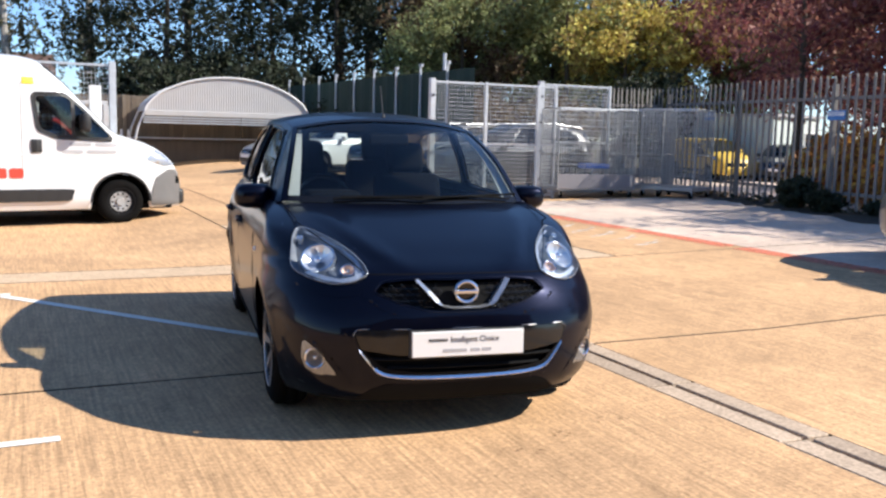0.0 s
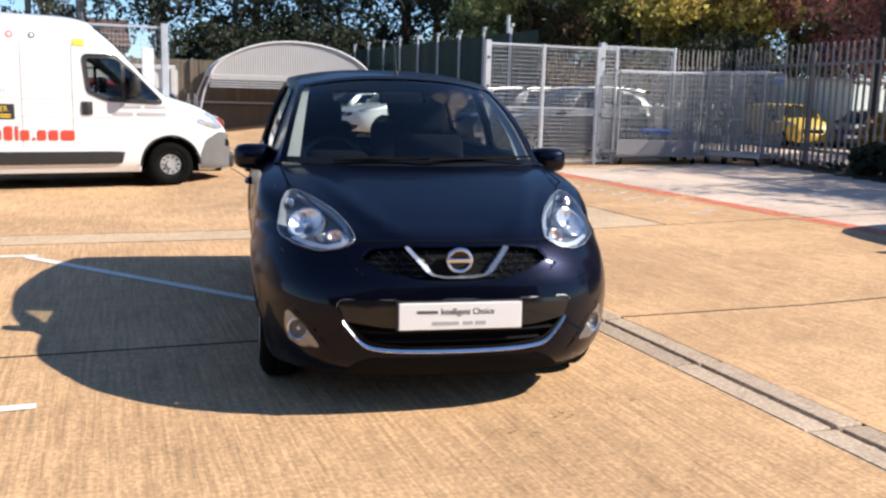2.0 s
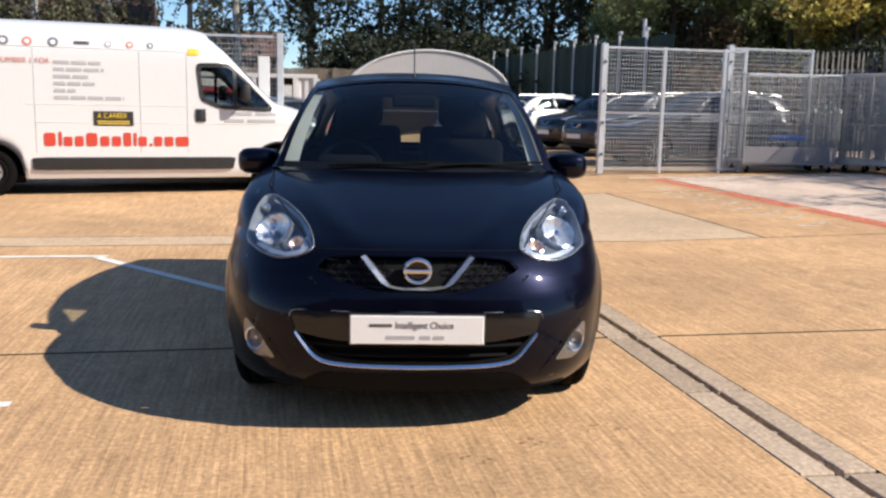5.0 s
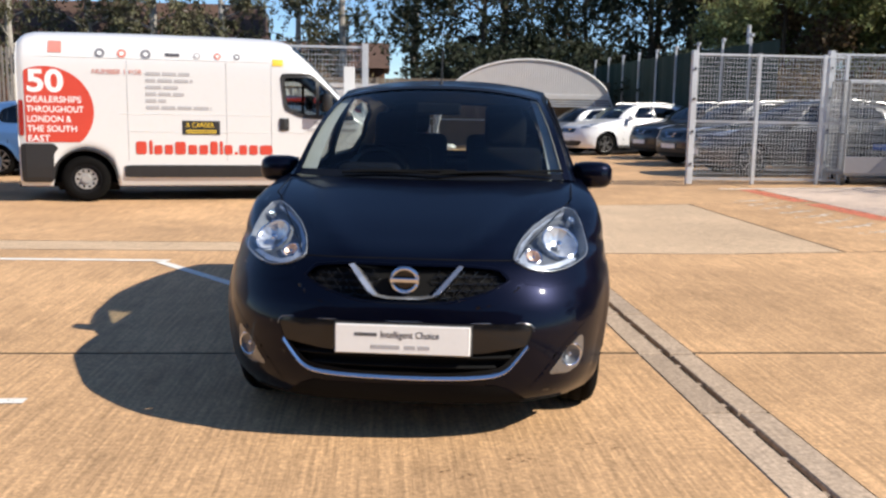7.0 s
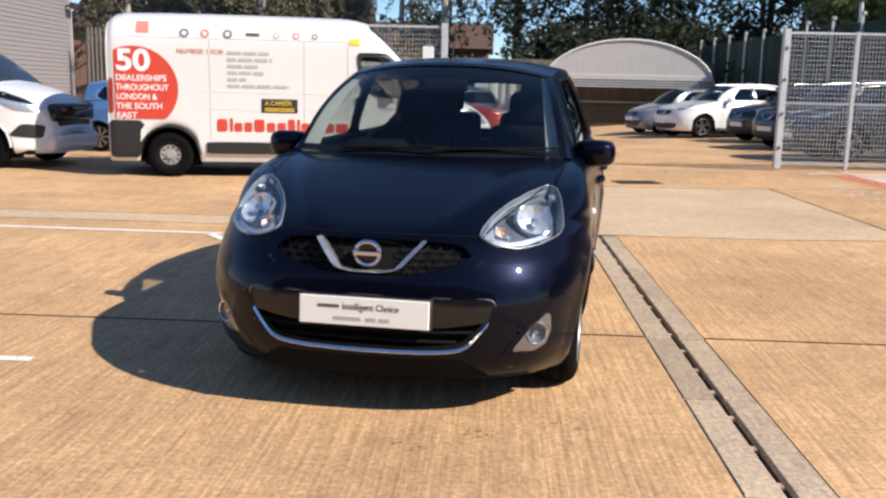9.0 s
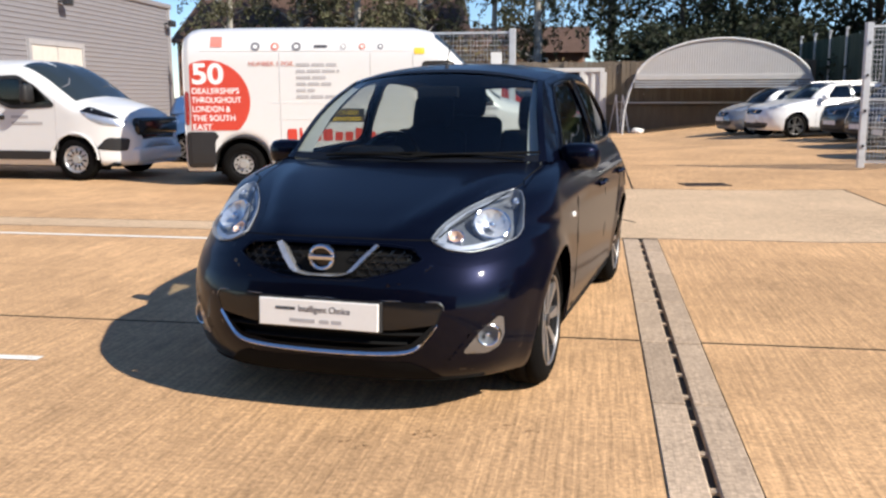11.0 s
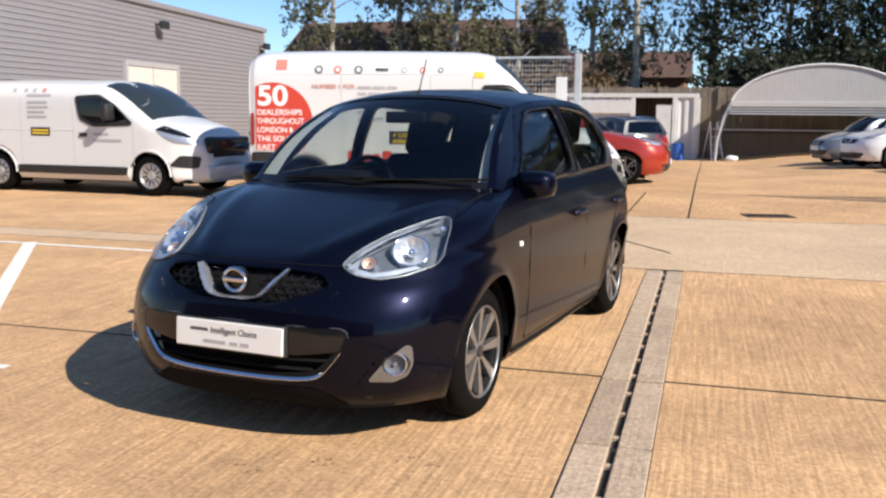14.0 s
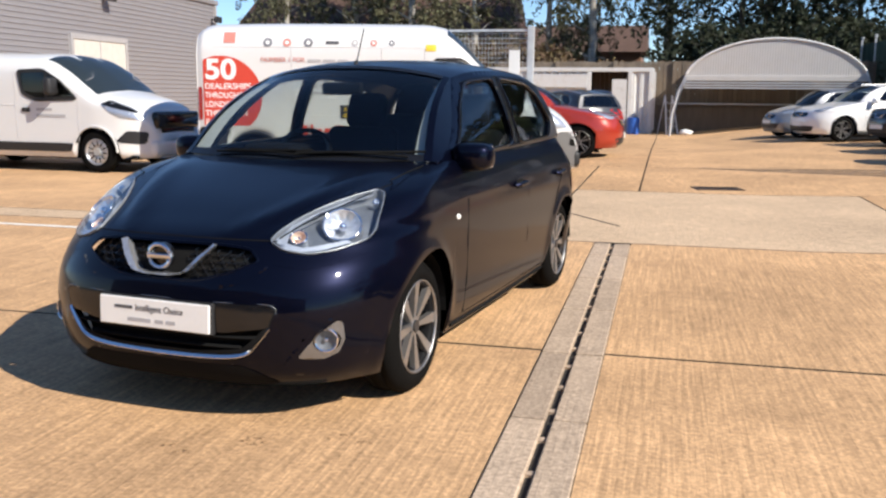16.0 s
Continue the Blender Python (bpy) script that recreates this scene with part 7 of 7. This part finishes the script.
part("lower_bumper", patch(rounded([(5.50, 0.27), (6.105, 0.27), (6.105, 0.62), (6.00, 0.84), (5.80, 0.84), (5.60, 0.72), (5.52, 0.5)], 0.12, 2), [], lambda a, b: tuple(vk.side(a, b, 0.010)), 0.05), GREY_PL, van, "grey plastic front bumper corner", smooth=True)
part("bumper_recess", patch(rounded([(5.95, 0.62), (6.05, 0.60), (6.04, 0.70), (5.96, 0.74)], 0.2, 2), [], lambda a, b: tuple(vk.side(a, b, 0.014)), 0.05), LINER_AND_SHADE, van)
# brand name on the side as plain red blocks
x = 1.72
rr = random.Random(3)
for wd, up in ((0.17, 0.24), (0.05, 0.26), (0.13, 0.17), (0.13, 0.18), (0.17, 0.24), (0.14, 0.18), (0.14, 0.18), (0.12, 0.25), (0.05, 0.25), (0.13, 0.18), (0.05, 0.05), (0.13, 0.18), (0.14, 0.18), (0.21, 0.18)):
    decal(van, vk, rounded(rect(x, x + wd * 0.88, 0.72, 0.72 + up * 0.80), 0.2, 2), RED_VINYL, "brand_block", off=0.008)
    x += wd + 0.018
for x0, x1, z in ((4.32, 4.62, 1.20), (4.68, 5.0, 1.20), (4.22, 4.5, 1.09), (4.56, 4.98, 1.09)):
    decal(van, vk, rect(x0, x1, z, z + 0.045), GREY_INK, "print_bar")

tf_w = [(2.66, 1.62), (3.14, 1.64), (3.44, 1.48), (3.80, 1.16), (3.0, 1.13), (2.74, 1.24)]
van2, vk2 = build_van(BAYS @ pose(-9.22, 14.34, 0, 0, 0, -2.5), MID_VAN, WHITE_PAINT, "white mid-size panel van with small lettering parked by the building", tf_w, (3.16, 4.06),
                      dict(v=(1.52, 2.60, 3.78), z0=0.5, z1=1.6, h=((0.3, 2.6, 1.06),)), (1.42, 3.62, 0.33, 0.47), (2.80, 0.99), [(4.18, 1.09), (4.30, 1.165), (4.62, 1.06), (4.84, 0.93), (4.82, 0.84), (4.52, 0.87), (4.34, 0.96)], "cap", 11)
for z, w0 in ((1.62, 0.5), (1.50, 0.42), (1.42, 0.44), (1.34, 0.36), (1.26, 0.4)):
    decal(van2, vk2, rect(1.66, 1.66 + w0, z, z + 0.035), GREY_INK, "print_bar")
for x, c in ((1.62, GREY_INK), (1.8, GREY_INK), (2.0, FADED_RED), (1.38, GREY_INK)):
    decal(van2, vk2, circle(x, 1.72, 0.04, 12), c, "round_mark")
decal(van2, vk2, circle(0.60, 1.22, 0.42, 40), RED_VINYL, "red_disc_decal", "red vinyl disc", 0.006)
decal(van2, vk2, rect(1.72, 2.12, 0.96, 1.10), BLACK_VINYL, "notice_decal", "black notice with yellow print")
for i in (0, 1):
    decal(van2, vk2, rect(1.75, 2.09, 0.985 + i * 0.05, 1.015 + i * 0.05), YELLOW_VINYL, "print_bar", off=0.011)
for x0, x1, z in ((3.0, 3.3, 0.98), (3.0, 3.55, 0.88)):
    decal(van2, vk2, rect(x0, x1, z, z + 0.04), GREY_INK, "print_bar")
part("fog_recess", patch(rounded([(4.42, 0.50), (4.86, 0.46), (4.90, 0.66), (4.60, 0.68)], 0.2, 2), [], lambda a, b: tuple(vk2.side(a, b, 0.010)), 0.05), BLACK_PL, van2, smooth=True)
part("headlight_mask", patch(rounded([(4.19, 1.09), (4.30, 1.16), (4.66, 1.03), (4.78, 0.95), (4.56, 1.00), (4.36, 1.05)], 0.2, 2), [], lambda a, b: tuple(vk2.side(a, b, 0.009)), 0.05), GLOSS_BLACK, van2)
part("grille_panel", boxed(4.86, 5.01, -0.62, 0.62, 0.70, 0.98, 0.06, 3), GLOSS_BLACK, van2, smooth=True)

# yellow works van and pale hut beyond the palisade
van3, vk3 = build_van(pose(26.5, 32.0, -0.125, 0, 0, -102) @ Matrix.Scale(0.86, 4), MID_VAN, YELLOW, "yellow works van behind the palisade fence", tf_w, (3.16, 4.06),
                      dict(v=(1.52, 2.60), z0=0.5, z1=1.6, h=()), (1.42, 3.62, 0.33, 0.47), (2.80, 0.99), [(4.22, 1.03), (4.33, 1.13), (4.62, 1.02), (4.72, 0.90), (4.45, 0.92)], "alloy", 10)
tagged(part("rear_yard", boxed(16.5, 42, 17.0, 40, -0.30, -0.125), CONC_PINK), "pale concrete yard beyond the palisade fence", "pavement", kind="structure")
hut = thing("site_cabin", pose(29.8, 28.8, -0.14, 0, 0, 12), "pale green site cabin beyond the palisade fence", "site cabin")
HUTM = mat("pale_green_cabin_paint", (0.60, 0.66, 0.61), 0.5, vary=0.08)
part("cabin_wall", boxed(-1.9, 1.5, 0, 5.6, 0.15, 2.6, 0.02, 1), HUTM, hut)
part("cabin_roof", boxed(-2.0, 1.6, -0.1, 5.7, 2.6, 2.72), CLAD_TRIM, hut)
for xx in (0.9,):
    cw = part("cabin_window", boxed(xx - 0.5, xx + 0.5, -0.03, 0.0, 1.2, 2.0), PLATE, hut)
    part("window_pane", boxed(xx - 0.44, xx + 0.44, -0.04, -0.03, 1.26, 1.94), GLOSS_BLACK, cw)


# --- other parked cars ---
def parked(spec, m, paint, label):
    g, s2, c2, scr = build_car(m, spec, paint, label, group="parked cars")
    zs = s2.z1
    big = spec is CROSS
    k = 1.12 if big else 1.0
    up = 0.10 if big else 0.0
    hl = [(0.46 * k, 0.74 + up), (0.62 * k, 0.72 + up), (0.72 * k, 0.76 + up), (0.72 * k, 0.86 + up), (0.62 * k, 0.85 + up)]
    for s in (-1, 1):
        o = hl if s > 0 else mirrored(hl)
        h = part("headlight", patch(rounded(o, 0.2, 2), [], lambda a, b: s2.front(a, b, 0.008), 0.06), BEZEL, g, smooth=True)
        part("rear_lamp", patch(rounded([(s2.yr(0.8) - 0.30, 0.78), (s2.yr(0.8) - 0.06, 0.78), (s2.yr(0.8) - 0.08, zs - 0.02), (s2.yr(0.8) - 0.22, zs - 0.03)], 0.2, 2), [], lambda a, b: (lambda p: (p.x * s, p.y, p.z))(s2.side(a, b, 0.008)), 0.08), REDLENS, g)
        part("door_mirror", boxed(-0.11, 0.11, -0.07, 0.06, -0.07, 0.08, 0.04, 2), paint, g, at=pose(s * (0.86 * k), 0.75 * k, zs + 0.03))
        for y in (0.62, 1.64, 2.25):
            part("door_seam", tube(bmesh.new(), [(lambda p: (p.x * s, p.y, p.z))(s2.side(y, z, 0.0)) for z in (0.32, 0.5, 0.7, zs - 0.02)], 0.005, 4), LINER_AND_SHADE, g)
        if big:
            part("sill_cladding", tube(bmesh.new(), [(lambda p: (p.x * s, p.y, p.z))(s2.side(y, 0.27, 0.0)) for y in (0.45, 1.0, 2.2)], 0.05, 6, flat=(0.02, 0.06)), BLACK_PL, g)
            part("roof_rail", tube(bmesh.new(), [(lambda p: (p.x * s * 0.96, p.y, p.z + 0.05))(c2.roof(1.0, y)) for y in (1.3, 1.5, 2.2, 2.9, 3.05)], 0.016, 6), SATIN, g)
    part("front_grille", patch(rounded([(-0.40 * k, 0.70 + up), (0.40 * k, 0.70 + up), (0.32 * k, 0.57 + up), (-0.32 * k, 0.57 + up)], 0.2, 2), [], lambda a, b: s2.front(a, b, 0.006), 0.1), GLOSS_BLACK, g)
    part("lower_intake", patch(rounded([(-0.62 * k, 0.44), (0.62 * k, 0.44), (0.5 * k, 0.28), (-0.5 * k, 0.28)], 0.2, 2), [], lambda a, b: s2.front(a, b, 0.006), 0.1), BLACK_PL, g)
    part("grille_trim", tube(bmesh.new(), [s2.front(a * k, b + up, 0.012) for a, b in ((-0.16, 0.70), (-0.09, 0.60), (0.09, 0.60), (0.16, 0.70))], 0.012, 5), CHROME, g)
    pf2 = s2.front(0, 0.48)
    part("number_plate", boxed(-0.26, 0.26, -0.008, 0.004, -0.055, 0.055), PLATE, g, at=pose(0, pf2.y - 0.012, 0.48))
    part("dashboard", boxed(-0.62, 0.62, 0.55, 0.95, zs - 0.3, zs - 0.01, 0.05, 2), DARK_IN, g)
    for s in (-1, 1):
        seat(g, s * 0.36, 1.45, 0.45 + up)
    return g


P_WHITE = car_paint("white_car_paint", (0.78, 0.78, 0.78), 0.0)
P_SILVER = car_paint("silver_car_paint", (0.27, 0.28, 0.30), 0.5)
P_BLACK = car_paint("black_car_paint", (0.008, 0.008, 0.010), 0.0)
P_GREY = car_paint("dark_grey_car_paint", (0.035, 0.037, 0.042), 0.4)
P_RED = car_paint("orange_red_car_paint", (0.38, 0.032, 0.014), 0.2)
P_BLUE = car_paint("light_blue_car_paint", (0.10, 0.22, 0.46), 0.4)
ROW = "in the row by the screen fence"
for spec, x, y, rot, paint, lab in (
        (HATCH, 7.55, 30.8, -72, P_SILVER, "silver hatchback " + ROW),
        (CROSS, 8.20, 28.2, -70, P_WHITE, "white crossover with roof rails " + ROW),
        (CROSS, 9.9, 33.6, -72, P_GREY, "tall dark crossover " + ROW),
        (CROSS, 9.70, 25.4, -70, P_BLACK, "black crossover " + ROW),
        (CROSS, 9.55, 22.3, -70, P_GREY, "dark grey crossover " + ROW),
        (CROSS, 9.2, 19.0, -88, P_GREY, "dark grey crossover parked behind the mesh gate"),
        (CROSS, 2.02, 20.5, 90, P_RED, "orange-red crossover parked inside the gate"),
        (HATCH, 1.35, 17.75, 90, P_SILVER, "silver hatchback parked just inside the gate"),
        (CROSS, 0.0, 29.3, -143, P_GREY, "grey crossover seen from behind inside the compound"),
        (HATCH, -3.3, 19.3, 90, P_BLUE, "light blue hatchback parked behind the vans"),
        (HATCH, -7.5, 19.4, 90, P_WHITE, "white hatchback parked beside the clad building"),
        (CROSS, 9.6, 6.5, 180, P_BLACK, "black crossover parked on the bleached concrete"),
        (HATCH, 26.9, 27.0, -55, P_BLACK, "black hatchback beyond the palisade fence")):
    parked(spec, pose(x, y, rise(x) + fall(x, y) if x < 15 else -0.125, 0, 0, rot), paint, lab)
